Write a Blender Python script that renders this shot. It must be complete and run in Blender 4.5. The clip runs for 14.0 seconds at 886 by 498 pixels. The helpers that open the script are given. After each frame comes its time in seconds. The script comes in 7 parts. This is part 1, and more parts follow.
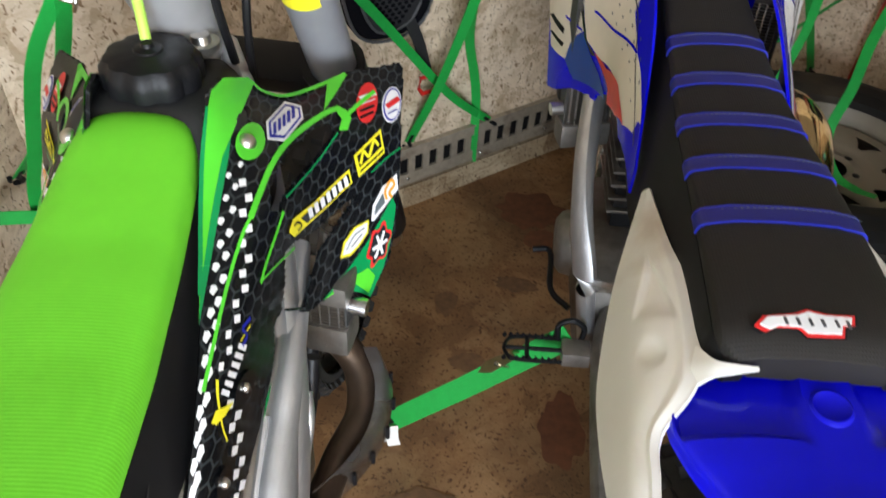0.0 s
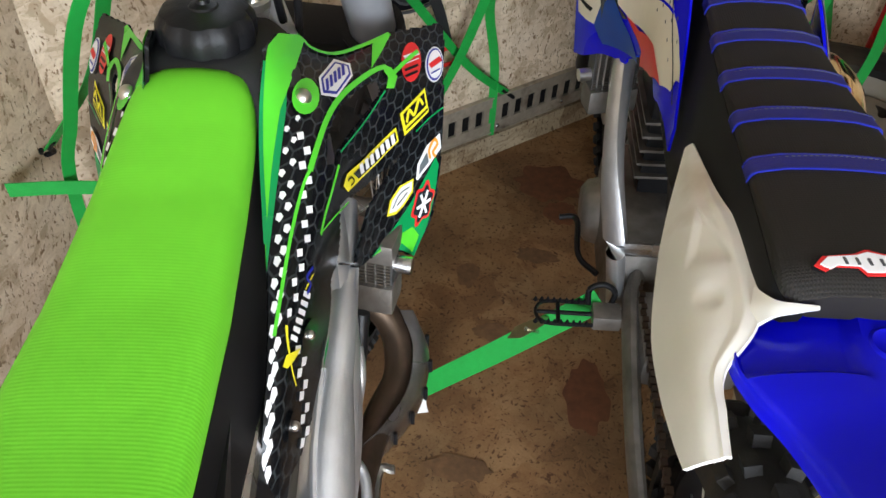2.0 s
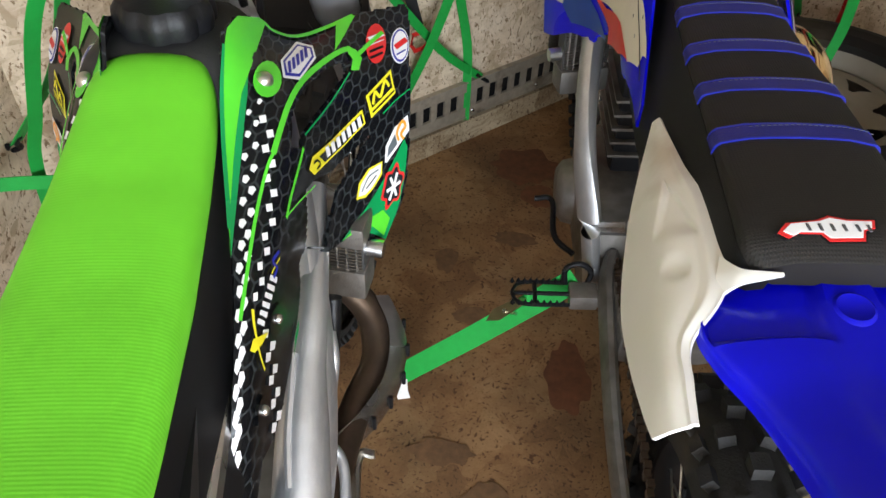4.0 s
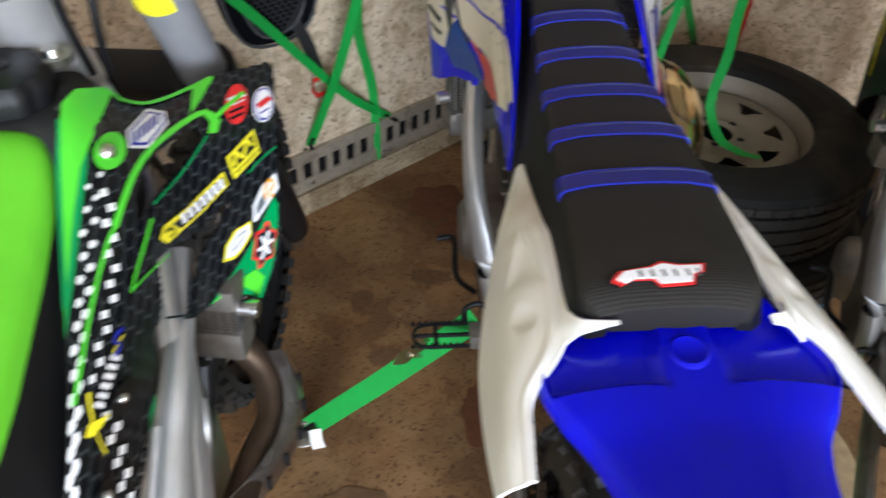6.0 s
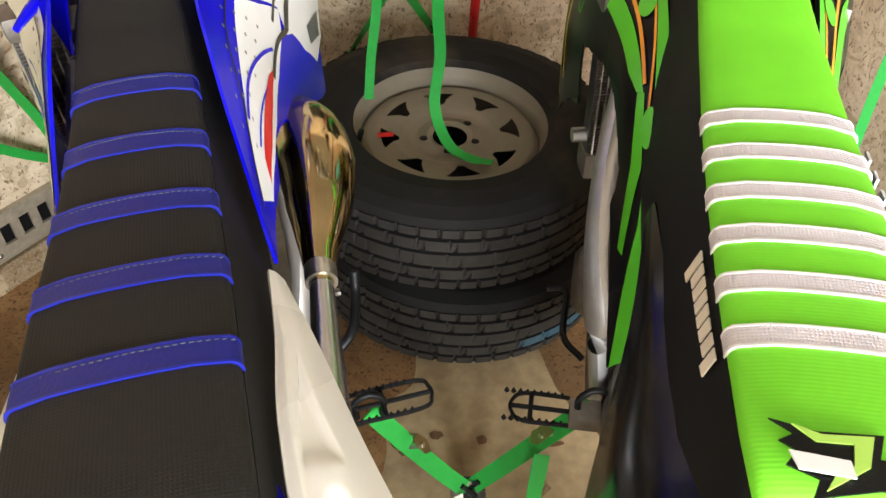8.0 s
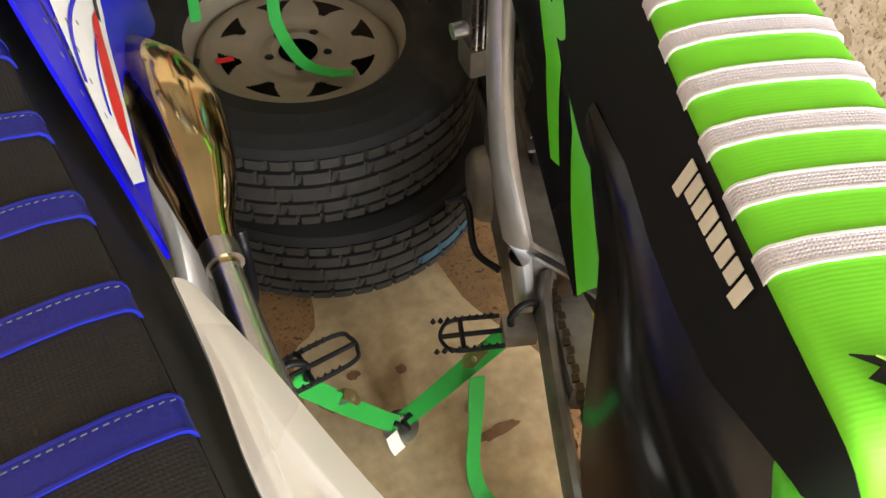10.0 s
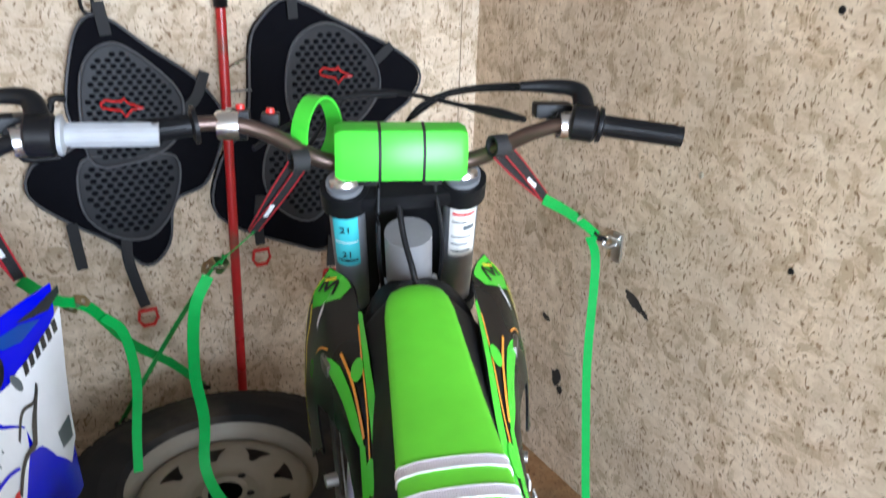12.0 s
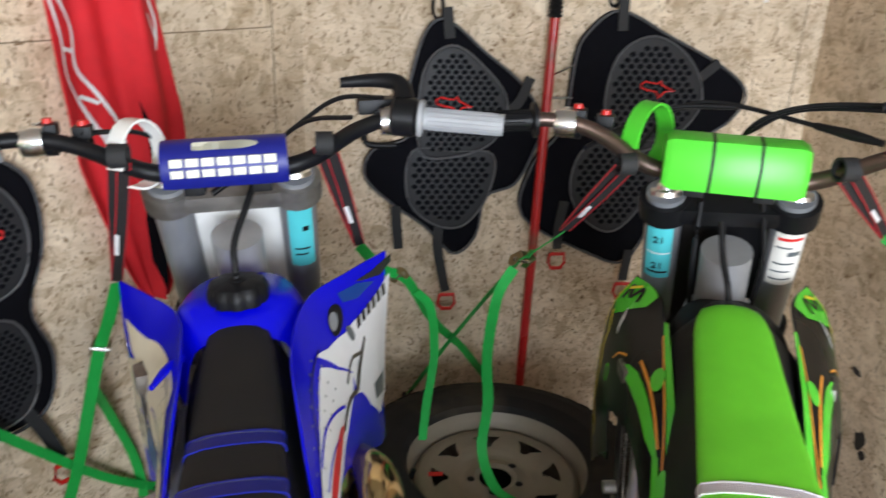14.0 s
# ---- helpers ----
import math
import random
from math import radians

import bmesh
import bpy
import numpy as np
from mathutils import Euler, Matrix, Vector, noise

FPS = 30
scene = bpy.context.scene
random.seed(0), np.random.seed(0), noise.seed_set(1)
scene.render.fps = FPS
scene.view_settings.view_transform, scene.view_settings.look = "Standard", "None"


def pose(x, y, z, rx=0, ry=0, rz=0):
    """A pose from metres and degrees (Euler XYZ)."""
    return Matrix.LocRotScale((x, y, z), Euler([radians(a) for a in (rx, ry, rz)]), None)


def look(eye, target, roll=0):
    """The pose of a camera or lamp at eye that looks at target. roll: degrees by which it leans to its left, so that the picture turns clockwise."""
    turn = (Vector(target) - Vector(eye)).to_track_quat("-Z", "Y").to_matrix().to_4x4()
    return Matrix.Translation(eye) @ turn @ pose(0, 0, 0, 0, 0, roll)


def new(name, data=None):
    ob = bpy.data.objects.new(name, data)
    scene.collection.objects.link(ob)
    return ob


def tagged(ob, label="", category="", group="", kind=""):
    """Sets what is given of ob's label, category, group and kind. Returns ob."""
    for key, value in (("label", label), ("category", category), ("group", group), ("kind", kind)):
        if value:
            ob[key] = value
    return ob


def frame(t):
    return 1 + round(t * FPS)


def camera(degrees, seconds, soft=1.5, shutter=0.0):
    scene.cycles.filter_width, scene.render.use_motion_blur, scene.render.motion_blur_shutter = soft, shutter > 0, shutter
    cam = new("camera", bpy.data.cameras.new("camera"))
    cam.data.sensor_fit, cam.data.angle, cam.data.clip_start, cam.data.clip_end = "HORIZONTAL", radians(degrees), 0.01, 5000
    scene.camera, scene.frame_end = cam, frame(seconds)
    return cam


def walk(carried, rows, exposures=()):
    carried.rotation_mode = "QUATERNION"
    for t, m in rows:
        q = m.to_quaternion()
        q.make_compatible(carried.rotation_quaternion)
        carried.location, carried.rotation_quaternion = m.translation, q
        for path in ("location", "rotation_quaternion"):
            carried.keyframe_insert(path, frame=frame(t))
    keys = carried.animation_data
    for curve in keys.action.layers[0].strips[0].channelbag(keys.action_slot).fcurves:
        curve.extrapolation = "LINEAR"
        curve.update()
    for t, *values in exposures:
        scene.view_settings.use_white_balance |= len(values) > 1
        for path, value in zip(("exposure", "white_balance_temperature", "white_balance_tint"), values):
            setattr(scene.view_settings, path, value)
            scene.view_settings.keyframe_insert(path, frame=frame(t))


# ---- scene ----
cam = camera(59.73, 14.0, shutter=0.4)
PATH = [
    (0, (0.224, 0.165, 1.431), (0.097, 1.550, 0.137), 4.3),
    (0.5, (0.213, 0.139, 1.411), (0.160, 1.488, 0.074), 4.8),
    (1, (0.197, 0.127, 1.413), (0.118, 1.472, 0.073), 3.9),
    (1.5, (0.190, 0.125, 1.415), (0.097, 1.492, 0.098), 3.5),
    (2, (0.175, 0.126, 1.412), (0.052, 1.487, 0.090), 3.8),
    (2.5, (0.185, 0.126, 1.406), (0.096, 1.480, 0.075), 3.6),
    (3, (0.190, 0.125, 1.403), (0.113, 1.471, 0.064), 3.5),
    (5.5, (0.206, 0.123, 1.414), (0.114, 1.484, 0.090), 2.7),
    (6, (0.286, 0.151, 1.429), (0.319, 1.551, 0.145), 3.1),
    (6.5, (0.421, 0.242, 1.421), (0.655, 1.626, 0.142), 4.5),
    (7, (0.527, 0.320, 1.421), (0.880, 1.666, 0.128), 4.3),
    (7.5, (0.598, 0.375, 1.415), (0.963, 1.698, 0.101), 3.6),
    (8, (0.619, 0.410, 1.413), (0.977, 1.714, 0.077), 3.4),
    (8.2, (0.616, 0.427, 1.408), (1.007, 1.708, 0.060), 3.5),
    (10.3, (0.580, 0.557, 1.351), (1.246, 1.530, -0.140), 6.3),
    (10.5, (0.593, 0.544, 1.370), (1.279, 1.567, -0.076), 5.6),
    (11, (0.628, 0.475, 1.439), (1.367, 1.680, 0.170), 3.7),
    (11.5, (0.658, 0.365, 1.525), (1.498, 1.762, 0.547), 2.8),
    (12, (0.674, 0.280, 1.582), (1.575, 1.795, 0.876), 1.9),
    (12.5, (0.671, 0.244, 1.604), (1.560, 1.826, 1.040), 1.2),
    (13, (0.659, 0.245, 1.593), (1.441, 1.883, 1.034), 0.9),
    (13.5, (0.632, 0.262, 1.576), (1.167, 1.977, 0.956), 1.3),
    (14, (0.600, 0.275, 1.557), (0.885, 2.024, 0.873), 2.2),
]
EXPOSURES = [(0, -0.2, 6050, 10), (5.5, -0.2, 6100, 10), (6.0, -0.1, 5800, 10), (6.5, 0.12, 6200, 10), (7.5, 0.46, 6450, 10), (8.5, 0.5, 6700, 10), (10.5, 0.5, 6650, 10), (11.5, 0.33, 5750, 10), (12.5, -0.05, 5300, 10), (13.3, -0.06, 5500, 10), (14.0, -0.36, 6000, 10)]
walk(cam, [(t, look(eye, target, roll)) for t, eye, target, roll in PATH], EXPOSURES)

# ---- light: open rear door of the trailer lets the daylight in ----
world = bpy.data.worlds.new("world")
scene.world = world
world.use_nodes = True
wn, wl = world.node_tree.nodes, world.node_tree.links
sky = wn.new("ShaderNodeTexSky")
sky.sky_type, sky.sun_disc = "NISHITA", False
sky.sun_elevation, sky.sun_rotation = radians(50), radians(200)
wn["Background"].inputs["Strength"].default_value = 0.12
wl.new(sky.outputs["Color"], wn["Background"].inputs["Color"])

sun = new("sun", bpy.data.lights.new("sun", "SUN"))
sun.data.energy, sun.data.angle, sun.data.color = 3.0, radians(0.5), (1.0, 0.95, 0.88)
sun.matrix_world = look((0, 0, 0), (0.25, -0.7, -1.0))

door_light = new("door_light", bpy.data.lights.new("door_light", "AREA"))
door_light.data.shape, door_light.data.size, door_light.data.size_y = "RECTANGLE", 2.2, 1.4
door_light.data.energy, door_light.data.color = 252.0, (0.93, 0.97, 1.0)
door_light.matrix_world = look((1.0, -2.3, 1.32), (0.8, 2.0, 0.85))

# ---- materials ----
MATS = {}


def mat(name, color, rough=0.5, metal=0.0, var=0.12, scale=40.0, bump=0.0, bscale=300.0, coat=0.0, dirt=0.0, dirt_color=(0.12, 0.08, 0.05), spec=0.5):
    """A surface with grain at two scales, fine relief and, where asked for, dirt in patches."""
    if name in MATS:
        return MATS[name]
    m = bpy.data.materials.new(name)
    m.use_nodes = True
    n, l = m.node_tree.nodes, m.node_tree.links
    p = n["Principled BSDF"]
    p.inputs["Roughness"].default_value, p.inputs["Metallic"].default_value = rough, metal
    p.inputs["Coat Weight"].default_value = coat
    p.inputs["Specular IOR Level"].default_value = spec
    tc = n.new("ShaderNodeTexCoord")

    def noise_tex(s, detail=4.0):
        t = n.new("ShaderNodeTexNoise")
        t.inputs["Scale"].default_value, t.inputs["Detail"].default_value = s, detail
        l.new(tc.outputs["Object"], t.inputs["Vector"])
        return t

    fine, large = noise_tex(scale), noise_tex(scale / 9, 2.0)
    add = n.new("ShaderNodeMath")
    add.operation = "ADD"
    l.new(fine.outputs["Fac"], add.inputs[0]), l.new(large.outputs["Fac"], add.inputs[1])
    span = n.new("ShaderNodeMapRange")
    span.inputs["From Min"].default_value, span.inputs["From Max"].default_value = 0.6, 1.4
    span.inputs["To Min"].default_value, span.inputs["To Max"].default_value = 1 - var, 1 + var
    l.new(add.outputs[0], span.inputs["Value"])
    hue = n.new("ShaderNodeHueSaturation")
    hue.inputs["Color"].default_value = (*color, 1)
    l.new(span.outputs[0], hue.inputs["Value"])
    out = hue.outputs["Color"]
    if dirt:
        d, ramp, mix = noise_tex(scale / 5, 6.0), n.new("ShaderNodeValToRGB"), n.new("ShaderNodeMix")
        ramp.color_ramp.elements[0].position, ramp.color_ramp.elements[1].position = 0.62 - 0.3 * dirt, 0.75
        l.new(d.outputs["Fac"], ramp.inputs["Fac"])
        mix.data_type = "RGBA"
        l.new(ramp.outputs["Color"], mix.inputs["Factor"])
        l.new(out, mix.inputs["A"])
        mix.inputs["B"].default_value = (*dirt_color, 1)
        out = mix.outputs["Result"]
    l.new(out, p.inputs["Base Color"])
    rr = n.new("ShaderNodeMapRange")
    rr.inputs["To Min"].default_value, rr.inputs["To Max"].default_value = max(0.03, rough - 0.1), min(1, rough + 0.1)
    l.new(large.outputs["Fac"], rr.inputs["Value"])
    l.new(rr.outputs[0], p.inputs["Roughness"])
    if bump:
        b, bn = n.new("ShaderNodeBump"), noise_tex(bscale, 3.0)
        b.inputs["Strength"].default_value, b.inputs["Distance"].default_value = bump, 0.002
        l.new(bn.outputs["Fac"], b.inputs["Height"])
        l.new(b.outputs["Normal"], p.inputs["Normal"])
    MATS[name] = m
    return m


def ribbed(name, color, rough=0.6, period=0.0032, strength=0.5, axis="Y", other=0.0, spec=0.4):
    """Woven gripper cloth: fine ribs over a plain colour."""
    m = mat(name, color, rough, var=0.07, scale=25.0, spec=spec)
    n, l = m.node_tree.nodes, m.node_tree.links
    tc = n.new("ShaderNodeTexCoord")
    w = n.new("ShaderNodeTexWave")
    w.wave_type, w.bands_direction = "BANDS", axis
    w.inputs["Scale"].default_value = 0.314 / period
    w.inputs["Distortion"].default_value = 0.3
    l.new(tc.outputs["Object"], w.inputs["Vector"])
    height = w.outputs["Fac"]
    if other:
        v = n.new("ShaderNodeTexWave")
        v.wave_type, v.bands_direction = "BANDS", "X"
        v.inputs["Scale"].default_value = 0.314 / other
        l.new(tc.outputs["Object"], v.inputs["Vector"])
        mul = n.new("ShaderNodeMath")
        mul.operation = "MULTIPLY"
        l.new(w.outputs["Fac"], mul.inputs[0]), l.new(v.outputs["Fac"], mul.inputs[1])
        height = mul.outputs[0]
    b = n.new("ShaderNodeBump")
    b.inputs["Strength"].default_value, b.inputs["Distance"].default_value = strength, 0.001
    l.new(height, b.inputs["Height"])
    l.new(b.outputs["Normal"], n["Principled BSDF"].inputs["Normal"])
    return m


def osb(name, base, dark, light, flake=40.0, stain=0.25):
    """Oriented strand board: pressed flakes of many tones, with small dark chips between them."""
    m = bpy.data.materials.new(name)
    m.use_nodes = True
    n, l = m.node_tree.nodes, m.node_tree.links
    p = n["Principled BSDF"]
    p.inputs["Roughness"].default_value = 0.72
    tc = n.new("ShaderNodeTexCoord")

    def node(kind, **values):
        x = n.new(kind)
        for key, value in values.items():
            x.inputs[key].default_value = value
        return x

    warp = node("ShaderNodeTexNoise", Scale=9.0, Detail=3.0)
    l.new(tc.outputs["Object"], warp.inputs["Vector"])
    mixv = node("ShaderNodeVectorMath")
    mixv.operation = "MULTIPLY_ADD"
    l.new(warp.outputs["Color"], mixv.inputs[0])
    mixv.inputs[1].default_value = (0.08, 0.08, 0.08)
    l.new(tc.outputs["Object"], mixv.inputs[2])
    layers = []
    for k, (sx, sz) in enumerate(((flake, flake * 0.35), (flake * 0.4, flake * 1.1), (flake * 0.9, flake * 0.8))):
        mp = node("ShaderNodeMapping", Scale=(sx, sx, sz), Rotation=(0.2 * k, 0.5 + 0.6 * k, 0.3))
        l.new(mixv.outputs[0], mp.inputs["Vector"])
        v = node("ShaderNodeTexVoronoi", Scale=1.0)
        l.new(mp.outputs[0], v.inputs["Vector"])
        g = n.new("ShaderNodeRGBToBW")
        l.new(v.outputs["Color"], g.inputs[0])
        layers.append((g, v))
    a1 = n.new("ShaderNodeMath")
    a1.operation = "ADD"
    l.new(layers[0][0].outputs[0], a1.inputs[0]), l.new(layers[1][0].outputs[0], a1.inputs[1])
    a2 = n.new("ShaderNodeMath")
    a2.operation = "ADD"
    l.new(a1.outputs[0], a2.inputs[0]), l.new(layers[2][0].outputs[0], a2.inputs[1])
    fine = node("ShaderNodeTexNoise", Scale=160.0, Detail=5.0)
    l.new(tc.outputs["Object"], fine.inputs["Vector"])
    a3 = n.new("ShaderNodeMath")
    a3.operation = "ADD"
    l.new(a2.outputs[0], a3.inputs[0]), l.new(fine.outputs["Fac"], a3.inputs[1])
    ramp = n.new("ShaderNodeValToRGB")
    e = ramp.color_ramp.elements
    e[0].position, e[0].color = 0.18, (*dark, 1)
    e[1].position, e[1].color = 0.85, (*light, 1)
    mid = ramp.color_ramp.elements.new(0.42)
    mid.color = (*base, 1)
    div = node("ShaderNodeMapRange")
    div.inputs["From Min"].default_value, div.inputs["From Max"].default_value = 0.9, 3.1
    l.new(a3.outputs[0], div.inputs["Value"]), l.new(div.outputs[0], ramp.inputs["Fac"])
    # dark chips
    chip = node("ShaderNodeTexNoise", Scale=125.0, Detail=3.5, Roughness=0.55)
    mp = node("ShaderNodeMapping", Scale=(1, 1, 0.55), Rotation=(0, 0.6, 0))
    l.new(mixv.outputs[0], mp.inputs["Vector"]), l.new(mp.outputs[0], chip.inputs["Vector"])
    cr = n.new("ShaderNodeValToRGB")
    cr.color_ramp.elements[0].position, cr.color_ramp.elements[1].position = 0.575, 0.645
    l.new(chip.outputs["Fac"], cr.inputs["Fac"])
    m1 = n.new("ShaderNodeMix")
    m1.data_type = "RGBA"
    l.new(cr.outputs["Color"], m1.inputs["Factor"]), l.new(ramp.outputs["Color"], m1.inputs["A"])
    m1.inputs["B"].default_value = (dark[0] * 0.50, dark[1] * 0.40, dark[2] * 0.32, 1)
    # broad stains
    st = node("ShaderNodeTexNoise", Scale=3.0, Detail=5.0)
    l.new(tc.outputs["Object"], st.inputs["Vector"])
    sr = n.new("ShaderNodeMapRange")
    sr.inputs["From Min"].default_value, sr.inputs["From Max"].default_value = 0.35, 0.7
    sr.inputs["To Min"].default_value, sr.inputs["To Max"].default_value = 1.0 + stain * 0.4, 1.0 - stain
    l.new(st.outputs["Fac"], sr.inputs["Value"])
    streak = node("ShaderNodeTexNoise", Scale=42.0, Detail=6.0, Roughness=0.65)
    sm = node("ShaderNodeMapping", Scale=(0.45, 0.45, 1.5), Rotation=(0.3, 0.5, 0.0))
    l.new(mixv.outputs[0], sm.inputs["Vector"]), l.new(sm.outputs[0], streak.inputs["Vector"])
    tr = n.new("ShaderNodeMapRange")
    tr.inputs["From Min"].default_value, tr.inputs["From Max"].default_value = 0.50, 0.72
    tr.inputs["To Max"].default_value = 0.6
    l.new(streak.outputs["Fac"], tr.inputs["Value"])
    m2 = n.new("ShaderNodeMix")
    m2.data_type = "RGBA"
    l.new(tr.outputs[0], m2.inputs["Factor"]), l.new(m1.outputs["Result"], m2.inputs["A"])
    m2.inputs["B"].default_value = (dark[0] * 0.92, dark[1] * 0.82, dark[2] * 0.72, 1)
    hs = n.new("ShaderNodeHueSaturation")
    l.new(sr.outputs[0], hs.inputs["Value"]), l.new(m2.outputs["Result"], hs.inputs["Color"])
    l.new(hs.outputs["Color"], p.inputs["Base Color"])
    b = node("ShaderNodeBump", Strength=0.35, Distance=0.002)
    l.new(a3.outputs[0], b.inputs["Height"]), l.new(b.outputs["Normal"], p.inputs["Normal"])
    MATS[name] = m
    return m


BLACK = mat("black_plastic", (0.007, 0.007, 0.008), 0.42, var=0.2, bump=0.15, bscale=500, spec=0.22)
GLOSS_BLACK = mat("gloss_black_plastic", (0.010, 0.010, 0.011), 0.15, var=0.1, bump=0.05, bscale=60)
TREAD = mat("dusty_tread_rubber", (0.027, 0.024, 0.021), 0.7, var=0.35, scale=45, bump=0.4, spec=0.3)
CHALK = mat("blue_marked_rubber", (0.022, 0.060, 0.085), 0.7, var=0.35, scale=60)
RUBBER = mat("tyre_rubber", (0.013, 0.0125, 0.0125), 0.75, var=0.25, scale=20, bump=0.3, spec=0.25, dirt=0.12, dirt_color=(0.07, 0.055, 0.04))
KNOB_RUBBER = mat("knobby_rubber", (0.02, 0.019, 0.018), 0.8, var=0.3, bump=0.4, dirt=0.2, dirt_color=(0.06, 0.045, 0.03))
ALU = mat("brushed_aluminium", (0.74, 0.74, 0.75), 0.27, 1.0, var=0.12, bump=0.1, bscale=250)
FRAME_ALLOY = mat("frame_alloy", (0.64, 0.65, 0.67), 0.42, 0.85, var=0.12, bump=0.12, bscale=250)
CAST = mat("cast_aluminium", (0.27, 0.255, 0.235), 0.5, 0.8, var=0.3, bump=0.4, bscale=400, dirt=0.5, dirt_color=(0.07, 0.05, 0.03))
STEEL = mat("zinc_steel", (0.6, 0.6, 0.58), 0.28, 1.0, var=0.2, bump=0.1)
CHROME = mat("chrome", (0.75, 0.72, 0.66), 0.08, 1.0, var=0.06)
GALV = mat("galvanized_steel", (0.42, 0.37, 0.29), 0.5, 0.45, var=0.25, scale=60, dirt=0.15)
FORK = mat("fork_tube_grey", (0.27, 0.28, 0.30), 0.32, 0.35, var=0.08)
GREEN = mat("lime_green_plastic", (0.10, 0.62, 0.035), 0.32, var=0.06, scale=20, spec=0.4)
GREEN_DECAL = mat("lime_green_vinyl", (0.10, 0.60, 0.03), 0.25, var=0.05)
DKGREEN = mat("emerald_vinyl", (0.01, 0.26, 0.07), 0.25, var=0.06)
SEAT_GREEN = ribbed("lime_green_gripper_cloth", (0.17, 0.66, 0.025), 0.6, 0.0034, 0.08)
SEAT_BLACK = ribbed("black_gripper_cloth", (0.0135, 0.0118, 0.0105), 0.7, 0.003, 0.3, other=0.003, spec=0.32)
SEAT_SIDE = mat("black_vinyl", (0.008, 0.008, 0.009), 0.55, var=0.15, bump=0.2, bscale=900, spec=0.2)
BLUE = mat("blue_plastic", (0.004, 0.003, 0.58), 0.24, var=0.08, scale=15, spec=0.3)
BLUE_RIB = mat("blue_vinyl_rib", (0.006, 0.008, 0.19), 0.5, var=0.12, bump=0.3)
BLUE_EDGE = mat("bright_blue_piping", (0.008, 0.014, 0.30), 0.4)
WHITE_RIB = ribbed("grey_white_rib_cloth", (0.64, 0.60, 0.66), 0.7, 0.003, 0.7, other=0.003)
WHITE = mat("white_plastic", (0.88, 0.87, 0.84), 0.3, var=0.04, scale=18, bump=0.06, bscale=90, dirt=0.04, dirt_color=(0.5, 0.42, 0.32))
WHITE_DECAL = mat("white_vinyl", (0.80, 0.80, 0.82), 0.35, var=0.04)
SILVER = mat("silver_painted_alloy", (0.42, 0.42, 0.43), 0.35, 0.5, var=0.1, bump=0.1)
# white vinyl with warm bounce light put into its colour
WARM_LIT_DECAL = mat("warm_lit_white_vinyl", (0.72, 0.66, 0.52), 0.35, var=0.06)
RED = mat("red_plastic", (0.60, 0.02, 0.015), 0.35, var=0.1)
RED_PAINT = mat("red_painted_steel", (0.42, 0.015, 0.015), 0.3, var=0.12, dirt=0.1)
RED_VINYL = mat("red_vinyl", (0.65, 0.02, 0.02), 0.35)
YELLOW = mat("yellow_vinyl", (0.80, 0.72, 0.02), 0.35, var=0.04)
ORANGE = mat("orange_vinyl", (0.80, 0.33, 0.03), 0.35, var=0.05)
CYAN = mat("turquoise_paper", (0.10, 0.55, 0.60), 0.5, var=0.06)
GREY_RUBBER = mat("grey_rubber", (0.36, 0.37, 0.39), 0.6, var=0.08, bump=0.3)
STRAP = mat("green_webbing", (0.016, 0.37, 0.050), 0.6, var=0.14, scale=60, bump=0.5, bscale=900)
STRAP_RED = mat("red_webbing", (0.42, 0.01, 0.02), 0.65, var=0.12, bump=0.4, bscale=900)
STRAP_BLACK = mat("black_webbing", (0.015, 0.015, 0.016), 0.7, var=0.15, bump=0.4, bscale=900)
FOAM = mat("black_padding", (0.004, 0.004, 0.006), 0.9, var=0.2, bump=0.3, bscale=500, spec=0.1)
SHELL = mat("dark_grey_shell", (0.024, 0.024, 0.026), 0.5, var=0.15, bump=0.15, spec=0.25)
PIPING = mat("grey_piping", (0.07, 0.07, 0.075), 0.6)
RIM_PAINT = mat("silver_beige_wheel_paint", (0.25, 0.215, 0.165), 0.5, 0.1, var=0.06, spec=0.4)
PIPE = mat("heat_tinted_pipe", (0.55, 0.42, 0.22), 0.1, 1.0, var=0.3, scale=14)
HEADER = mat("brown_header_pipe", (0.10, 0.07, 0.05), 0.4, 0.8, var=0.3, dirt=0.3)
RED_CLOTH = mat("red_jersey_cloth", (0.62, 0.012, 0.02), 0.8, var=0.1, bump=0.3, bscale=700)
GRAPHITE = mat("graphite_vinyl", (0.020, 0.022, 0.025), 0.2, var=0.2)
GREY_LINE = mat("grey_vinyl", (0.10, 0.12, 0.13), 0.3)
HANDLE_BAR = mat("brown_anodized_bar", (0.13, 0.09, 0.075), 0.35, 0.8, var=0.2)
PAPER = mat("white_paper_tag", (0.75, 0.73, 0.68), 0.7, var=0.08)
WALL = osb("osb_wall", (0.67, 0.54, 0.385), (0.48, 0.37, 0.24), (0.79, 0.665, 0.50), stain=0.20)
FLOOR = osb("worn_plywood_floor", (0.245, 0.130, 0.051), (0.18, 0.090, 0.034), (0.30, 0.175, 0.076), flake=14.0, stain=0.5)
SILL = osb("bare_wood_sill", (0.42, 0.33, 0.21), (0.22, 0.15, 0.08), (0.55, 0.45, 0.30), flake=12.0)
CEILING = mat("white_ceiling_panel", (0.45, 0.43, 0.40), 0.6, bump=0.1)


def interp(x, xs, vs):
    return float(np.interp(x, xs, vs))



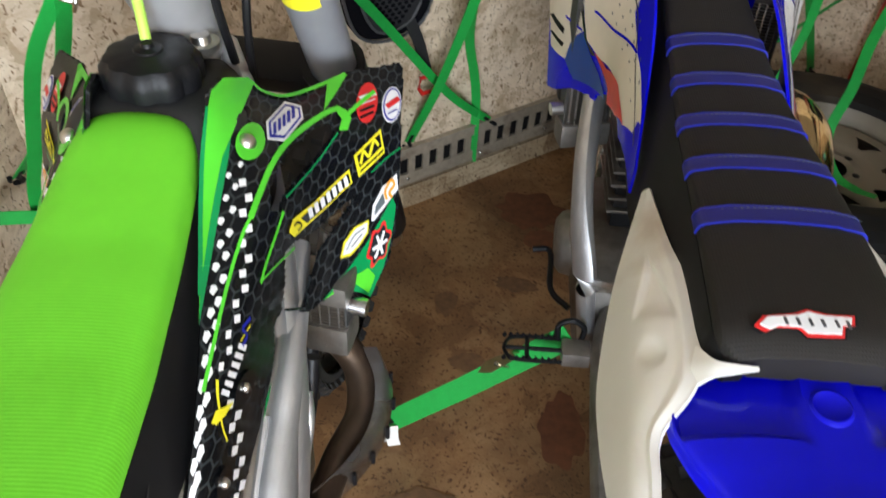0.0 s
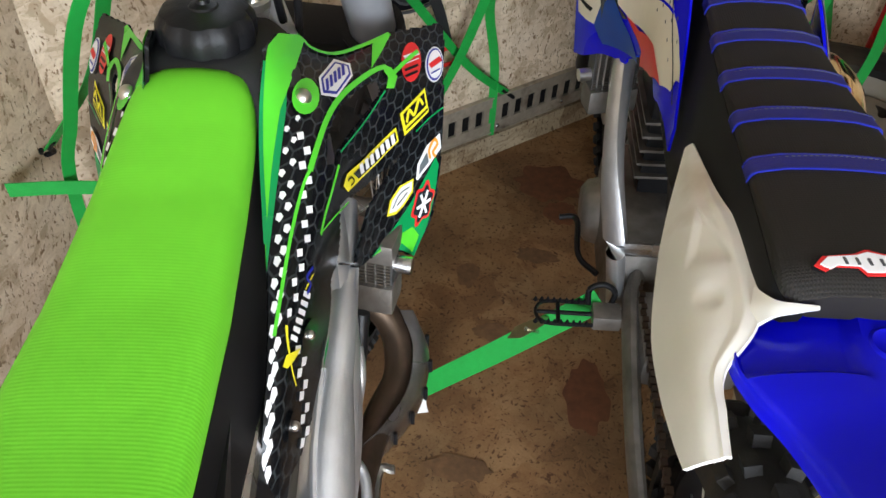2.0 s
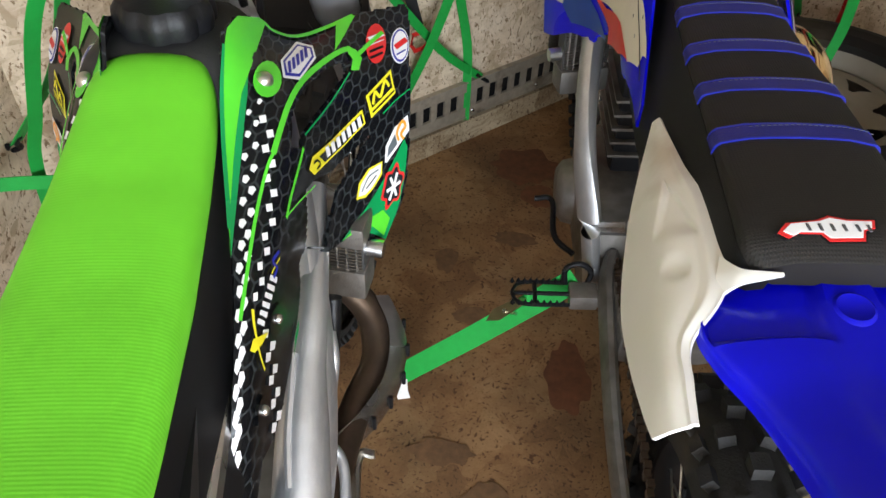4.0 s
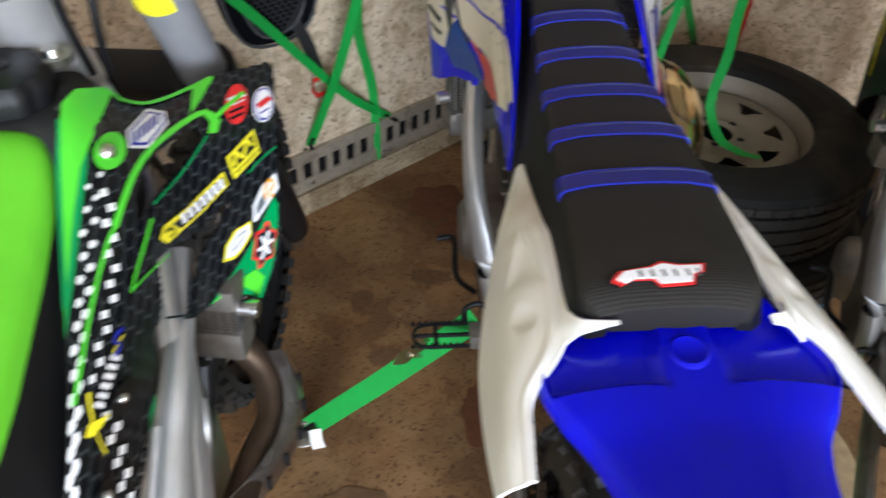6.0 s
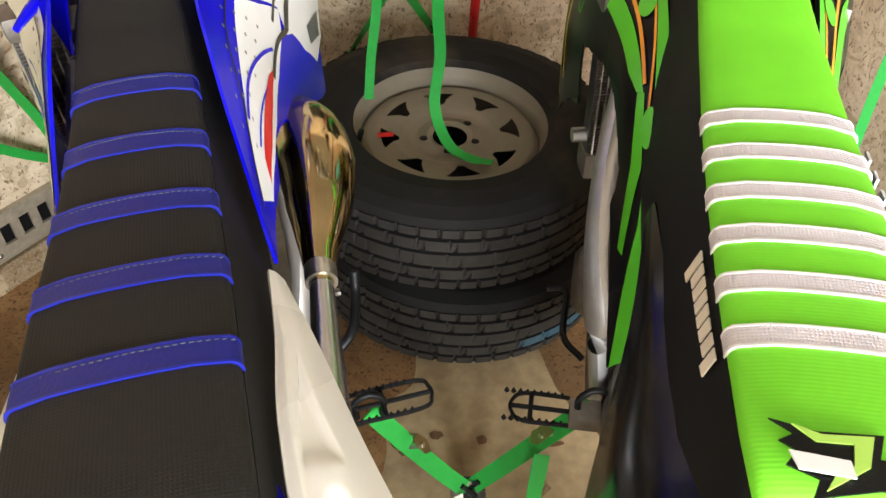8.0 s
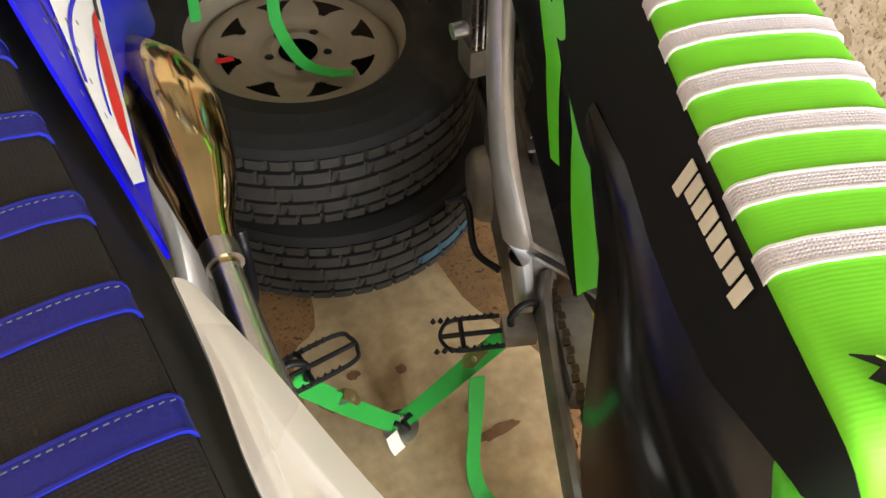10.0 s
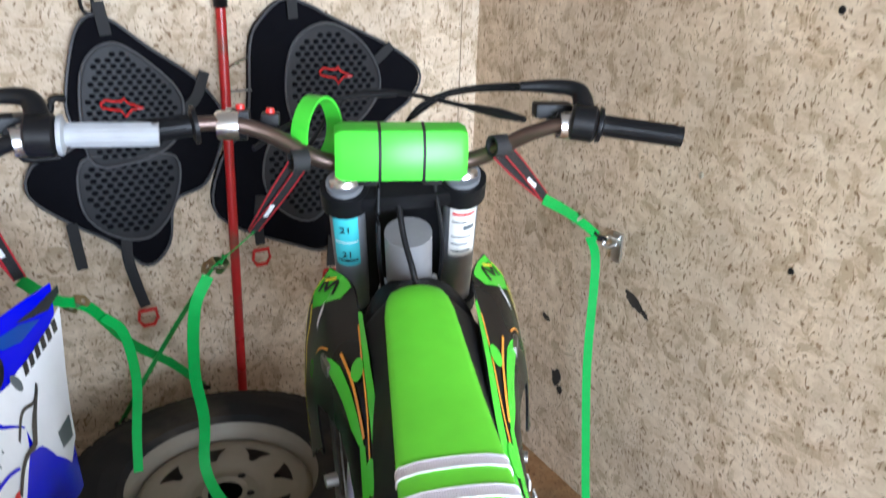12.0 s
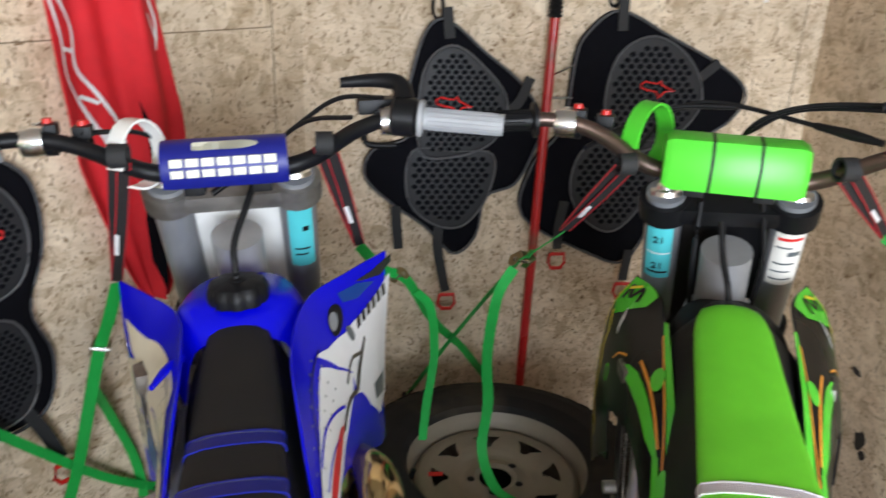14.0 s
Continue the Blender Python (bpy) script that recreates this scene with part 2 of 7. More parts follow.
# ---- building helpers ----
def part(name, bm, material, parent=None, label="", smooth=True):
    """Links a bmesh as one mesh object, under its thing if there is one."""
    me = bpy.data.meshes.new(name)
    bmesh.ops.recalc_face_normals(bm, faces=bm.faces)
    bm.to_mesh(me)
    bm.free()
    if smooth:
        for p in me.polygons:
            p.use_smooth = True
        me.set_sharp_from_angle(angle=radians(38))
    me.materials.append(material)
    ob = new(name, me)
    ob.parent = parent
    if label:
        ob["label"] = label
    return ob


def thing(name, m, label, category, group="", kind=""):
    ob = new(name)
    ob.empty_display_size = 0.05
    ob.matrix_basis = m
    return tagged(ob, label, category, group, kind)


def box(x0, x1, y0, y1, z0, z1, bevel=0.0, bm=None):
    bm = bm or bmesh.new()
    m = Matrix.Translation(((x0 + x1) / 2, (y0 + y1) / 2, (z0 + z1) / 2)) @ Matrix.Diagonal((x1 - x0, y1 - y0, z1 - z0, 1))
    r = bmesh.ops.create_cube(bm, size=1, matrix=m)
    if bevel:
        edges = list({e for v in r["verts"] for e in v.link_edges})
        bmesh.ops.bevel(bm, geom=edges, offset=bevel, segments=2, affect="EDGES", profile=0.7)
    return bm


def loft(rings, closed=True, caps=True, bm=None):
    """A skin over rings of equally many points."""
    bm = bm or bmesh.new()
    rows = [[bm.verts.new(p) for p in ring] for ring in rings]
    n = len(rows[0])
    for a, b in zip(rows, rows[1:]):
        for i in range(n if closed else n - 1):
            j = (i + 1) % n
            bm.faces.new((a[i], a[j], b[j], b[i]))
    if caps and closed:
        bm.faces.new(rows[0][::-1]), bm.faces.new(rows[-1])
    return bm


def spline(points, steps=6):
    """A smooth line through the points."""
    p = [Vector(q) for q in points]
    p = [2 * p[0] - p[1], *p, 2 * p[-1] - p[-2]]
    out = []
    for a, b, c, d in zip(p, p[1:], p[2:], p[3:]):
        for k in range(steps):
            t = k / steps
            out.append(0.5 * ((2 * b) + (c - a) * t + (2 * a - 5 * b + 4 * c - d) * t * t + (3 * b - a - 3 * c + d) * t ** 3))
    return out + [p[-2]]


def tube(points, radius, n=12, smooth_line=True, bm=None, flat=1.0, up=(0, 0, 1)):
    """A round bar along a line; radius may change from point to point, flat squeezes it along its side."""
    line = spline(points) if smooth_line else [Vector(q) for q in points]
    rad = radius if isinstance(radius, (list, tuple)) else [radius] * len(points)
    rings = []
    for i, p in enumerate(line):
        f = i / (len(line) - 1) * (len(rad) - 1)
        k = min(int(f), len(rad) - 2) if len(rad) > 1 else 0
        r = rad[k] + (rad[min(k + 1, len(rad) - 1)] - rad[k]) * (f - k)
        d = (line[min(i + 1, len(line) - 1)] - line[max(i - 1, 0)]).normalized()
        u = Vector(up)
        if abs(d.dot(u)) > 0.95:
            u = Vector((0, 1, 0)) if abs(d.y) < 0.9 else Vector((1, 0, 0))
        s = d.cross(u).normalized()
        w = s.cross(d)
        rings.append([p + r * (s * flat * math.cos(a) + w * math.sin(a)) for a in [2 * math.pi * j / n for j in range(n)]])
    return loft(rings, bm=bm)


def lathe(profile, n=32, axis="Z", at=(0, 0, 0), closed=False, bm=None):
    """A turned shape: profile of (radius, height) about an axis."""
    bm = bm or bmesh.new()
    at = Vector(at)

    def place(r, h, a):
        c, s = r * math.cos(a), r * math.sin(a)
        return at + (Vector((c, s, h)) if axis == "Z" else Vector((h, c, s)) if axis == "X" else Vector((c, h, s)))

    rows = [[bm.verts.new(place(r, h, 2 * math.pi * i / n)) for i in range(n)] for r, h in profile]
    pairs = list(zip(rows, rows[1:])) + ([(rows[-1], rows[0])] if closed else [])
    for a, b in pairs:
        for i in range(n):
            j = (i + 1) % n
            bm.faces.new((a[i], a[j], b[j], b[i]))
    return bm


def surface(grid, nu=16, nv=10):
    """A smooth patch through a small net of control points; returns S(u, v)."""
    def S(u, v):
        cross = []
        for row in grid:
            cross.append(along(row, v))
        return along(cross, u)

    def along(row, t):
        p = [Vector(q) for q in row]
        if len(p) == 2:
            return p[0].lerp(p[1], t)
        p = [2 * p[0] - p[1], *p, 2 * p[-1] - p[-2]]
        f = t * (len(row) - 1)
        k = min(max(int(math.floor(f)), 0), len(row) - 2)
        t = f - k
        a, b, c, d = p[k:k + 4]
        return 0.5 * ((2 * b) + (c - a) * t + (2 * a - 5 * b + 4 * c - d) * t * t + (3 * b - a - 3 * c + d) * t ** 3)
    return S


def shell(S, nu=16, nv=10, thick=0.003, keep=None, out=None):
    """A moulded sheet under the patch S, thickened inwards; keep(u, v) leaves openings; out: the way it faces."""
    bm = bmesh.new()
    if out is None:
        out = (0, 0, 1)
    v = [[bm.verts.new(S(i / nu, j / nv)) for j in range(nv + 1)] for i in range(nu + 1)]
    faces = []
    for i in range(nu):
        for j in range(nv):
            if keep is None or keep((i + 0.5) / nu, (j + 0.5) / nv):
                faces.append(bm.faces.new((v[i][j], v[i + 1][j], v[i + 1][j + 1], v[i][j + 1])))
    bm.normal_update()
    way = sum((f.normal * f.calc_area() for f in faces), Vector())
    sign = 1 if way.dot(Vector(out)) > 0 else -1
    bm.normal_update()
    twin = {w: bm.verts.new(w.co - w.normal * sign * thick) for row in v for w in row if w.link_faces}
    rim = [e for e in bm.edges if len(e.link_faces) == 1]
    for f in faces:
        bm.faces.new([twin[w] for w in reversed(f.verts)])
    for e in rim:
        a, c = e.verts
        bm.faces.new((a, c, twin[c], twin[a]))
    bmesh.ops.delete(bm, geom=[w for w in bm.verts if not w.link_faces], context="VERTS")
    return bm


def inside(u, v, poly):
    """Whether (u, v) lies in the outline."""
    hit = False
    for (a, b), (c, d) in zip(poly, poly[1:] + poly[:1]):
        if (b > v) != (d > v) and u < (c - a) * (v - b) / (d - b) + a:
            hit = not hit
    return hit


def normal_of(S, u, v, out):
    e = 0.004
    n = (S(u + e, v) - S(u - e, v)).cross(S(u, v + e) - S(u, v - e)).normalized()
    return n if n.dot(Vector(out)) > 0 else -n


def decal(name, S, outline, out, material, parent, lift=0.0035, label="", size=0.012):
    """A sticker: an outline in the patch's own u, v, cut fine enough to follow its curve."""
    bm = bmesh.new()
    bm.faces.new([bm.verts.new((u, v, 0)) for u, v in outline])
    du = max(p[0] for p in outline) - min(p[0] for p in outline)
    for _ in range(3):
        bmesh.ops.triangulate(bm, faces=bm.faces)
        long = [e for e in bm.edges if (S(e.verts[0].co.x, e.verts[0].co.y) - S(e.verts[1].co.x, e.verts[1].co.y)).length > size]
        if not long:
            break
        bmesh.ops.subdivide_edges(bm, edges=long, cuts=1)
    for w in bm.verts:
        u, v = w.co.x, w.co.y
        w.co = S(u, v) + normal_of(S, u, v, out) * lift
    return part(name, bm, material, parent, label)


def line_decal(name, S, pts, width, out, material, parent, lift=0.0045, label=""):
    """A painted line on a patch, through points of u, v; width in metres."""
    line = [p.to_2d() for p in spline([(u, v, 0) for u, v in pts], 5)]
    bm = bmesh.new()
    rows = []
    for i, p in enumerate(line):
        a, b = line[max(i - 1, 0)], line[min(i + 1, len(line) - 1)]
        d = (S(*b) - S(*a)).normalized()
        n = normal_of(S, p.x, p.y, out)
        s = d.cross(n).normalized() * width / 2
        c = S(*p) + n * lift
        rows.append((bm.verts.new(c - s), bm.verts.new(c + s)))
    for a, b in zip(rows, rows[1:]):
        bm.faces.new((a[0], a[1], b[1], b[0]))
    return part(name, bm, material, parent, label)


def oval(u, v, du, dv, n=18, turn=0.0):
    c, s = math.cos(turn), math.sin(turn)
    return [(u + du * math.cos(a) * c - dv * math.sin(a) * s, v + du * math.cos(a) * s + dv * math.sin(a) * c) for a in [2 * math.pi * k / n for k in range(n)]]


def webbing(points, width, side, bm=None, thick=0.0022, smooth_line=True, steps=6, twist=0.0):
    """A flat strap along a line; side: the way across it."""
    line = spline(points, steps) if smooth_line else [Vector(p) for p in points]
    rings = []
    for i, p in enumerate(line):
        d = (line[min(i + 1, len(line) - 1)] - line[max(i - 1, 0)]).normalized()
        s = Vector(side)
        s = (s - d * s.dot(d)).normalized()
        if twist:
            s = Matrix.Rotation(twist * i / len(line), 3, d) @ s
        n = d.cross(s)
        rings.append([p + s * width / 2 + n * thick / 2, p - s * width / 2 + n * thick / 2, p - s * width / 2 - n * thick / 2, p + s * width / 2 - n * thick / 2])
    return loft(rings, bm=bm)


def writing(body, size, material, m, parent, name="writing", depth=0.0006):
    """Letters of the built-in font as a thin mesh."""
    c = bpy.data.curves.new("letters", "FONT")
    c.body, c.size, c.extrude, c.align_x, c.align_y = body, size, depth, "CENTER", "CENTER"
    o = bpy.data.objects.new("letters", c)
    me = bpy.data.meshes.new_from_object(o)
    bpy.data.objects.remove(o)
    bpy.data.curves.remove(c)
    me.materials.clear()
    me.materials.append(material)
    ob = new(name, me)
    ob.parent, ob.matrix_basis = parent, m
    return ob


# ---- the trailer ----
HIGH = 2.05
CORNER_L, CORNER_R = Vector((0.55, 2.42)), Vector((2.05, 2.42))
NOSE_L = Vector((-0.70, 1.27))
REAR = -2.6


def wall(name, a, b, material, high=HIGH, thick=0.04, label=""):
    """An upright board wall from a to b, thickened outwards (to the left of a to b)."""
    a, b = Vector(a), Vector(b)
    d = (b - a).normalized()
    n = Vector((-d.y, d.x)) * thick
    bm = bmesh.new()
    foot = [a, b, b + n, a + n]
    loft([[(p.x, p.y, -0.03) for p in foot], [(p.x, p.y, high) for p in foot]], bm=bm)
    return tagged(part(name, bm, material, None, label, smooth=False), kind="structure")


fx = bmesh.new()
loft([[(-0.78, REAR, z), (2.11, REAR, z), (2.11, 2.48, z), (-0.78, 2.48, z)] for z in (-0.06, 0.0)], bm=fx)
tagged(part("floor", fx, FLOOR, None, "worn brown plywood trailer floor with oil and dirt stains", smooth=False), kind="structure")
wall("wall_front", CORNER_L, CORNER_R, WALL, label="pale strand board front wall with flakes and dark chips")
wall("wall_nose", NOSE_L, CORNER_L, WALL, label="strand board wall set at an angle, grubby near the floor")
wall("wall_east", (2.05, 2.42), (2.05, REAR), WALL, label="strand board side wall with scuff marks")
wall("wall_west", (-0.70, REAR), NOSE_L, WALL, label="strand board side wall")
ce = bmesh.new()
loft([[(-0.78, REAR, z), (2.11, REAR, z), (2.11, 2.48, z), (-0.78, 2.48, z)] for z in (HIGH, HIGH + 0.05)], bm=ce)
tagged(part("ceiling", ce, CEILING, None, "pale ceiling panel", smooth=False), kind="structure")
gr = bmesh.new()
bmesh.ops.create_grid(gr, x_segments=2, y_segments=2, size=400, matrix=Matrix.Translation((0, 0, -0.45)))
GROUND = mat("dry_ground", (0.30, 0.26, 0.20), 0.9, var=0.3, scale=3.0)
tagged(part("ground", gr, GROUND, None, "dry ground outside the trailer"), kind="structure")

nose_dir = (CORNER_L - NOSE_L).normalized()
nose_in = Vector((nose_dir.y, -nose_dir.x))


def nose(s, z, off=0.0):
    """A point on the angled wall: s metres back from its corner, off metres proud of it."""
    p = CORNER_L - nose_dir * s + nose_in * off
    return Vector((p.x, p.y, z))


# pale sill board and the slotted steel rail above it
sb = bmesh.new()
loft([[nose(s, 0.002, 0.001), nose(s, 0.002, 0.02), nose(s, 0.075, 0.02), nose(s, 0.075, 0.001)] for s in (0.02, 1.6)], bm=sb)
tagged(part("baseboard", sb, SILL, None, "pale bare wood sill along the wall", smooth=False), kind="structure")


def slotted_rail(name, at, length, z0, z1, label):
    """Galvanized tie-down rail: a plate with upright slots; at(s, z, off) gives its places."""
    rail = thing(name, Matrix.Identity(4), label, "tie-down rail")
    bm = bmesh.new()

    def bar(s0, s1, za, zb, o0=0.004, o1=0.012):
        loft([[at(s0, za, o0), at(s0, za, o1), at(s0, zb, o1), at(s0, zb, o0)], [at(s1, za, o0), at(s1, za, o1), at(s1, zb, o1), at(s1, zb, o0)]], bm=bm)

    h = (z1 - z0)
    bar(0, length, z0, z0 + 0.27 * h), bar(0, length, z1 - 0.27 * h, z1)
    s, k = 0.0, 0
    while s < length:
        w = 0.021
        bar(s, min(s + w, length), z0 + 0.25 * h, z1 - 0.25 * h, 0.0045, 0.0115)
        s, k = s + w + 0.027, k + 1
    part("plate", bm, GALV, rail, smooth=False)
    lip = bmesh.new()
    for z in (z0 - 0.004, z1):
        loft([[at(s, z, 0.001), at(s, z, 0.015), at(s, z + 0.004, 0.015), at(s, z + 0.004, 0.001)] for s in (0, length)], bm=lip)
    part("lip", lip, GALV, rail, smooth=False)
    # black sheet added behind the slots in place of the shade in them
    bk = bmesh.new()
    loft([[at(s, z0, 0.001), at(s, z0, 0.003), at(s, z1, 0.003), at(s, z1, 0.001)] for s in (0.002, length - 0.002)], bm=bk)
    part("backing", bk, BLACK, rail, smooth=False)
    for s in [0.1 + 0.25 * i for i in range(int(length / 0.25))]:
        c = at(s, z0 + 0.13 * h, 0.012)
        sc = bmesh.new()
        bmesh.ops.create_uvsphere(sc, u_segments=8, v_segments=5, radius=0.007, matrix=Matrix.Translation(c))
        part("rivet", sc, STEEL, rail)
    return rail


slotted_rail("tie_down_rail", lambda s, z, o: nose(s + 0.22, z, o), 1.35, 0.085, 0.20, "galvanized slotted tie-down rail screwed along the angled wall")


# ---- spare wheels in a stack ----
def car_tyre_profile(w, r_out, r_in):
    """Half of the carcass from bead to bead, as (radius, height)."""
    h = w / 2
    return [(r_in, -h * 0.78), (r_in + 0.012, -h * 0.92), (r_in + 0.05, -h), (r_out - 0.05, -h * 0.98), (r_out - 0.02, -h * 0.90), (r_out - 0.006, -h * 0.78)]


def car_tyre(name, parent, w=0.205, r_out=0.356, r_in=0.21, chalk=None):
    """A road tyre: dark side walls, dusty tread blocks between deep grooves; chalk: the span of a blue line, in degrees."""
    side = car_tyre_profile(w, r_out, r_in)
    n = 432
    tread = []
    zs = [-0.80, -0.60, -0.59, -0.52, -0.51, -0.25, -0.24, -0.17, -0.16, 0.16, 0.17, 0.24, 0.25, 0.51, 0.52, 0.59, 0.60, 0.80]
    prof = side + [(r_out - 0.003 * abs(z) ** 2, z * w / 2) for z in zs] + [(r, -h) for r, h in side[::-1]]
    deep = {6 + i for i in (2, 3, 6, 7, 10, 11, 14, 15)}
    bm = bmesh.new()
    rows = []
    for k, (r, h) in enumerate(prof):
        row = []
        for i in range(n):
            rr = r
            if k in deep:
                rr -= 0.011
            elif 6 <= k < 6 + len(zs):
                z = zs[k - 6]
                slant = (i + int(z * 9)) % 12
                if abs(z) >= 0.6 and i % 8 == 0:
                    rr -= 0.008
                elif 0.2 < abs(z) < 0.6 and slant == 0:
                    rr -= 0.007
                elif abs(z) <= 0.2 and (i + (5 if z > 0 else 0)) % 18 == 0:
                    rr -= 0.004
            a = 2 * math.pi * i / n
            row.append(bm.verts.new((rr * math.cos(a), rr * math.sin(a), h)))
        rows.append(row)
    for a, b in zip(rows, rows[1:]):
        for i in range(n):
            j = (i + 1) % n
            bm.faces.new((a[i], a[j], b[j], b[i]))
    tyre = part(name, bm, RUBBER, parent, smooth=False)
    tyre.data.materials.append(TREAD), tyre.data.materials.append(CHALK)
    first, last = 6, 6 + len(zs) - 1
    for f in tyre.data.polygons:
        k, i = divmod(f.index, n)
        if first <= k < last and k not in deep and k + 1 not in deep:
            f.material_index = 1
            if chalk and k == first + 4 and chalk[0] < i * 360 / n < chalk[1]:
                f.material_index = 2
    return tyre


def steel_wheel(parent, z=0.0):
    """Painted trailer rim with eight openings; z: the upper lip's height."""
    barrel = [(0.208, -0.165), (0.217, -0.02), (0.224, -0.006), (0.222, 0.0), (0.216, -0.002), (0.211, -0.012), (0.207, -0.022), (0.203, -0.028), (0.199, -0.036), (0.197, -0.062)]
    part("rim_barrel", lathe([(r, z + h) for r, h in barrel], 72), RIM_PAINT, parent)
    # disc, from the barrel to the hub, with eight openings
    prof = [(0.197, -0.062), (0.190, -0.052), (0.182, -0.046), (0.165, -0.044), (0.126, -0.046), (0.104, -0.050), (0.088, -0.056), (0.074, -0.058), (0.050, -0.050), (0.038, -0.056)]
    n, rows = 192, [0.197 - 0.003 * k for k in range(54)]
    ra, ha = [q[0] for q in prof[::-1]], [q[1] for q in prof[::-1]]
    bm = bmesh.new()
    v = [[bm.verts.new((r * math.cos(2 * math.pi * i / n), r * math.sin(2 * math.pi * i / n), z + interp(r, ra, ha))) for i in range(n)] for r in rows]
    for k in range(len(rows) - 1):
        r = rows[k] - 0.0015
        for i in range(n):
            off = abs((i + 0.5) % 24 - 12) * 2 * math.pi / n
            wide = 0.04 + 0.19 * (r - 0.112) / 0.038
            if 0.112 < r < 0.152 and off < min(wide, 0.10 + 1.9 * (0.156 - r) / 0.046):
                continue
            j = (i + 1) % n
            bm.faces.new((v[k][i], v[k][j], v[k + 1][j], v[k + 1][i]))
    part("disc", bm, RIM_PAINT, parent)
    for i in range(5):
        a = 2 * math.pi * i / 5 + 0.3
        part("lug_hole", lathe([(0.0, z - 0.0500), (0.007, z - 0.0500), (0.0095, z - 0.0510)], 12, at=(0.060 * math.cos(a), 0.057 * math.sin(a), 0)), BLACK, parent)
    # added black disc: paints the shade inside the wheel, not a real part
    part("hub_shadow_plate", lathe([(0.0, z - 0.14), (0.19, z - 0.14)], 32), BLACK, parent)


BROAD = Matrix.Diagonal((1.045, 1.045, 1, 1))
spare = thing("spare_wheel", pose(1.002, 1.803, 0.318, 0, 0, 20) @ BROAD, "trailer spare wheel with silver beige steel rim lying on another tyre", "wheel", "stacked spare wheels")
car_tyre("tyre", spare)
steel_wheel(spare, 0.088)
lb = box(-0.017, 0.017, -0.007, 0.007, 0.0450, 0.0463)
for w in lb.verts:
    w.co = Matrix.Rotation(2.70, 3, "Z") @ (w.co + Vector((0.142, 0, 0)))
part("warning_label", lb, RED_VINYL, spare)
va = tube([(-0.196, 0.06, 0.05), (-0.188, 0.057, 0.082)], 0.006, 10, False)
part("valve_stem", va, BLACK, spare)
spare2 = thing("spare_wheel", pose(1.030, 1.765, 0.108, 0, 0, 55) @ BROAD, "black trailer tyre lying flat on the floor under another wheel", "wheel", "stacked spare wheels")
car_tyre("tyre", spare2, chalk=(222, 300))
steel_wheel(spare2, 0.088)


# ---- things on the walls ----
def smooth_loop(pts, steps=5):
    """A closed smooth outline through the points."""
    n = len(pts)
    out = []
    for i in range(n):
        a, b, c, d = (Vector((*pts[(i + k) % n], 0)) for k in (-1, 0, 1, 2))
        for k in range(steps):
            t = k / steps
            q = 0.5 * ((2 * b) + (c - a) * t + (2 * a - 5 * b + 4 * c - d) * t * t + (3 * b - a - 3 * c + d) * t ** 3)
            out.append((q.x, q.y))
    return out


def cushion(outline, thick, place, puff=0.012, bm=None):
    """A padded panel: outline in (s, z), laid on a wall by place(s, z, off), its edge rounded."""
    bm = bm or bmesh.new()
    cx, cz = sum(p[0] for p in outline) / len(outline), sum(p[1] for p in outline) / len(outline)
    rings = []
    for f, o in ((1.0, 0.0), (1.0, thick * 0.55), (0.975, thick * 0.9), (0.93, thick), (0.6, thick + puff), (0.25, thick + puff * 1.3)):
        rings.append([place(cx + (s - cx) * f, cz + (z - cz) * f, o) for s, z in outline])
    return loft(rings, bm=bm)


def edge_piping(outline, place, off, r=0.004):
    pts = [place(s, z, off) for s, z in outline]
    return tube(pts + [pts[0]], r, 6, False)


def honey_plate(parent, outline, place, off, nx, label=""):
    """A stiff shell panel pierced by a honeycomb: bars of a lattice in a raised frame."""
    part("shell_plate", cushion(outline, 0.008, lambda s, z, o: place(s, z, o + off), 0.0), SHELL, parent, label)
    part("plate_edge", edge_piping(outline, place, off + 0.007, 0.0035), PIPING, parent)
    s0, s1 = min(p[0] for p in outline), max(p[0] for p in outline)
    z0, z1 = min(p[1] for p in outline), max(p[1] for p in outline)
    cx, cz = sum(p[0] for p in outline) / len(outline), sum(p[1] for p in outline) / len(outline)
    inner = [(cx + (s - cx) * 0.84, cz + (z - cz) * 0.86) for s, z in outline]
    step = (s1 - s0) / nx
    bm = bmesh.new()
    row = 0
    z = z0
    while z < z1:
        s = s0 + (step / 2 if row % 2 else 0)
        while s < s1:
            if inside(s, z, inner):
                c = [place(s + step * 0.36 * math.cos(a), z + step * 0.30 * math.sin(a), off + 0.0088) for a in [math.pi / 3 * k for k in range(6)]]
                d = [place(s + step * 0.30 * math.cos(a), z + step * 0.24 * math.sin(a), off + 0.0084) for a in [math.pi / 3 * k for k in range(6)]]
                va, vb = [bm.verts.new(p) for p in c], [bm.verts.new(p) for p in d]
                for i in range(6):
                    bm.faces.new((va[i], va[(i + 1) % 6], vb[(i + 1) % 6], vb[i]))
                bm.faces.new(vb)
            s += step
        z += step * 0.62
        row += 1
    tagged(part("honeycomb_hole", bm, FOAM, parent), kind="stuff")
    return inner


def clasp(parent, place, s, z, off=0.02, k=1.0):
    """A red open buckle on the end of a strap."""
    o = [(s - 0.022 * k, z + 0.022 * k), (s + 0.022 * k, z + 0.022 * k), (s + 0.026 * k, z - 0.006 * k), (s + 0.014 * k, z - 0.024 * k), (s - 0.014 * k, z - 0.024 * k), (s - 0.026 * k, z - 0.006 * k)]
    pts = [place(a, b, off) for a, b in o]
    part("red_clasp", tube(pts + [pts[0]], 0.0062 * k, 8, False, flat=0.7), RED, parent)


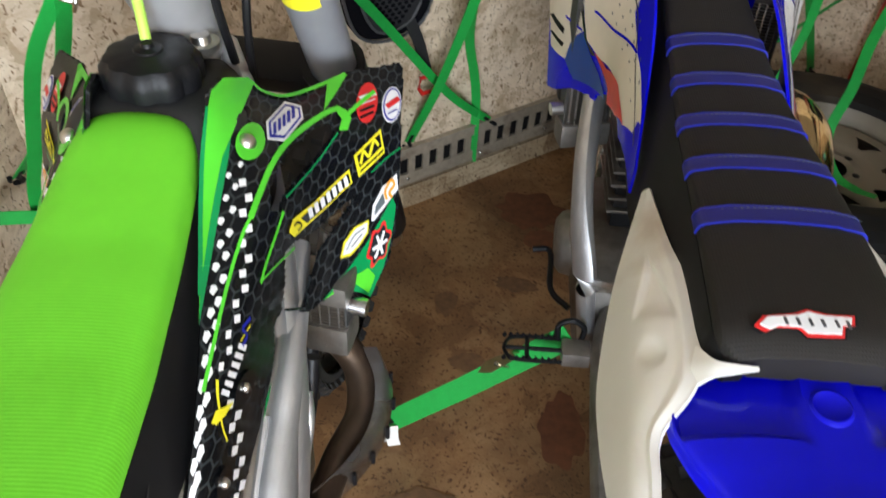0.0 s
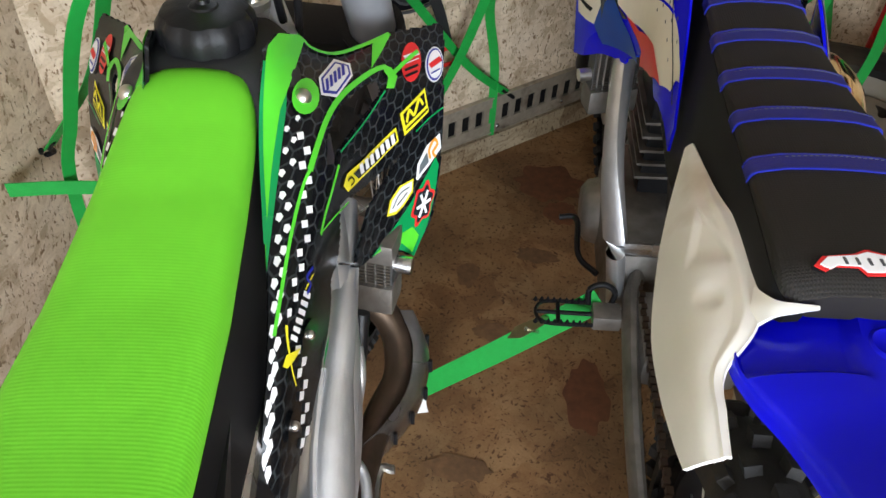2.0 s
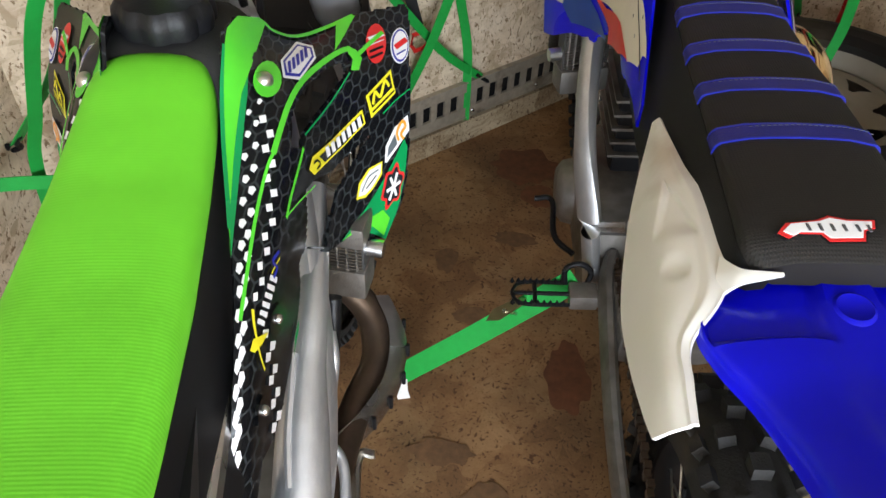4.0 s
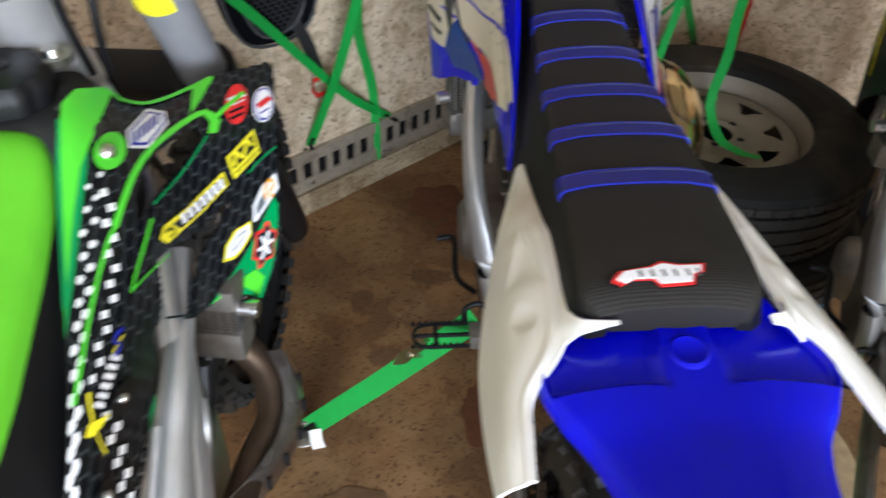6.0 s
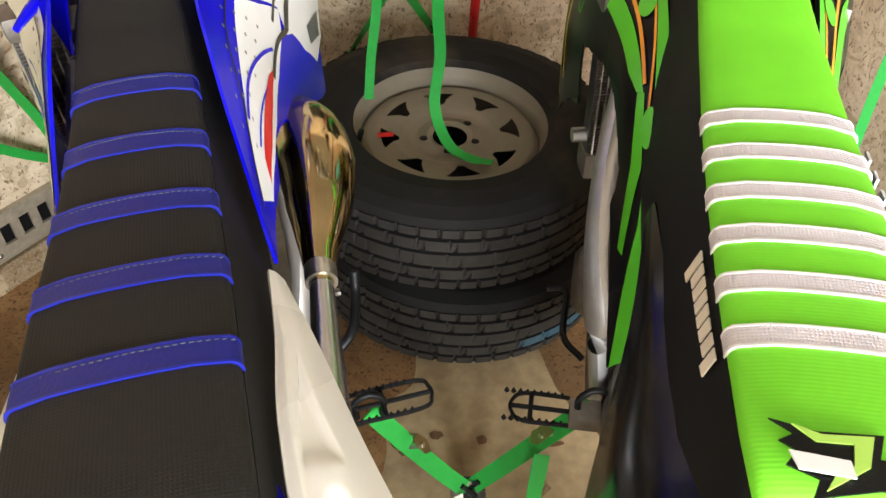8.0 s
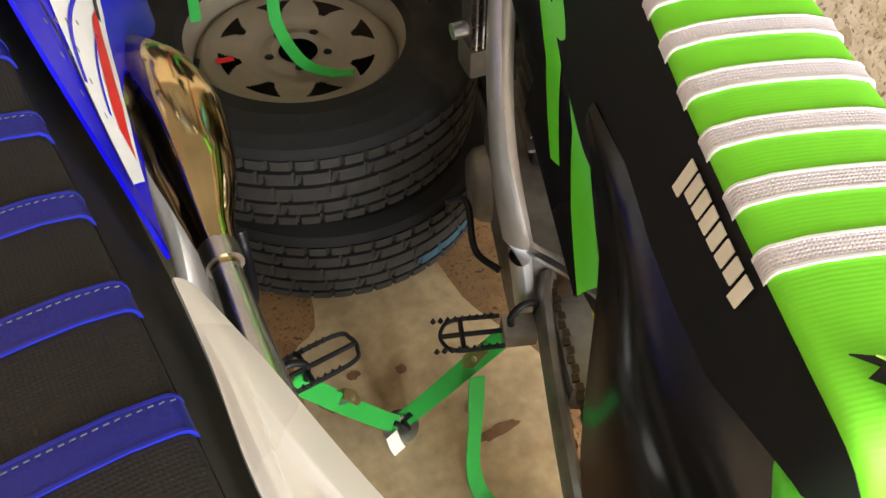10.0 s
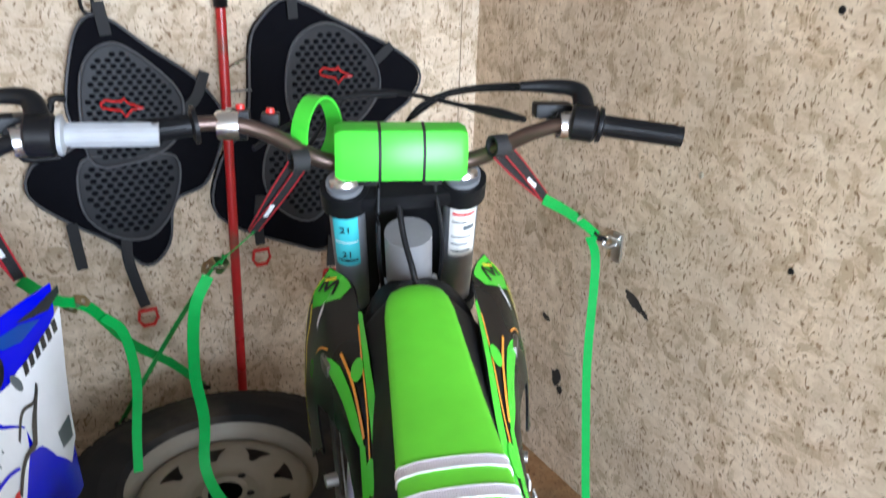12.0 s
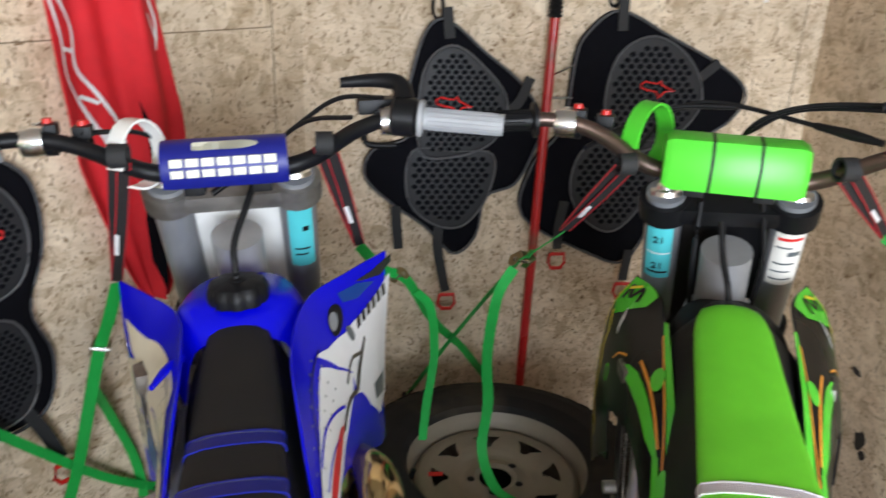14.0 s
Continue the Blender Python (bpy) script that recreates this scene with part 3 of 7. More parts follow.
def star_mark(parent, place, s, z, off, k=0.05):
    o = [(-1.0, 0.25), (-0.75, 0.42), (-0.3, 0.32), (0.0, 0.30), (0.12, 0.46), (0.25, 0.22), (1.0, -0.12), (0.45, -0.14), (0.12, -0.50), (-0.05, -0.16), (-0.6, -0.05), (-0.95, 0.05)]
    pts = [place(s + a * k, z + b * k, off) for a, b in o]
    part("red_emblem", tube(pts + [pts[0]], 0.0028, 6, False), RED_VINYL, parent)


def hook(place, s, z0, z1, name="wall_hook"):
    h = thing(name, Matrix.Identity(4), "zinc wall hook plate screwed into the strand board", "hook", "wall hooks")
    w = [0.010, 0.013, 0.012, 0.006, 0.006, 0.011, 0.010, 0.005]
    rows = []
    for i, a in enumerate(w):
        z = z0 + (z1 - z0) * i / (len(w) - 1)
        rows.append([place(s - a, z, 0.002), place(s + a, z, 0.002), place(s + a, z, 0.005), place(s - a, z, 0.005)])
    part("plate", loft(rows), STEEL, h)
    for f in (0.12, 0.55):
        bm = bmesh.new()
        bmesh.ops.create_uvsphere(bm, u_segments=10, v_segments=6, radius=0.008, matrix=Matrix.Translation(place(s, z0 + (z1 - z0) * f, 0.006)))
        part("screw", bm, STEEL, h)
    part("snap_ring", tube([place(s, z1 + 0.01, 0.008), place(s - 0.012, z1 - 0.02, 0.012), place(s - 0.008, z1 - 0.055, 0.012), place(s + 0.012, z1 - 0.06, 0.012), place(s + 0.014, z1 - 0.02, 0.012), place(s, z1 + 0.01, 0.008)], 0.0045, 8), BLACK, h)
    return h


front = lambda s, z, o: Vector((s, CORNER_L.y - o, z))
side = lambda s, z, o: Vector((2.05 - o, s, z))


def wider(pts, kx=1.16, kz=1.12):
    cx, cz = sum(p[0] for p in pts) / len(pts), sum(p[1] for p in pts) / len(pts)
    return [(cx + (a - cx) * kx, cz + (b - cz) * kz) for a, b in pts]


def armour(name, place, outline, plate, low, seed, strap, clasp_at, emblem, label):
    v = thing(name, Matrix.Identity(4), label, "body armour", "chest protectors")
    o = smooth_loop(outline)
    part("padding", cushion(o, 0.035, place, 0.008), FOAM, v)
    part("edge_piping", edge_piping(o, place, 0.03), PIPING, v)
    honey_plate(v, smooth_loop(wider(plate)), place, 0.040, 11, "dark grey pierced chest plate")
    honey_plate(v, smooth_loop(wider(low)), place, 0.038, 10, "dark grey pierced belly plate")
    star_mark(v, place, *emblem, 0.064)
    for pts in strap:
        part("strap", webbing([place(a, b, 0.045) for a, b in pts], 0.028, place(1, 0, 0) - place(0, 0, 0), thick=0.004), STRAP_BLACK, v)
    for a, b in clasp_at:
        clasp(v, place, a, b, 0.045)
    return v


armour("chest_protector", front,
       [(0.865, 1.33), (0.905, 1.385), (0.955, 1.375), (1.04, 1.305), (1.15, 1.22), (1.215, 1.12), (1.20, 1.03), (1.15, 0.93), (1.065, 0.89), (1.04, 0.77), (0.975, 0.715), (0.89, 0.80), (0.80, 0.865), (0.715, 0.95), (0.735, 1.03), (0.835, 1.07), (0.83, 1.18)],
       [(0.885, 1.24), (0.95, 1.305), (1.03, 1.255), (1.09, 1.17), (1.06, 1.07), (0.96, 1.03), (0.88, 1.05)],
       [(0.86, 1.02), (0.96, 1.02), (1.06, 1.01), (1.05, 0.90), (0.99, 0.82), (0.91, 0.83), (0.85, 0.90)], 1,
       [[(1.17, 1.24), (1.14, 1.17), (1.08, 1.12)], [(0.93, 0.83), (0.925, 0.75), (0.945, 0.64), (0.955, 0.60)], [(0.80, 0.87), (0.805, 0.80), (0.81, 0.74)], [(0.93, 1.42), (0.94, 1.34)]],
       [(0.958, 0.565)], (0.955, 1.165), "black padded chest protector with red emblem hanging from a hook")
armour("chest_protector", front,
       [(1.30, 1.30), (1.335, 1.37), (1.40, 1.42), (1.47, 1.405), (1.55, 1.365), (1.74, 1.275), (1.825, 1.20), (1.79, 1.12), (1.69, 1.04), (1.60, 0.84), (1.52, 0.68), (1.39, 0.71), (1.18, 0.83), (1.20, 0.99), (1.28, 1.10)],
       [(1.43, 1.29), (1.52, 1.34), (1.62, 1.28), (1.66, 1.17), (1.58, 1.07), (1.46, 1.05), (1.41, 1.15)],
       [(1.36, 1.03), (1.46, 1.04), (1.56, 1.04), (1.54, 0.90), (1.46, 0.80), (1.37, 0.84), (1.33, 0.93)], 2,
       [[(1.72, 1.29), (1.66, 1.24), (1.60, 1.20)], [(1.30, 0.88), (1.29, 0.80), (1.292, 0.73)], [(1.52, 0.72), (1.515, 0.66), (1.512, 0.62)], [(1.415, 1.47), (1.42, 1.37)]],
       [(1.293, 0.69), (1.512, 0.585)], (1.535, 1.215), "black padded chest protector with red emblem leaning on its strap")
part("shoulder_stick", tube([front(0.83, 1.19, 0.03), front(0.80, 1.19, 0.035), front(0.785, 1.15, 0.035), front(0.72, 1.10, 0.035), front(0.72, 1.05, 0.035), front(0.80, 1.045, 0.035)], 0.009, 10), BLACK, bpy.data.objects["chest_protector"], "black shoulder wing strap")
hook(front, 0.908, 1.555, 1.45)
hook(front, 1.397, 1.59, 1.495)

armour("chest_protector", lambda s, z, o: nose(s, z, o),
       [(0.90, 1.16), (0.82, 1.15), (0.76, 1.09), (0.755, 0.96), (0.80, 0.82), (0.77, 0.70), (0.80, 0.58), (0.90, 0.55), (0.99, 0.60), (1.03, 0.80), (1.02, 1.02)],
       [(0.93, 1.10), (0.84, 1.09), (0.80, 1.00), (0.83, 0.90), (0.93, 0.88), (0.98, 0.98)],
       [(0.93, 0.80), (0.85, 0.80), (0.82, 0.70), (0.85, 0.61), (0.93, 0.60), (0.97, 0.70)], 3,
       [[(0.85, 0.60), (0.82, 0.53), (0.795, 0.45)]], [(0.79, 0.41)], (0.89, 1.0), "black padded chest protector hanging on the angled wall")

# red jersey on the angled wall
jersey = thing("jersey", Matrix.Identity(4), "red riding jersey with white print hanging on the angled wall", "jersey")
jg = []
for k in range(15):
    f = k / 14
    z = 1.75 - 1.0 * f
    left, right = interp(z, [0.75, 0.85, 1.10, 1.30, 1.45, 1.75], [0.53, 0.58, 0.66, 0.68, 0.69, 0.72]), interp(z, [0.75, 0.85, 1.14, 1.44, 1.75], [0.48, 0.44, 0.385, 0.435, 0.47])
    jg.append([nose(left + (right - left) * t, z, 0.030 + 0.016 * math.sin(9 * t + 3.0 * f) + 0.012 * math.sin(4 * f + 17 * t)) for t in [i / 8 for i in range(9)]])
JS = surface(jg)
part("cloth", shell(JS, 56, 40, 0.004, None, (nose_in.x, nose_in.y, 0)), RED_CLOTH, jersey)
jo = (nose_in.x, nose_in.y, 0)
decal("dark_panel", JS, [(0.52, 0.60), (0.62, 0.66), (0.70, 0.78), (0.76, 0.86), (0.86, 0.90), (0.96, 0.80), (0.98, 0.62), (0.90, 0.48), (0.80, 0.50), (0.70, 0.60)], jo, FOAM, jersey, 0.004)
for pts in ([(0.28, 0.06), (0.36, 0.18), (0.44, 0.16), (0.50, 0.30), (0.58, 0.42), (0.64, 0.44)], [(0.30, 0.02), (0.38, 0.06), (0.46, 0.05), (0.54, 0.18), (0.60, 0.28), (0.65, 0.34)], [(0.40, 0.07), (0.41, 0.17)], [(0.50, 0.14), (0.52, 0.30)], [(0.57, 0.22), (0.62, 0.42)], [(0.62, 0.24), (0.655, 0.42)], [(0.60, 0.14), (0.66, 0.26)], [(0.30, 0.86), (0.36, 0.92), (0.42, 0.86)], [(0.34, 0.80), (0.40, 0.90)]):
    line_decal("white_print", JS, pts, 0.009, jo, WHITE_DECAL, jersey, 0.004)

# red steel bar with ribbed grip, leaning on the wall
bar_thing = thing("leaning_bar", Matrix.Identity(4), "red steel bar with black ribbed grip leaning on the wall", "bar")
pt = lambda z: front(1.197 + 0.032 * (z - 0.28) / 1.12, z, 0.10 - 0.05 * z)
part("shaft", tube([pt(0.0) + Vector((0, 0, 0.004)), pt(1.42)], 0.0135, 16, False), RED_PAINT, bar_thing)
gp = []
for i in range(61):
    z = 1.40 + 0.32 * i / 60
    gp.append((0.0205 if i % 2 else 0.0165, z))
part("grip", lathe([(r if 0 < i < 60 else 0.016, z - 1.40) for i, (r, z) in enumerate(gp)], 18, at=pt(1.40)), BLACK, bar_thing)
rack = thing("wire_hook", Matrix.Identity(4), "thin steel wire hook behind the red bar", "hook")
for a, b in (((1.225, 1.235), (1.30, 1.275)), ((1.235, 1.178), (1.30, 1.182))):
    part("wire", tube([front(*a, 0.015), front(*b, 0.03)], 0.003, 6, False), STEEL, rack)

# helmet hung above the second hook
helmet = thing("helmet", Matrix.Translation(front(1.45, 1.74, 0.14)), "black motocross helmet with red trim hanging high on the wall", "helmet")
hb = bmesh.new()
bmesh.ops.create_uvsphere(hb, u_segments=32, v_segments=20, radius=1.0)
for v in hb.verts:
    x, y, z = v.co
    v.co = Vector((x * 0.112, y * 0.135 * (1.15 if y < 0 and z < 0 else 1.0), z * 0.145))
part("shell", hb, GLOSS_BLACK, helmet)
part("red_trim", tube([(-0.07, -0.105, -0.085), (0.0, -0.128, -0.098), (0.07, -0.105, -0.085)], 0.008, 8, flat=0.5), RED, helmet)
pb = surface([[(-0.09, -0.08, 0.06), (0, -0.11, 0.085), (0.09, -0.08, 0.06)], [(-0.085, -0.16, 0.07), (0, -0.19, 0.095), (0.085, -0.16, 0.07)], [(-0.06, -0.22, 0.065), (0, -0.25, 0.085), (0.06, -0.22, 0.065)]])
part("peak", shell(pb, 10, 10, 0.004), BLACK, helmet)

# marks and screws on the boards
def blotch(place, s, z, w, h, seed, material, name="scuff_mark", turn=0.0, off=0.0012):
    rnd = random.Random(seed)
    o = []
    for k in range(22):
        a = 2 * math.pi * k / 22
        r = rnd.uniform(0.8, 1.1)
        x, y = w * r * math.cos(a), h * r * math.sin(a)
        o.append((s + x * math.cos(turn) - y * math.sin(turn), z + x * math.sin(turn) + y * math.cos(turn)))
    bm = bmesh.new()
    bm.faces.new([bm.verts.new(place(a, b, off)) for a, b in smooth_loop(o, 3)])
    return tagged(part(name, bm, material, None, "dark rubber scuff on the strand board"), kind="structure")


SCUFF = mat("dark_scuff", (0.035, 0.03, 0.026), 0.8, var=0.5, scale=90)
for i, (s, z, w, h, t) in enumerate(((1.60, 0.715, 0.040, 0.016, 0.5), (1.56, 0.695, 0.02, 0.008, 0.6), (1.88, 0.335, 0.022, 0.030, 0.3), (1.955, 0.51, 0.022, 0.010, 0.2), (1.86, 0.30, 0.016, 0.014, 0.0))):
    blotch(side, s, z, w, h, i, SCUFF, turn=t)
for i, (s, z) in enumerate(((1.18, 0.966), (1.70, 1.48), (1.19, 1.485), (1.75, 1.47), (1.45, 1.1), (1.3, 1.7))):
    bm = lathe([(0, 0.0025), (0.006, 0.002), (0.008, 0.0)], 12, "X")
    for v in bm.verts:
        v.co = Vector((2.05 - v.co.x, s + v.co.y, z + v.co.z))
    tagged(part("screw_head", bm, BLACK if i < 4 else GALV, None, "dark screw head in the board"), "", "screw")
bm = lathe([(0, 0.0025), (0.007, 0.002), (0.009, 0.0)], 12, "Y")
for v in bm.verts:
    v.co = front(1.855 + v.co.x, 1.46 + v.co.z, v.co.y)
tagged(part("screw_head", bm, PAPER, None, "pale screw cap in the strand board"), "", "screw")
for pl, s0, s1, z0, z1 in ((front, 1.985, 1.988, 0.0, HIGH), (lambda s, z, o: nose(s, z, o), 0.10, 0.103, 0.0, HIGH), (lambda s, z, o: nose(s, z, o), 0.104, 1.6, 1.36, 1.363)):
    bm = loft([[pl(s0, z0, 0.0006), pl(s1, z0, 0.0006), pl(s1, z0, 0.0014), pl(s0, z0, 0.0014)], [pl(s0, z1, 0.0006), pl(s1, z1, 0.0006), pl(s1, z1, 0.0014), pl(s0, z1, 0.0014)]])
    tagged(part("panel_joint", bm, mat("joint_shadow", (0.22, 0.16, 0.10), 0.9), None, "seam between two wall boards"), kind="structure")

# stains on the floor
flat = lambda s, z, o: Vector((s, z, o))
# worn floor, painted paler still to stand in for daylight from the door
LIT_WORN = mat("lit_worn_plywood", (0.40, 0.30, 0.17), 0.75, var=0.3, scale=40, bump=0.2, dirt=0.3, dirt_color=(0.24, 0.15, 0.075))
tagged(blotch(flat, 0.97, 1.12, 0.24, 0.42, 77, LIT_WORN, "worn_patch", off=0.0009), "pale patch of worn plywood floor with door light painted in")
STAIN = mat("reddish_floor_stain", (0.12, 0.042, 0.016), 0.7, var=0.45, scale=45, bump=0.2)
STAIN2 = mat("dark_floor_stain", (0.155, 0.080, 0.034), 0.75, var=0.4, scale=60, bump=0.2)
for i, (x, y, w, h, mm) in enumerate(((0.31, 1.91, 0.10, 0.085, STAIN), (0.35, 1.78, 0.05, 0.05, STAIN), (0.42, 1.17, 0.055, 0.10, STAIN), (0.20, 1.32, 0.05, 0.03, STAIN2), (0.12, 1.50, 0.03, 0.05, STAIN2), (0.29, 1.60, 0.06, 0.03, STAIN2), (0.16, 0.95, 0.07, 0.03, STAIN2), (0.26, 0.85, 0.05, 0.05, STAIN2), (0.95, 1.22, 0.012, 0.012, STAIN2), (1.1, 1.18, 0.02, 0.006, STAIN2), (1.05, 1.02, 0.05, 0.012, STAIN2), (0.86, 1.25, 0.015, 0.01, STAIN2))):
    tagged(blotch(flat, x, y, w, h, 40 + i, mm, "floor_stain", off=0.0013 + 0.0001 * i), "stain soaked into the plywood floor")


# ---- tie-down straps ----
def ratchet(parent, c, d, k=1.0):
    """A cam buckle: two bent plates and a pin."""
    c, d = Vector(c), Vector(d).normalized()
    s = d.cross(Vector((0, 0.8, 0.6))).normalized()
    n = s.cross(d)
    BR = mat("yellow_zinc", (0.42, 0.36, 0.22), 0.35, 1.0, var=0.2)
    for e in (-1, 1):
        o = s * 0.017 * k * e
        part("cheek", loft([[c + o + d * a + n * b + s * t for a, b in ((-0.028 * k, -0.006), (0.012 * k, -0.010), (0.030 * k, 0.002), (0.016 * k, 0.016), (-0.020 * k, 0.012))] for t in (-0.001, 0.001)]), BR, parent)
    part("pin", tube([c - s * 0.02 * k, c + s * 0.02 * k], 0.005, 8, False), STEEL, parent)
    part("cam_lever", loft([[c + d * a + n * b + s * t for a, b in ((-0.024 * k, 0.010), (0.0, 0.016), (0.026 * k, 0.012), (0.0, 0.011))] for t in (-0.015 * k, 0.015 * k)]), BR, parent)


def s_hook(parent, c, d):
    c, d = Vector(c), Vector(d).normalized()
    s = d.cross(Vector((0.2, 0.3, 1))).normalized()
    part("hook", tube([c - d * 0.03, c, c + d * 0.02 + s * 0.012, c + d * 0.035 + s * 0.004, c + d * 0.03 - s * 0.010, c + d * 0.012 - s * 0.012], 0.0055, 8), BLACK, parent)


def strap(points, across, label, buckle=None, hooks=(), width=0.026, tail=None, tail_across=(1, 0, 0), tag=None, sag=0.0):
    t = thing("tie_down_strap", Matrix.Identity(4), label, "strap", "green tie-down straps")
    pts = [Vector(p) for p in points]
    part("webbing", webbing(pts, width, across), STRAP, t)
    if buckle is not None:
        i, f = buckle
        ratchet(t, pts[i].lerp(pts[i + 1], f), pts[i + 1] - pts[i], width / 0.026)
    for i in hooks:
        j = i - 1 if i else 1
        s_hook(t, pts[i], pts[i] - pts[j])
    if tail:
        part("loose_end", webbing(tail, width * 0.95, tail_across), STRAP, t)
    if tag:
        part("tag", webbing([Vector(tag), Vector(tag) + Vector((0.004, -0.012, -0.03)), Vector(tag) + Vector((0.016, -0.02, -0.065))], 0.026, (1, 0.3, 0), thick=0.001), PAPER, t)
    return t


strap([(1.075, 1.68, 1.04), (1.035, 1.74, 0.975), (1.005, 1.79, 0.92), (0.93, 2.08, 0.60), (0.85, 2.36, 0.26)], (0.8, 0, 0.6), "green tie-down strap from the handlebar to the front wall", (1, 0.6), (4,),
      tail=[(1.0, 1.77, 0.925), (0.965, 1.76, 0.86), (0.958, 1.79, 0.70), (0.972, 1.81, 0.56), (0.962, 1.80, 0.44), (0.98, 1.73, 0.385), (1.02, 1.68, 0.378), (1.06, 1.655, 0.382)])
strap([(0.665, 1.70, 1.01), (0.715, 1.76, 0.935), (0.775, 1.82, 0.88), (0.86, 1.98, 0.70), (0.98, 2.20, 0.50), (1.09, 2.38, 0.30)], (0.6, 0, 0.8), "green tie-down strap crossing to the front wall behind the spare wheels", (1, 0.6), (5,), 0.022,
      tail=[(0.80, 1.85, 0.84), (0.835, 1.86, 0.79), (0.850, 1.88, 0.66), (0.836, 1.885, 0.52), (0.828, 1.88, 0.42)])
strap([(1.64, 1.50, 1.085), (1.76, 1.575, 1.02), (1.87, 1.64, 0.955), (1.97, 1.68, 0.885)], (0.4, 0.2, 0.9), "green tie-down strap from the handlebar to the side wall", (1, 0.85), (3,), 0.024,
      tail=[(1.92, 1.655, 0.90), (1.945, 1.65, 0.82), (1.945, 1.64, 0.55), (1.955, 1.62, 0.30), (1.965, 1.59, 0.06), (1.985, 1.55, 0.012), (2.02, 1.45, 0.010)], tail_across=(0.75, -0.66, 0))
anchor = thing("wall_anchor", Matrix.Identity(4), "small zinc anchor plate on the side wall", "anchor")
part("plate", box(2.040, 2.0495, 1.665, 1.70, 0.80, 0.88, 0.004), STEEL, anchor)
part("ring", tube([(2.04, 1.683, 0.86), (2.01, 1.683, 0.875), (1.995, 1.683, 0.86), (2.01, 1.683, 0.845), (2.04, 1.683, 0.85)], 0.005, 8), STEEL, anchor)
strap([(0.20, 1.72, 0.935), (0.165, 1.75, 0.84), (0.125, 1.78, 0.74), (0.04, 1.82, 0.45), (-0.045, 1.862, 0.22)], (0.8, 0.3, 0.3), "green tie-down strap from the handlebar to the wall rail", (1, 0.75), (4,), 0.026,
      tail=[(0.10, 1.80, 0.66), (0.09, 1.93, 0.50), (0.115, 2.0, 0.30), (0.12, 2.01, 0.05)])
strap([(-0.17, 1.56, 0.82), (-0.09, 1.68, 0.66), (0.05, 1.90, 0.36), (0.155, 2.045, 0.20)], (0.4, 0.2, 0.9), "green tie-down strap from the green bike to the wall rail", None, (3,), 0.022)
strap([(-0.33, 1.00, 1.06), (-0.40, 1.06, 0.90), (-0.50, 1.12, 0.72), (-0.68, 1.20, 0.50)], (0.6, 0.7, 0.2), "green tie-down strap from the green bike to the west wall", (0, 0.6), (3,), 0.024,
      tail=[(-0.375, 1.03, 0.97), (-0.44, 1.03, 0.86), (-0.53, 1.08, 0.66), (-0.60, 1.12, 0.48), (-0.61, 1.12, 0.10)], tail_across=(0.7, 0.7, 0))
strap([(-0.69, 1.07, 0.50), (-0.58, 1.10, 0.50), (-0.40, 1.14, 0.49), (-0.30, 1.16, 0.48)], (0, 0, 1), "green strap stretched level beside the green bike", None, (), 0.03)
strap([(0.375, 1.085, 0.405), (0.30, 1.088, 0.32), (0.21, 1.092, 0.215), (0.12, 1.096, 0.115), (0.04, 1.10, 0.025)], (0.5, -0.4, -0.45), "green cam strap from the blue bike's footpeg to the floor", (1, 0.25), (4,), 0.044, tag=(0.06, 1.085, 0.045))
strap([(0.70, 1.075, 0.40), (0.76, 1.08, 0.28), (0.83, 1.09, 0.14), (0.885, 1.105, 0.03)], (0.16, 0.13, 0.09), "green strap from the blue bike's footpeg down to the floor ring", (1, 0.1), (3,), 0.032, tag=(0.86, 1.085, 0.05))
strap([(1.04, 1.015, 0.40), (0.985, 1.05, 0.26), (0.94, 1.08, 0.14), (0.90, 1.11, 0.03)], (0.10, -0.21, -0.10), "green strap from the green bike's footpeg down to the floor ring", (0, 0.75), (3,), 0.032,
      tail=[(0.985, 1.03, 0.25), (0.965, 0.99, 0.20), (0.955, 0.96, 0.08), (0.96, 0.93, 0.012), (0.97, 0.88, 0.008)], tail_across=(1, 0.2, 0))
for x, y in ((0.893, 1.112), (0.03, 1.105)):
    ring = thing("floor_ring", Matrix.Translation((x, y, 0.0)), "zinc tie-down ring bolted to the floor", "anchor", "floor rings")
    part("cup", lathe([(0, 0.004), (0.025, 0.006), (0.035, 0.002), (0.036, 0.0)], 20), STEEL, ring)
    part("ring", tube([(-0.02, 0, 0.005), (-0.018, 0, 0.03), (0, 0, 0.04), (0.018, 0, 0.03), (0.02, 0, 0.005)], 0.005, 8), STEEL, ring)
chip = thing("wood_chip", pose(1.037, 1.08, 0.006, 12, 5, 30), "pale scrap of wood on the floor", "debris")
part("scrap", box(-0.02, 0.02, -0.006, 0.006, -0.003, 0.003, 0.002), SILL, chip)


# ---- motocross bikes: x right, y ahead, z up from the ground under the rear axle ----
def steer(bike, degrees):
    """Turns the whole front end about the steering head."""
    slope = Vector((0, -0.505, 1.0)).normalized()
    c = Matrix.Translation((0, 1.085, 0.86))
    m = c @ Matrix.Rotation(radians(degrees), 4, slope) @ c.inverted()
    for o in bike.children:
        if o.name.split(".")[0] in ("fork_leg", "front_wheel", "lower_clamp", "upper_clamp", "handlebar", "bar_pad", "front_fender", "front_number_plate", "fork_label", "print_bar", "writing", "cable", "plate_loop"):
            o.matrix_basis = m @ o.matrix_basis
    return m


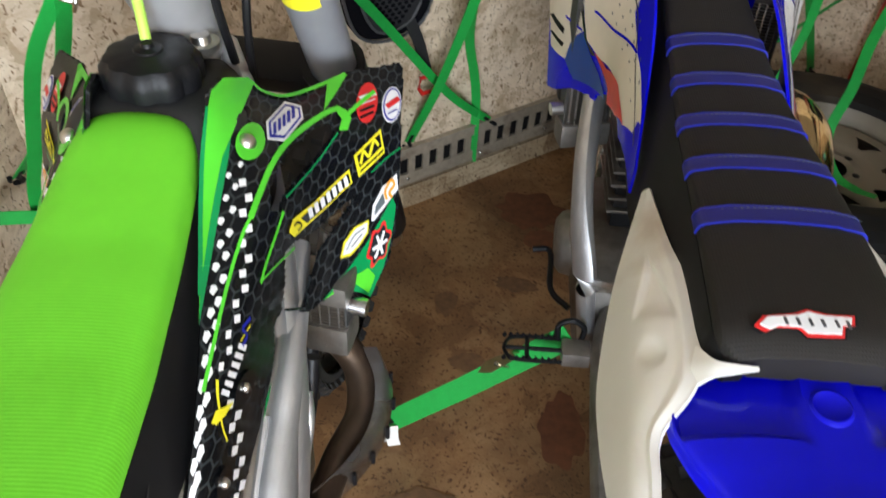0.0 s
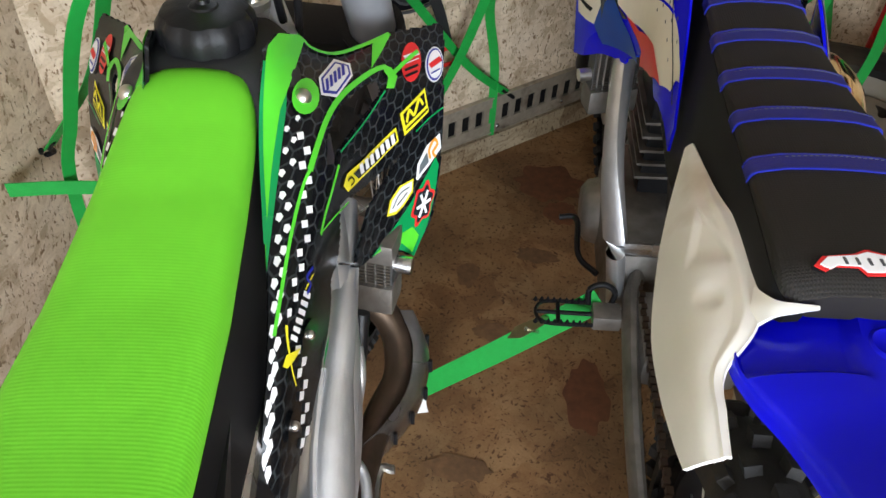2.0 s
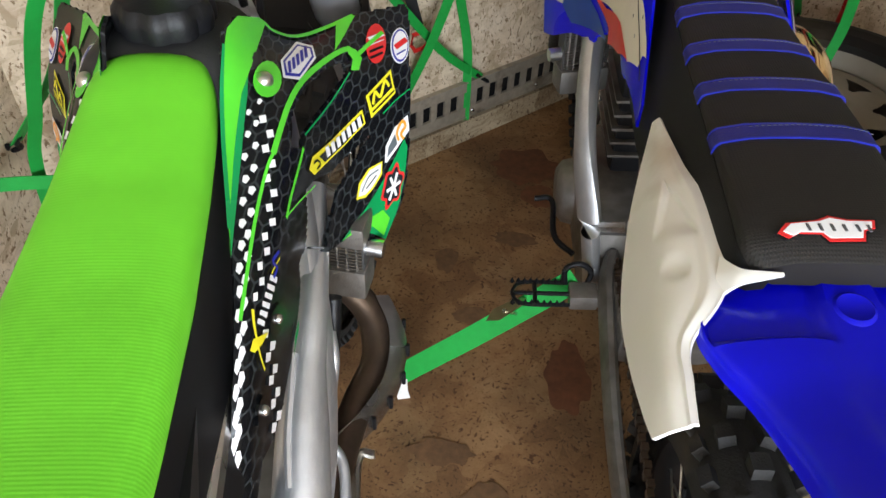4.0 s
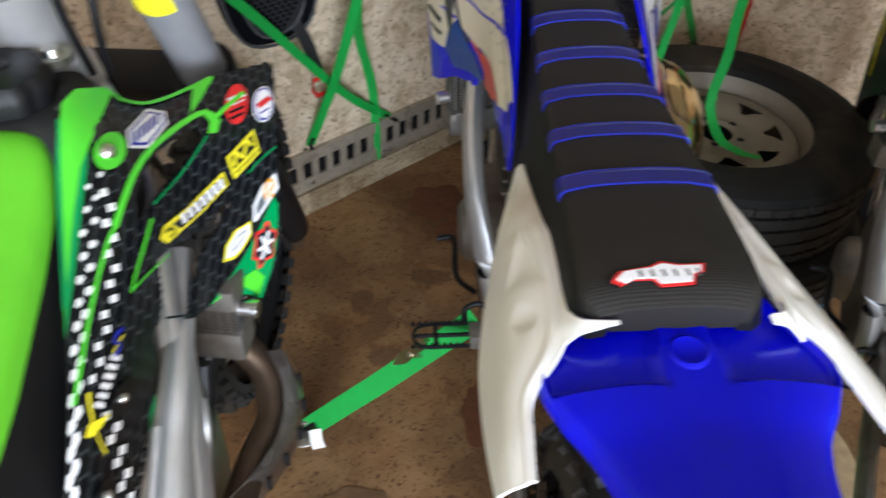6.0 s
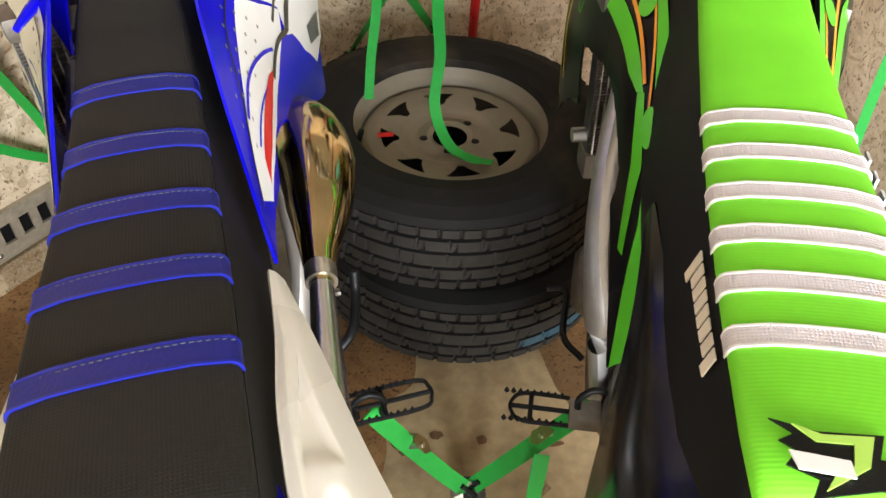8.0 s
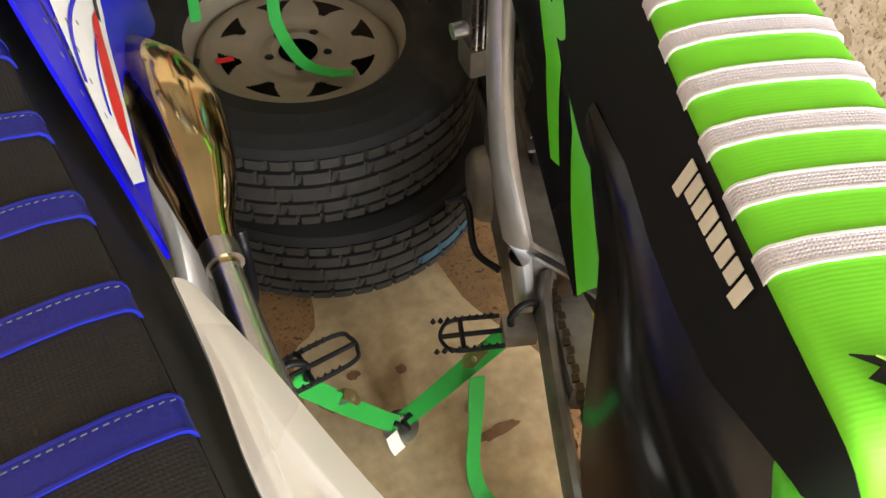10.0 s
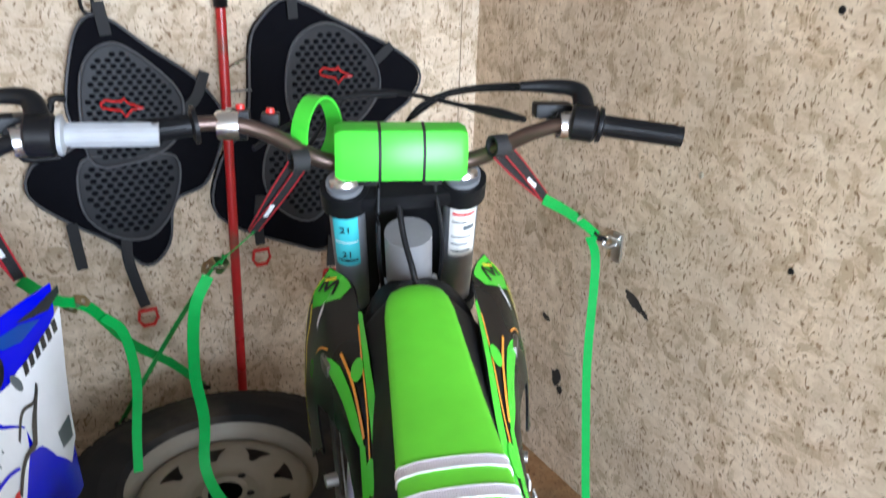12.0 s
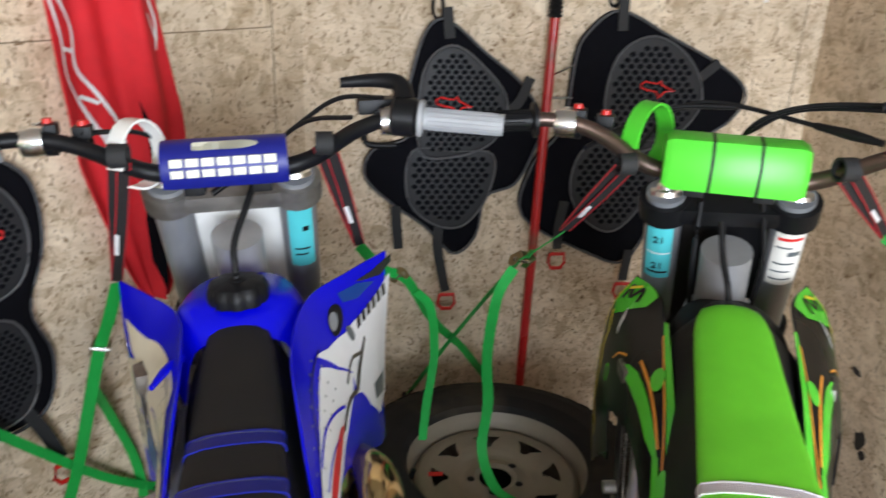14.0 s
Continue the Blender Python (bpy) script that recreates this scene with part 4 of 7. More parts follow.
def knobby(parent, radius, width, rim_r, n_knobs, name="tyre"):
    """An off-road tyre: carcass with rows of square knobs, about the x axis."""
    r0 = radius - 0.016
    prof = []
    for k in range(13):
        a = math.pi * (k / 12 - 0.5) * 1.25
        prof.append((rim_r + (r0 - rim_r) * max(0.0, math.cos(a * 0.78)) ** 0.7, width / 2 * math.sin(a * 0.8) / math.sin(math.pi * 0.5)))
    bm, kb = lathe(prof, 48, "X"), bmesh.new()
    for i in range(n_knobs):
        a = 2 * math.pi * i / n_knobs
        for k, (off, tilt, w) in enumerate(((-0.42, -0.75, 0.016), (-0.2, -0.25, 0.02), (0.2, 0.25, 0.02), (0.42, 0.75, 0.016), (0.0, 0.0, 0.022))):
            if (k in (1, 2)) == bool(i % 2) and k != 0 and k != 3:
                continue
            rr = r0 - abs(off) ** 2 * 0.13
            m = Matrix.Rotation(a, 4, "X") @ Matrix.Translation((off * width, 0, rr + 0.004)) @ Matrix.Rotation(tilt, 4, "Y")
            bmesh.ops.create_cube(kb, size=1, matrix=m @ Matrix.Diagonal((w, 0.024, 0.024, 1)))
    tyre = part(name, bm, KNOB_RUBBER, parent)
    tagged(part("tread", kb, KNOB_RUBBER, tyre, smooth=False), kind="stuff")
    return tyre


def bike_wheel(name, bike, y, z, radius, width, rim_r, n_knobs):
    w = new(name)
    w.parent, w.matrix_basis = bike, pose(0, y, z)
    knobby(w, radius, width, rim_r, n_knobs)
    part("rim", lathe([(rim_r + 0.004, -0.028), (rim_r - 0.006, -0.026), (rim_r - 0.014, -0.014), (rim_r - 0.016, 0), (rim_r - 0.014, 0.014), (rim_r - 0.006, 0.026), (rim_r + 0.004, 0.028)], 48, "X"), BLACK, w)
    part("hub", lathe([(0.0, -0.06), (0.028, -0.06), (0.03, -0.035), (0.045, -0.03), (0.02, -0.02), (0.02, 0.02), (0.045, 0.03), (0.03, 0.035), (0.028, 0.06), (0.0, 0.06)], 20, "X"), CAST, w)
    sp = bmesh.new()
    for i in range(36):
        a, side = 2 * math.pi * i / 36, 1 if i % 2 else -1
        b = a + (0.5 if i % 4 < 2 else -0.5)
        tube([(0.03 * side, 0.04 * math.cos(b), 0.04 * math.sin(b)), (0.006 * side, (rim_r - 0.015) * math.cos(a), (rim_r - 0.015) * math.sin(a))], 0.0018, 5, False, sp)
    tagged(part("spoke_set", sp, STEEL, w), kind="stuff")
    part("brake_disc", lathe([(0.07, -0.055), (0.12, -0.055), (0.12, -0.052), (0.07, -0.052)], 32, "X", closed=True), STEEL, w)
    return w


# seat: half width and height along its length
def seat_line(style):
    if style == "green":
        ys = [0.06, 0.07, 0.085, 0.12, 0.23, 0.35, 0.47, 0.60, 0.72, 0.80, 0.835, 0.855, 0.865]
        ws = [0.052, 0.060, 0.066, 0.070, 0.072, 0.071, 0.068, 0.063, 0.059, 0.056, 0.051, 0.044, 0.034]
        zs = [0.965, 0.985, 0.998, 1.003, 1.003, 1.004, 1.008, 1.020, 1.037, 1.050, 1.055, 1.056, 1.053]
    elif style == "old":
        ys = [0.06, 0.07, 0.085, 0.12, 0.23, 0.35, 0.47, 0.60, 0.72, 0.80, 0.845, 0.870, 0.888, 0.895]
        ws = [0.062, 0.068, 0.075, 0.079, 0.080, 0.078, 0.0755, 0.0720, 0.0685, 0.0655, 0.0620, 0.0560, 0.0460, 0.0340]
        zs = [0.935, 0.955, 0.968, 0.975, 0.975, 0.966, 0.960, 0.960, 0.968, 0.980, 0.989, 0.992, 0.988, 0.980]
    else:
        ys = [0.066, 0.070, 0.078, 0.090, 0.12, 0.23, 0.32, 0.415, 0.51, 0.62, 0.72, 0.80, 0.845, 0.86]
        ws = [0.068, 0.074, 0.079, 0.082, 0.082, 0.079, 0.076, 0.0715, 0.067, 0.063, 0.060, 0.054, 0.046, 0.036]
        zs = [0.954, 0.959, 0.964, 0.968, 0.970, 0.966, 0.960, 0.952, 0.950, 0.956, 0.972, 0.992, 1.003, 1.005]
    return ys, ws, zs


def seat_mid(y, style):
    """How far the seat lies off the bike's middle."""
    return {"old": interp(y, [0.3, 0.46, 0.6], [-0.020, -0.016, -0.012]), "blue": interp(y, [0.1, 0.3, 0.6], [-0.008, -0.0045, -0.001]), "green": -0.005}[style]


def seat_ring(y, style, lift=0.0):
    """Points across the seat's top, from its left edge to its right one."""
    ys, ws, zs = seat_line(style)
    w, z, c = interp(y, ys, ws), interp(y, ys, zs), seat_mid(y, style)
    k = 1.0 if style == "old" else 0.5
    half = [(1.0, -0.034 * k), (0.995, -0.023 * k), (0.97, -0.013 * k), (0.92, -0.006 * k), (0.82, -0.001), (0.6, 0.003), (0.3, 0.0045)]
    pts = [(-a, h) for a, h in half] + [(0, 0.005)] + half[::-1]
    return [Vector((c + a * (w + lift), y, z + h + lift)) for a, h in pts]


def bike_seat(bike, style, top, stripes, stripe_mat, piping):
    seat = new("seat")
    seat.parent = bike
    yl, wl_, zl = seat_line(style)
    ys = [yl[0] + (yl[-1] - yl[0]) * i / 72 for i in range(73)]
    rings = [seat_ring(y, style) for y in ys]
    base = [[*r, *[Vector((0.8 * p.x, p.y, p.z - 0.006 - 0.024 * min(1.0, (p.y - yl[0]) / 0.05))) for p in (r[-1], r[0])]] for r in rings]
    part("seat_cover", loft(base), top, seat)
    low = 0.030 if style == "old" else 0.014
    flares = {"green": [0.01, 0.03, 0.038, 0.052, 0.06], "old": [0.01, 0.03, 0.030, 0.016, 0.006], "blue": [0.01, 0.03, 0.035, 0.035, 0.035]}[style]
    for side in (-1, 1):
        rows = []
        for y in ys:
            w, z, c = interp(y, yl, wl_), interp(y, yl, zl), seat_mid(y, style)
            drop = interp(y, [0.07, 0.2, 0.45, 0.7, 0.86], [0.035, 0.09, 0.14, 0.13, 0.05])
            flare = interp(y, [0.07, 0.3, 0.6, 0.72, 0.86], flares)
            rows.append([Vector((c + side * (w + 0.0005), y, z - low)), Vector((c + side * (w + 0.35 * flare), y, z - low - 0.35 * drop)), Vector((c + side * (w + flare), y, z - 0.024 - drop)), Vector((c + side * (w + flare - 0.012), y, z - 0.024 - drop)), Vector((c + side * (w - 0.012), y, z - low - 0.006))])
        part("side_cover", loft(rows), SEAT_SIDE, seat)
    for y0, wide in stripes:
        def band(a, b, lift, m, nm):
            part(nm, loft([[*seat_ring(y, style, lift), *[p - Vector((0, 0, 0.004)) for p in seat_ring(y, style, lift - 0.004)[::-1]]] for y in (a, (a + b) / 2, b)]), m, seat)
        band(y0, y0 + wide, 0.0014, stripe_mat, "rib")
        band(y0 - 0.0012, y0 + 0.001, 0.0019, piping, "rib_piping")
        band(y0 + wide - 0.001, y0 + wide + 0.0012, 0.0019, piping, "rib_piping")
    return seat


def mirror(p, s):
    return [[(s * x, y, z) for x, y, z in row] for row in p]


def footpeg(bike, side, y, z, base=0.15, tip=0.265):
    peg = new("footpeg")
    peg.parent = bike
    s = side
    bm = bmesh.new()
    w = 0.026
    loop = [(s * base, y - w, z), (s * (tip - 0.02), y - w, z), (s * tip, y - 0.010, z), (s * tip, y + 0.010, z), (s * (tip - 0.02), y + w, z), (s * base, y + w, z)]
    tube(loop, 0.0045, 8, True, bm, flat=0.7)
    tube([(s * base, y, z), (s * tip, y, z)], 0.004, 8, False, bm)
    tube([(s * (base + 0.06), y - w, z), (s * (base + 0.06), y + w, z)], 0.004, 8, False, bm)
    part("cleat", bm, BLACK, peg)
    tb = bmesh.new()
    for i in range(9):
        for k in (-1, 1):
            c = Vector((s * (base + 0.012 + i * 0.011), y + k * w, z + 0.006))
            bmesh.ops.create_cone(tb, segments=4, radius1=0.005, radius2=0.001, depth=0.010, cap_ends=True, matrix=Matrix.Translation(c))
    tagged(part("serrated_edge", tb, BLACK, peg), kind="stuff")
    part("mount", box(min(s * 0.10, s * base), max(s * 0.10, s * base), y - 0.02, y + 0.02, z - 0.02, z + 0.012, 0.005), CAST, peg)
    return peg


def bike_common(name, m, label, fork_mat, bar_mat, hubs=None, tips=(0.25, 0.27)):
    bike = thing(name, m, label, "motorcycle", "motocross bikes tied down side by side")
    bike_wheel("rear_wheel", bike, 0.0, 0.335, 0.335, 0.115, 0.245, 40)
    bike_wheel("front_wheel", bike, 1.42, 0.340, 0.340, 0.085, 0.275, 46)
    # swingarm
    for s in (-1, 1):
        part("swingarm", tube([(s * 0.085, -0.03, 0.335), (s * 0.095, 0.25, 0.37), (s * 0.085, 0.52, 0.41), (s * 0.07, 0.60, 0.42)], [0.022, 0.027, 0.032, 0.03], 10, flat=0.5), CAST, bike)
        part("axle_block", box(s * 0.10 - 0.014, s * 0.10 + 0.014, -0.05, 0.05, 0.31, 0.36, 0.006), ALU, bike)
    part("swingarm_bridge", box(-0.08, 0.08, 0.40, 0.56, 0.37, 0.44, 0.02), CAST, bike)
    # engine
    eng = new("engine")
    eng.parent = bike
    part("crankcase", box(-0.12, 0.12, 0.60, 0.95, 0.27, 0.48, 0.045), CAST, eng)
    part("clutch_cover", lathe([(0, 0.165), (0.055, 0.163), (0.075, 0.15), (0.085, 0.10)], 28, "X", (0, 0.70, 0.37)), CAST, eng)
    part("ignition_cover", lathe([(0, -0.155), (0.05, -0.152), (0.065, -0.14), (0.075, -0.10)], 28, "X", (0, 0.86, 0.36)), CAST, eng)
    part("cylinder", box(-0.065, 0.065, 0.78, 0.94, 0.46, 0.72, 0.015), BLACK, eng)
    for z in (0.52, 0.55, 0.58, 0.61, 0.64):
        part("cooling_fin", box(-0.075, 0.075, 0.77, 0.95, z, z + 0.006, 0.002), CAST, eng)
    # frame
    for s in (-1, 1):
        part("frame_spar", tube([(s * 0.035, 1.06, 0.97), (s * 0.085, 0.96, 0.88), (s * 0.125, 0.80, 0.74), (s * 0.135, 0.68, 0.62), (s * 0.115, 0.61, 0.48), (s * 0.10, 0.60, 0.36)], [0.034, 0.04, 0.038, 0.036, 0.034, 0.032], 12, flat=0.5), FRAME_ALLOY, bike)
        part("frame_cradle", tube([(s * 0.05, 1.03, 0.80), (s * 0.06, 1.02, 0.50), (s * 0.08, 0.95, 0.27), (s * 0.09, 0.75, 0.24), (s * 0.10, 0.60, 0.33)], 0.016, 10), ALU, bike)
        part("subframe_tube", tube([(s * 0.07, 0.62, 0.84), (s * 0.075, 0.35, 0.86), (s * 0.06, 0.08, 0.90)], 0.011, 8), ALU, bike)
        part("subframe_stay", tube([(s * 0.10, 0.60, 0.50), (s * 0.08, 0.40, 0.68), (s * 0.07, 0.15, 0.87)], 0.011, 8), ALU, bike)
    part("skid_plate", box(-0.10, 0.10, 0.66, 0.98, 0.215, 0.235, 0.008), BLACK, bike)
    part("steering_head", tube([(0, 1.085, 0.86), (0, 1.0, 1.10)], 0.043, 20, False), SILVER, bike)
    ab = bmesh.new()
    loft([[(-w, y, z0), (w, y, z0), (w, y, z1), (-w, y, z1)] for y, w, z0, z1 in ((0.16, 0.045, 0.80, 0.90), (0.28, 0.065, 0.66, 0.91), (0.45, 0.075, 0.60, 0.90), (0.60, 0.06, 0.66, 0.90))], bm=ab)
    part("airbox", ab, BLACK, bike)
    part("shock_absorber", tube([(0.0, 0.56, 0.78), (0.0, 0.50, 0.46)], 0.03, 14, False), YELLOW if hubs else WHITE, bike)
    # chain and sprocket on the left
    part("sprocket", lathe([(0.035, -0.070), (0.105, -0.070), (0.105, -0.064), (0.035, -0.064)], 48, "X", (0, 0, 0.335), closed=True), STEEL, bike)
    ch = bmesh.new()
    for za, zb in ((0.44, 0.435), (0.23, 0.375)):
        for i in range(44):
            f = i / 43
            m2 = Matrix.Translation((-0.067 - 0.003 * (i % 2), 0.62 * f, za + (zb - za) * f)) @ Matrix.Diagonal((0.010, 0.011, 0.013, 1))
            bmesh.ops.create_cube(ch, size=1, matrix=m2)
    tagged(part("chain", ch, HEADER, bike, smooth=False), kind="stuff")
    for s in (-1, 1):
        footpeg(bike, s, 0.53, 0.40, tip=tips[s > 0])
    part("shift_lever", tube([(-0.13, 0.66, 0.37), (-0.165, 0.70, 0.38), (-0.165, 0.80, 0.385), (-0.20, 0.805, 0.385)], 0.006, 8), BLACK, bike)
    part("brake_pedal", tube([(0.12, 0.58, 0.36), (0.16, 0.62, 0.35), (0.165, 0.78, 0.375), (0.19, 0.79, 0.38)], 0.007, 8), STEEL, bike)
    # fork
    slope = Vector((0, -0.505, 1.0)).normalized()
    axle = Vector((0, 1.42, 0.34))
    for s in (-1, 1):
        foot = axle + Vector((s * 0.105, 0.04, 0))
        top = foot + slope * 0.955
        leg = new("fork_leg")
        leg.parent = bike
        part("upper_tube", tube([foot + slope * 0.36, foot + slope * 0.52, top - slope * 0.02, top], [0.0275, 0.031, 0.033, 0.033], 24, False), fork_mat, leg)
        part("lower_tube", tube([foot - slope * 0.03, foot + slope * 0.37], 0.024, 18, False), STEEL, leg)
        part("fork_guard", tube([foot + Vector((s * 0.006, 0.012, 0)) + slope * 0.02, foot + Vector((s * 0.006, 0.014, 0)) + slope * 0.36], 0.036, 14, False, flat=0.8), BLACK, leg)
        part("fork_cap", lathe([(0, 0.012), (0.016, 0.012), (0.018, 0.006), (0.027, 0.004), (0.0285, -0.004)], 20, at=top), ALU, leg)
    for k, nm in ((0.60, "lower_clamp"), (0.925, "upper_clamp")):
        c = axle + Vector((0, 0.04, 0)) + slope * k
        bm = box(-0.115, 0.115, -0.036, 0.03, -0.018, 0.018, 0.012)
        for s in (-1, 1):
            lathe([(0.033, -0.02), (0.044, -0.02), (0.044, 0.02), (0.033, 0.02)], 20, at=(s * 0.105, 0, 0), closed=True, bm=bm)
        for v in bm.verts:
            v.co = c + Matrix.Rotation(radians(26.8), 3, "X") @ v.co
        part(nm, bm, BLACK if nm == "lower_clamp" or hubs else CAST, bike)
    return bike


def handlebar(bike, bar_mat, grip_mat, pad_mat, y=0.975, z=1.215, grip_z=0.088, pad="block"):
    """Bar with its bends, clamps, grips, levers and cables."""
    bar = new("handlebar")
    bar.parent = bike
    bend = [(-0.40, y - 0.11, z + grip_z - 0.012), (-0.27, y - 0.075, z + grip_z), (-0.20, y - 0.045, z + grip_z - 0.02), (-0.13, y, z + 0.015), (-0.07, y + 0.004, z), (0, y + 0.004, z)]
    line = bend + [(-a, b, c) for a, b, c in bend[-2::-1]]
    part("tube", tube(line, [0.0115, 0.0115, 0.0125, 0.014, 0.0145, 0.0145, 0.0145, 0.014, 0.0125, 0.0115, 0.0115], 16), bar_mat, bar)
    for s in (-1, 1):
        part("bar_clamp", box(s * 0.05 - 0.016, s * 0.05 + 0.016, y - 0.024, y + 0.03, z - 0.03, z + 0.022, 0.007), BLACK, bar)
        end, root = Vector((s * 0.405, y - 0.112, z + grip_z - 0.0125)), Vector((s * 0.285, y - 0.079, z + grip_z - 0.001))
        d = (end - root).normalized()
        gr = tube([root, root + d * 0.003, root + d * 0.006, root + d * 0.009, root + d * 0.06, end - d * 0.004, end], [0.028, 0.0285, 0.028, 0.0165, 0.0158, 0.0165, 0.0172], 20, False)
        gp = part("grip", gr, grip_mat, bar)
        rg = bmesh.new()
        for i in range(16):
            a = 2 * math.pi * i / 16
            o = Vector((0, -math.sin(a) * 0.0162, math.cos(a) * 0.0162))
            tube([root + d * 0.012 + o, end - d * 0.008 + o], 0.0014, 4, False, rg)
        tagged(part("grip_ribbing", rg, grip_mat, gp), kind="stuff")
        pr = Vector((s * 0.245, y - 0.063, z + grip_z - 0.006))
        part("lever_perch", lathe([(0.0125, -0.015), (0.021, -0.015), (0.023, 0), (0.021, 0.015), (0.0125, 0.015)], 16, "X", pr), ALU, bar)
        part("perch_body", box(pr.x - 0.022, pr.x + 0.022, pr.y + 0.012, pr.y + 0.05, pr.z - 0.012, pr.z + 0.014, 0.006), ALU if s < 0 else BLACK, bar)
        part("lever", tube([pr + Vector((0, 0.045, 0)), pr + Vector((s * 0.05, 0.062, -0.012)), pr + Vector((s * 0.12, 0.03, -0.022)), pr + Vector((s * 0.155, 0.012, -0.024))], [0.008, 0.007, 0.006, 0.007], 10, flat=0.6), STEEL, bar)
        part("lever_bolt", lathe([(0, 0.02), (0.006, 0.02), (0.007, 0.012)], 10, at=pr + Vector((0, 0.03, 0))), STEEL, bar)
        if s > 0:
            th = root - d * 0.018
            part("throttle_housing", tube([th - d * 0.022, th - d * 0.018, th + d * 0.012, th + d * 0.016], [0.024, 0.030, 0.030, 0.026], 18, False), BLACK, bar)
            part("throttle_elbow", tube([th + Vector((0, 0.01, 0.02)), th + Vector((-0.005, 0.035, 0.045)), th + Vector((-0.04, 0.05, 0.05)), th + Vector((-0.09, 0.055, 0.048))], [0.016, 0.014, 0.011, 0.008], 12), BLACK, bar)
            part("brake_reservoir", box(pr.x - 0.045, pr.x + 0.012, pr.y + 0.02, pr.y + 0.055, pr.z + 0.006, pr.z + 0.03, 0.006), BLACK, bar)
        else:
            for k, cx in ((0.06, 0), (0.10, 0)):
                b0 = Vector((s * (0.29 - k), y - 0.04 + (0.02 if k > 0.07 else 0), z + grip_z - 0.012 - k * 0.25 + 0.012))
                part("switch_clamp", lathe([(0.012, -0.008), (0.019, -0.008), (0.019, 0.008), (0.012, 0.008)], 14, "X", b0), BLACK, bar)
                part("switch_box", box(b0.x - 0.013, b0.x + 0.013, b0.y - 0.016, b0.y + 0.012, b0.z + 0.012, b0.z + 0.03, 0.004), BLACK, bar)
                part("red_button", lathe([(0, 0.038), (0.006, 0.037), (0.007, 0.03)], 12, at=(b0.x, b0.y, b0.z)), RED, bar)
    return bar


def cable(bike, pts, r=0.0035, m=None):
    return part("cable", tube(pts, r, 8), m or BLACK, bike)


def fuel_cap(bike, at, r, m, hose=None, hose_mat=None):
    cap = new("fuel_cap")
    cap.parent, cap.matrix_basis = bike, Matrix.Translation(at)
    n = 48
    prof = [(0.0, 0.034), (0.55, 0.034), (0.86, 0.030), (0.97, 0.022), (1.0, 0.012), (0.98, 0.0)]
    bm = bmesh.new()
    rows = []
    for f, h in prof:
        row = []
        for i in range(n):
            a = 2 * math.pi * i / n
            lobe = 1 - 0.09 * (0.5 + 0.5 * math.cos(10 * a)) ** 3 * (f > 0.6)
            row.append(bm.verts.new((r * f * lobe * math.cos(a), r * f * lobe * math.sin(a), h)))
        rows.append(row)
    for a, b in zip(rows, rows[1:]):
        for i in range(n):
            bm.faces.new((a[i], a[(i + 1) % n], b[(i + 1) % n], b[i]))
    bmesh.ops.remove_doubles(bm, verts=bm.verts, dist=1e-5)
    part("cap", bm, BLACK, cap)
    part("nipple", lathe([(0.0, 0.042), (0.006, 0.042), (0.007, 0.038), (0.014, 0.036), (0.016, 0.033)], 16), BLACK, cap)
    if hose:
        part("vent_hose", tube(hose, 0.0055, 10), hose_mat, cap)
    return cap


def radiator(bike, s, y=0.93, z0=0.60, z1=0.90, x0=0.075, x1=0.185, turn=14):
    rad = new("radiator")
    rad.parent = bike
    rad.matrix_basis = pose(0, y, 0, 0, 0, -s * turn)
    xa, xb = sorted((s * x0, s * x1))
    part("core", box(xa + 0.004, xb - 0.004, -0.016, 0.016, z0 + 0.045, z1 - 0.03), mat("radiator_core", (0.10, 0.10, 0.10), 0.5, 0.7, var=0.3, scale=200), rad)
    fins = bmesh.new()
    z = z0 + 0.05
    while z < z1 - 0.035:
        box(xa + 0.006, xb - 0.006, -0.020, 0.020, z, z + 0.0018, bm=fins)
        z += 0.0055
    tagged(part("radiator_grille", fins, mat("radiator_fin", (0.10, 0.085, 0.068), 0.5, 0.5, var=0.3), rad, smooth=False), kind="stuff")
    for i in range(7):
        x = xa + 0.012 + i * (xb - xa - 0.024) / 6
        part("cooling_tube", box(x - 0.0012, x + 0.0012, -0.022, 0.022, z0 + 0.045, z1 - 0.03), ALU, rad, smooth=False)
    part("lower_tank", box(xa, xb, -0.026, 0.026, z0, z0 + 0.05, 0.01), CAST, rad)
    part("upper_tank", box(xa, xb, -0.026, 0.026, z1 - 0.035, z1, 0.01), CAST, rad)
    part("spigot", tube([(s * (x1 - 0.01), -0.0, z0 + 0.075), (s * (x1 + 0.018), 0.0, z0 + 0.075)], 0.012, 12, False), ALU, rad)
    return rad


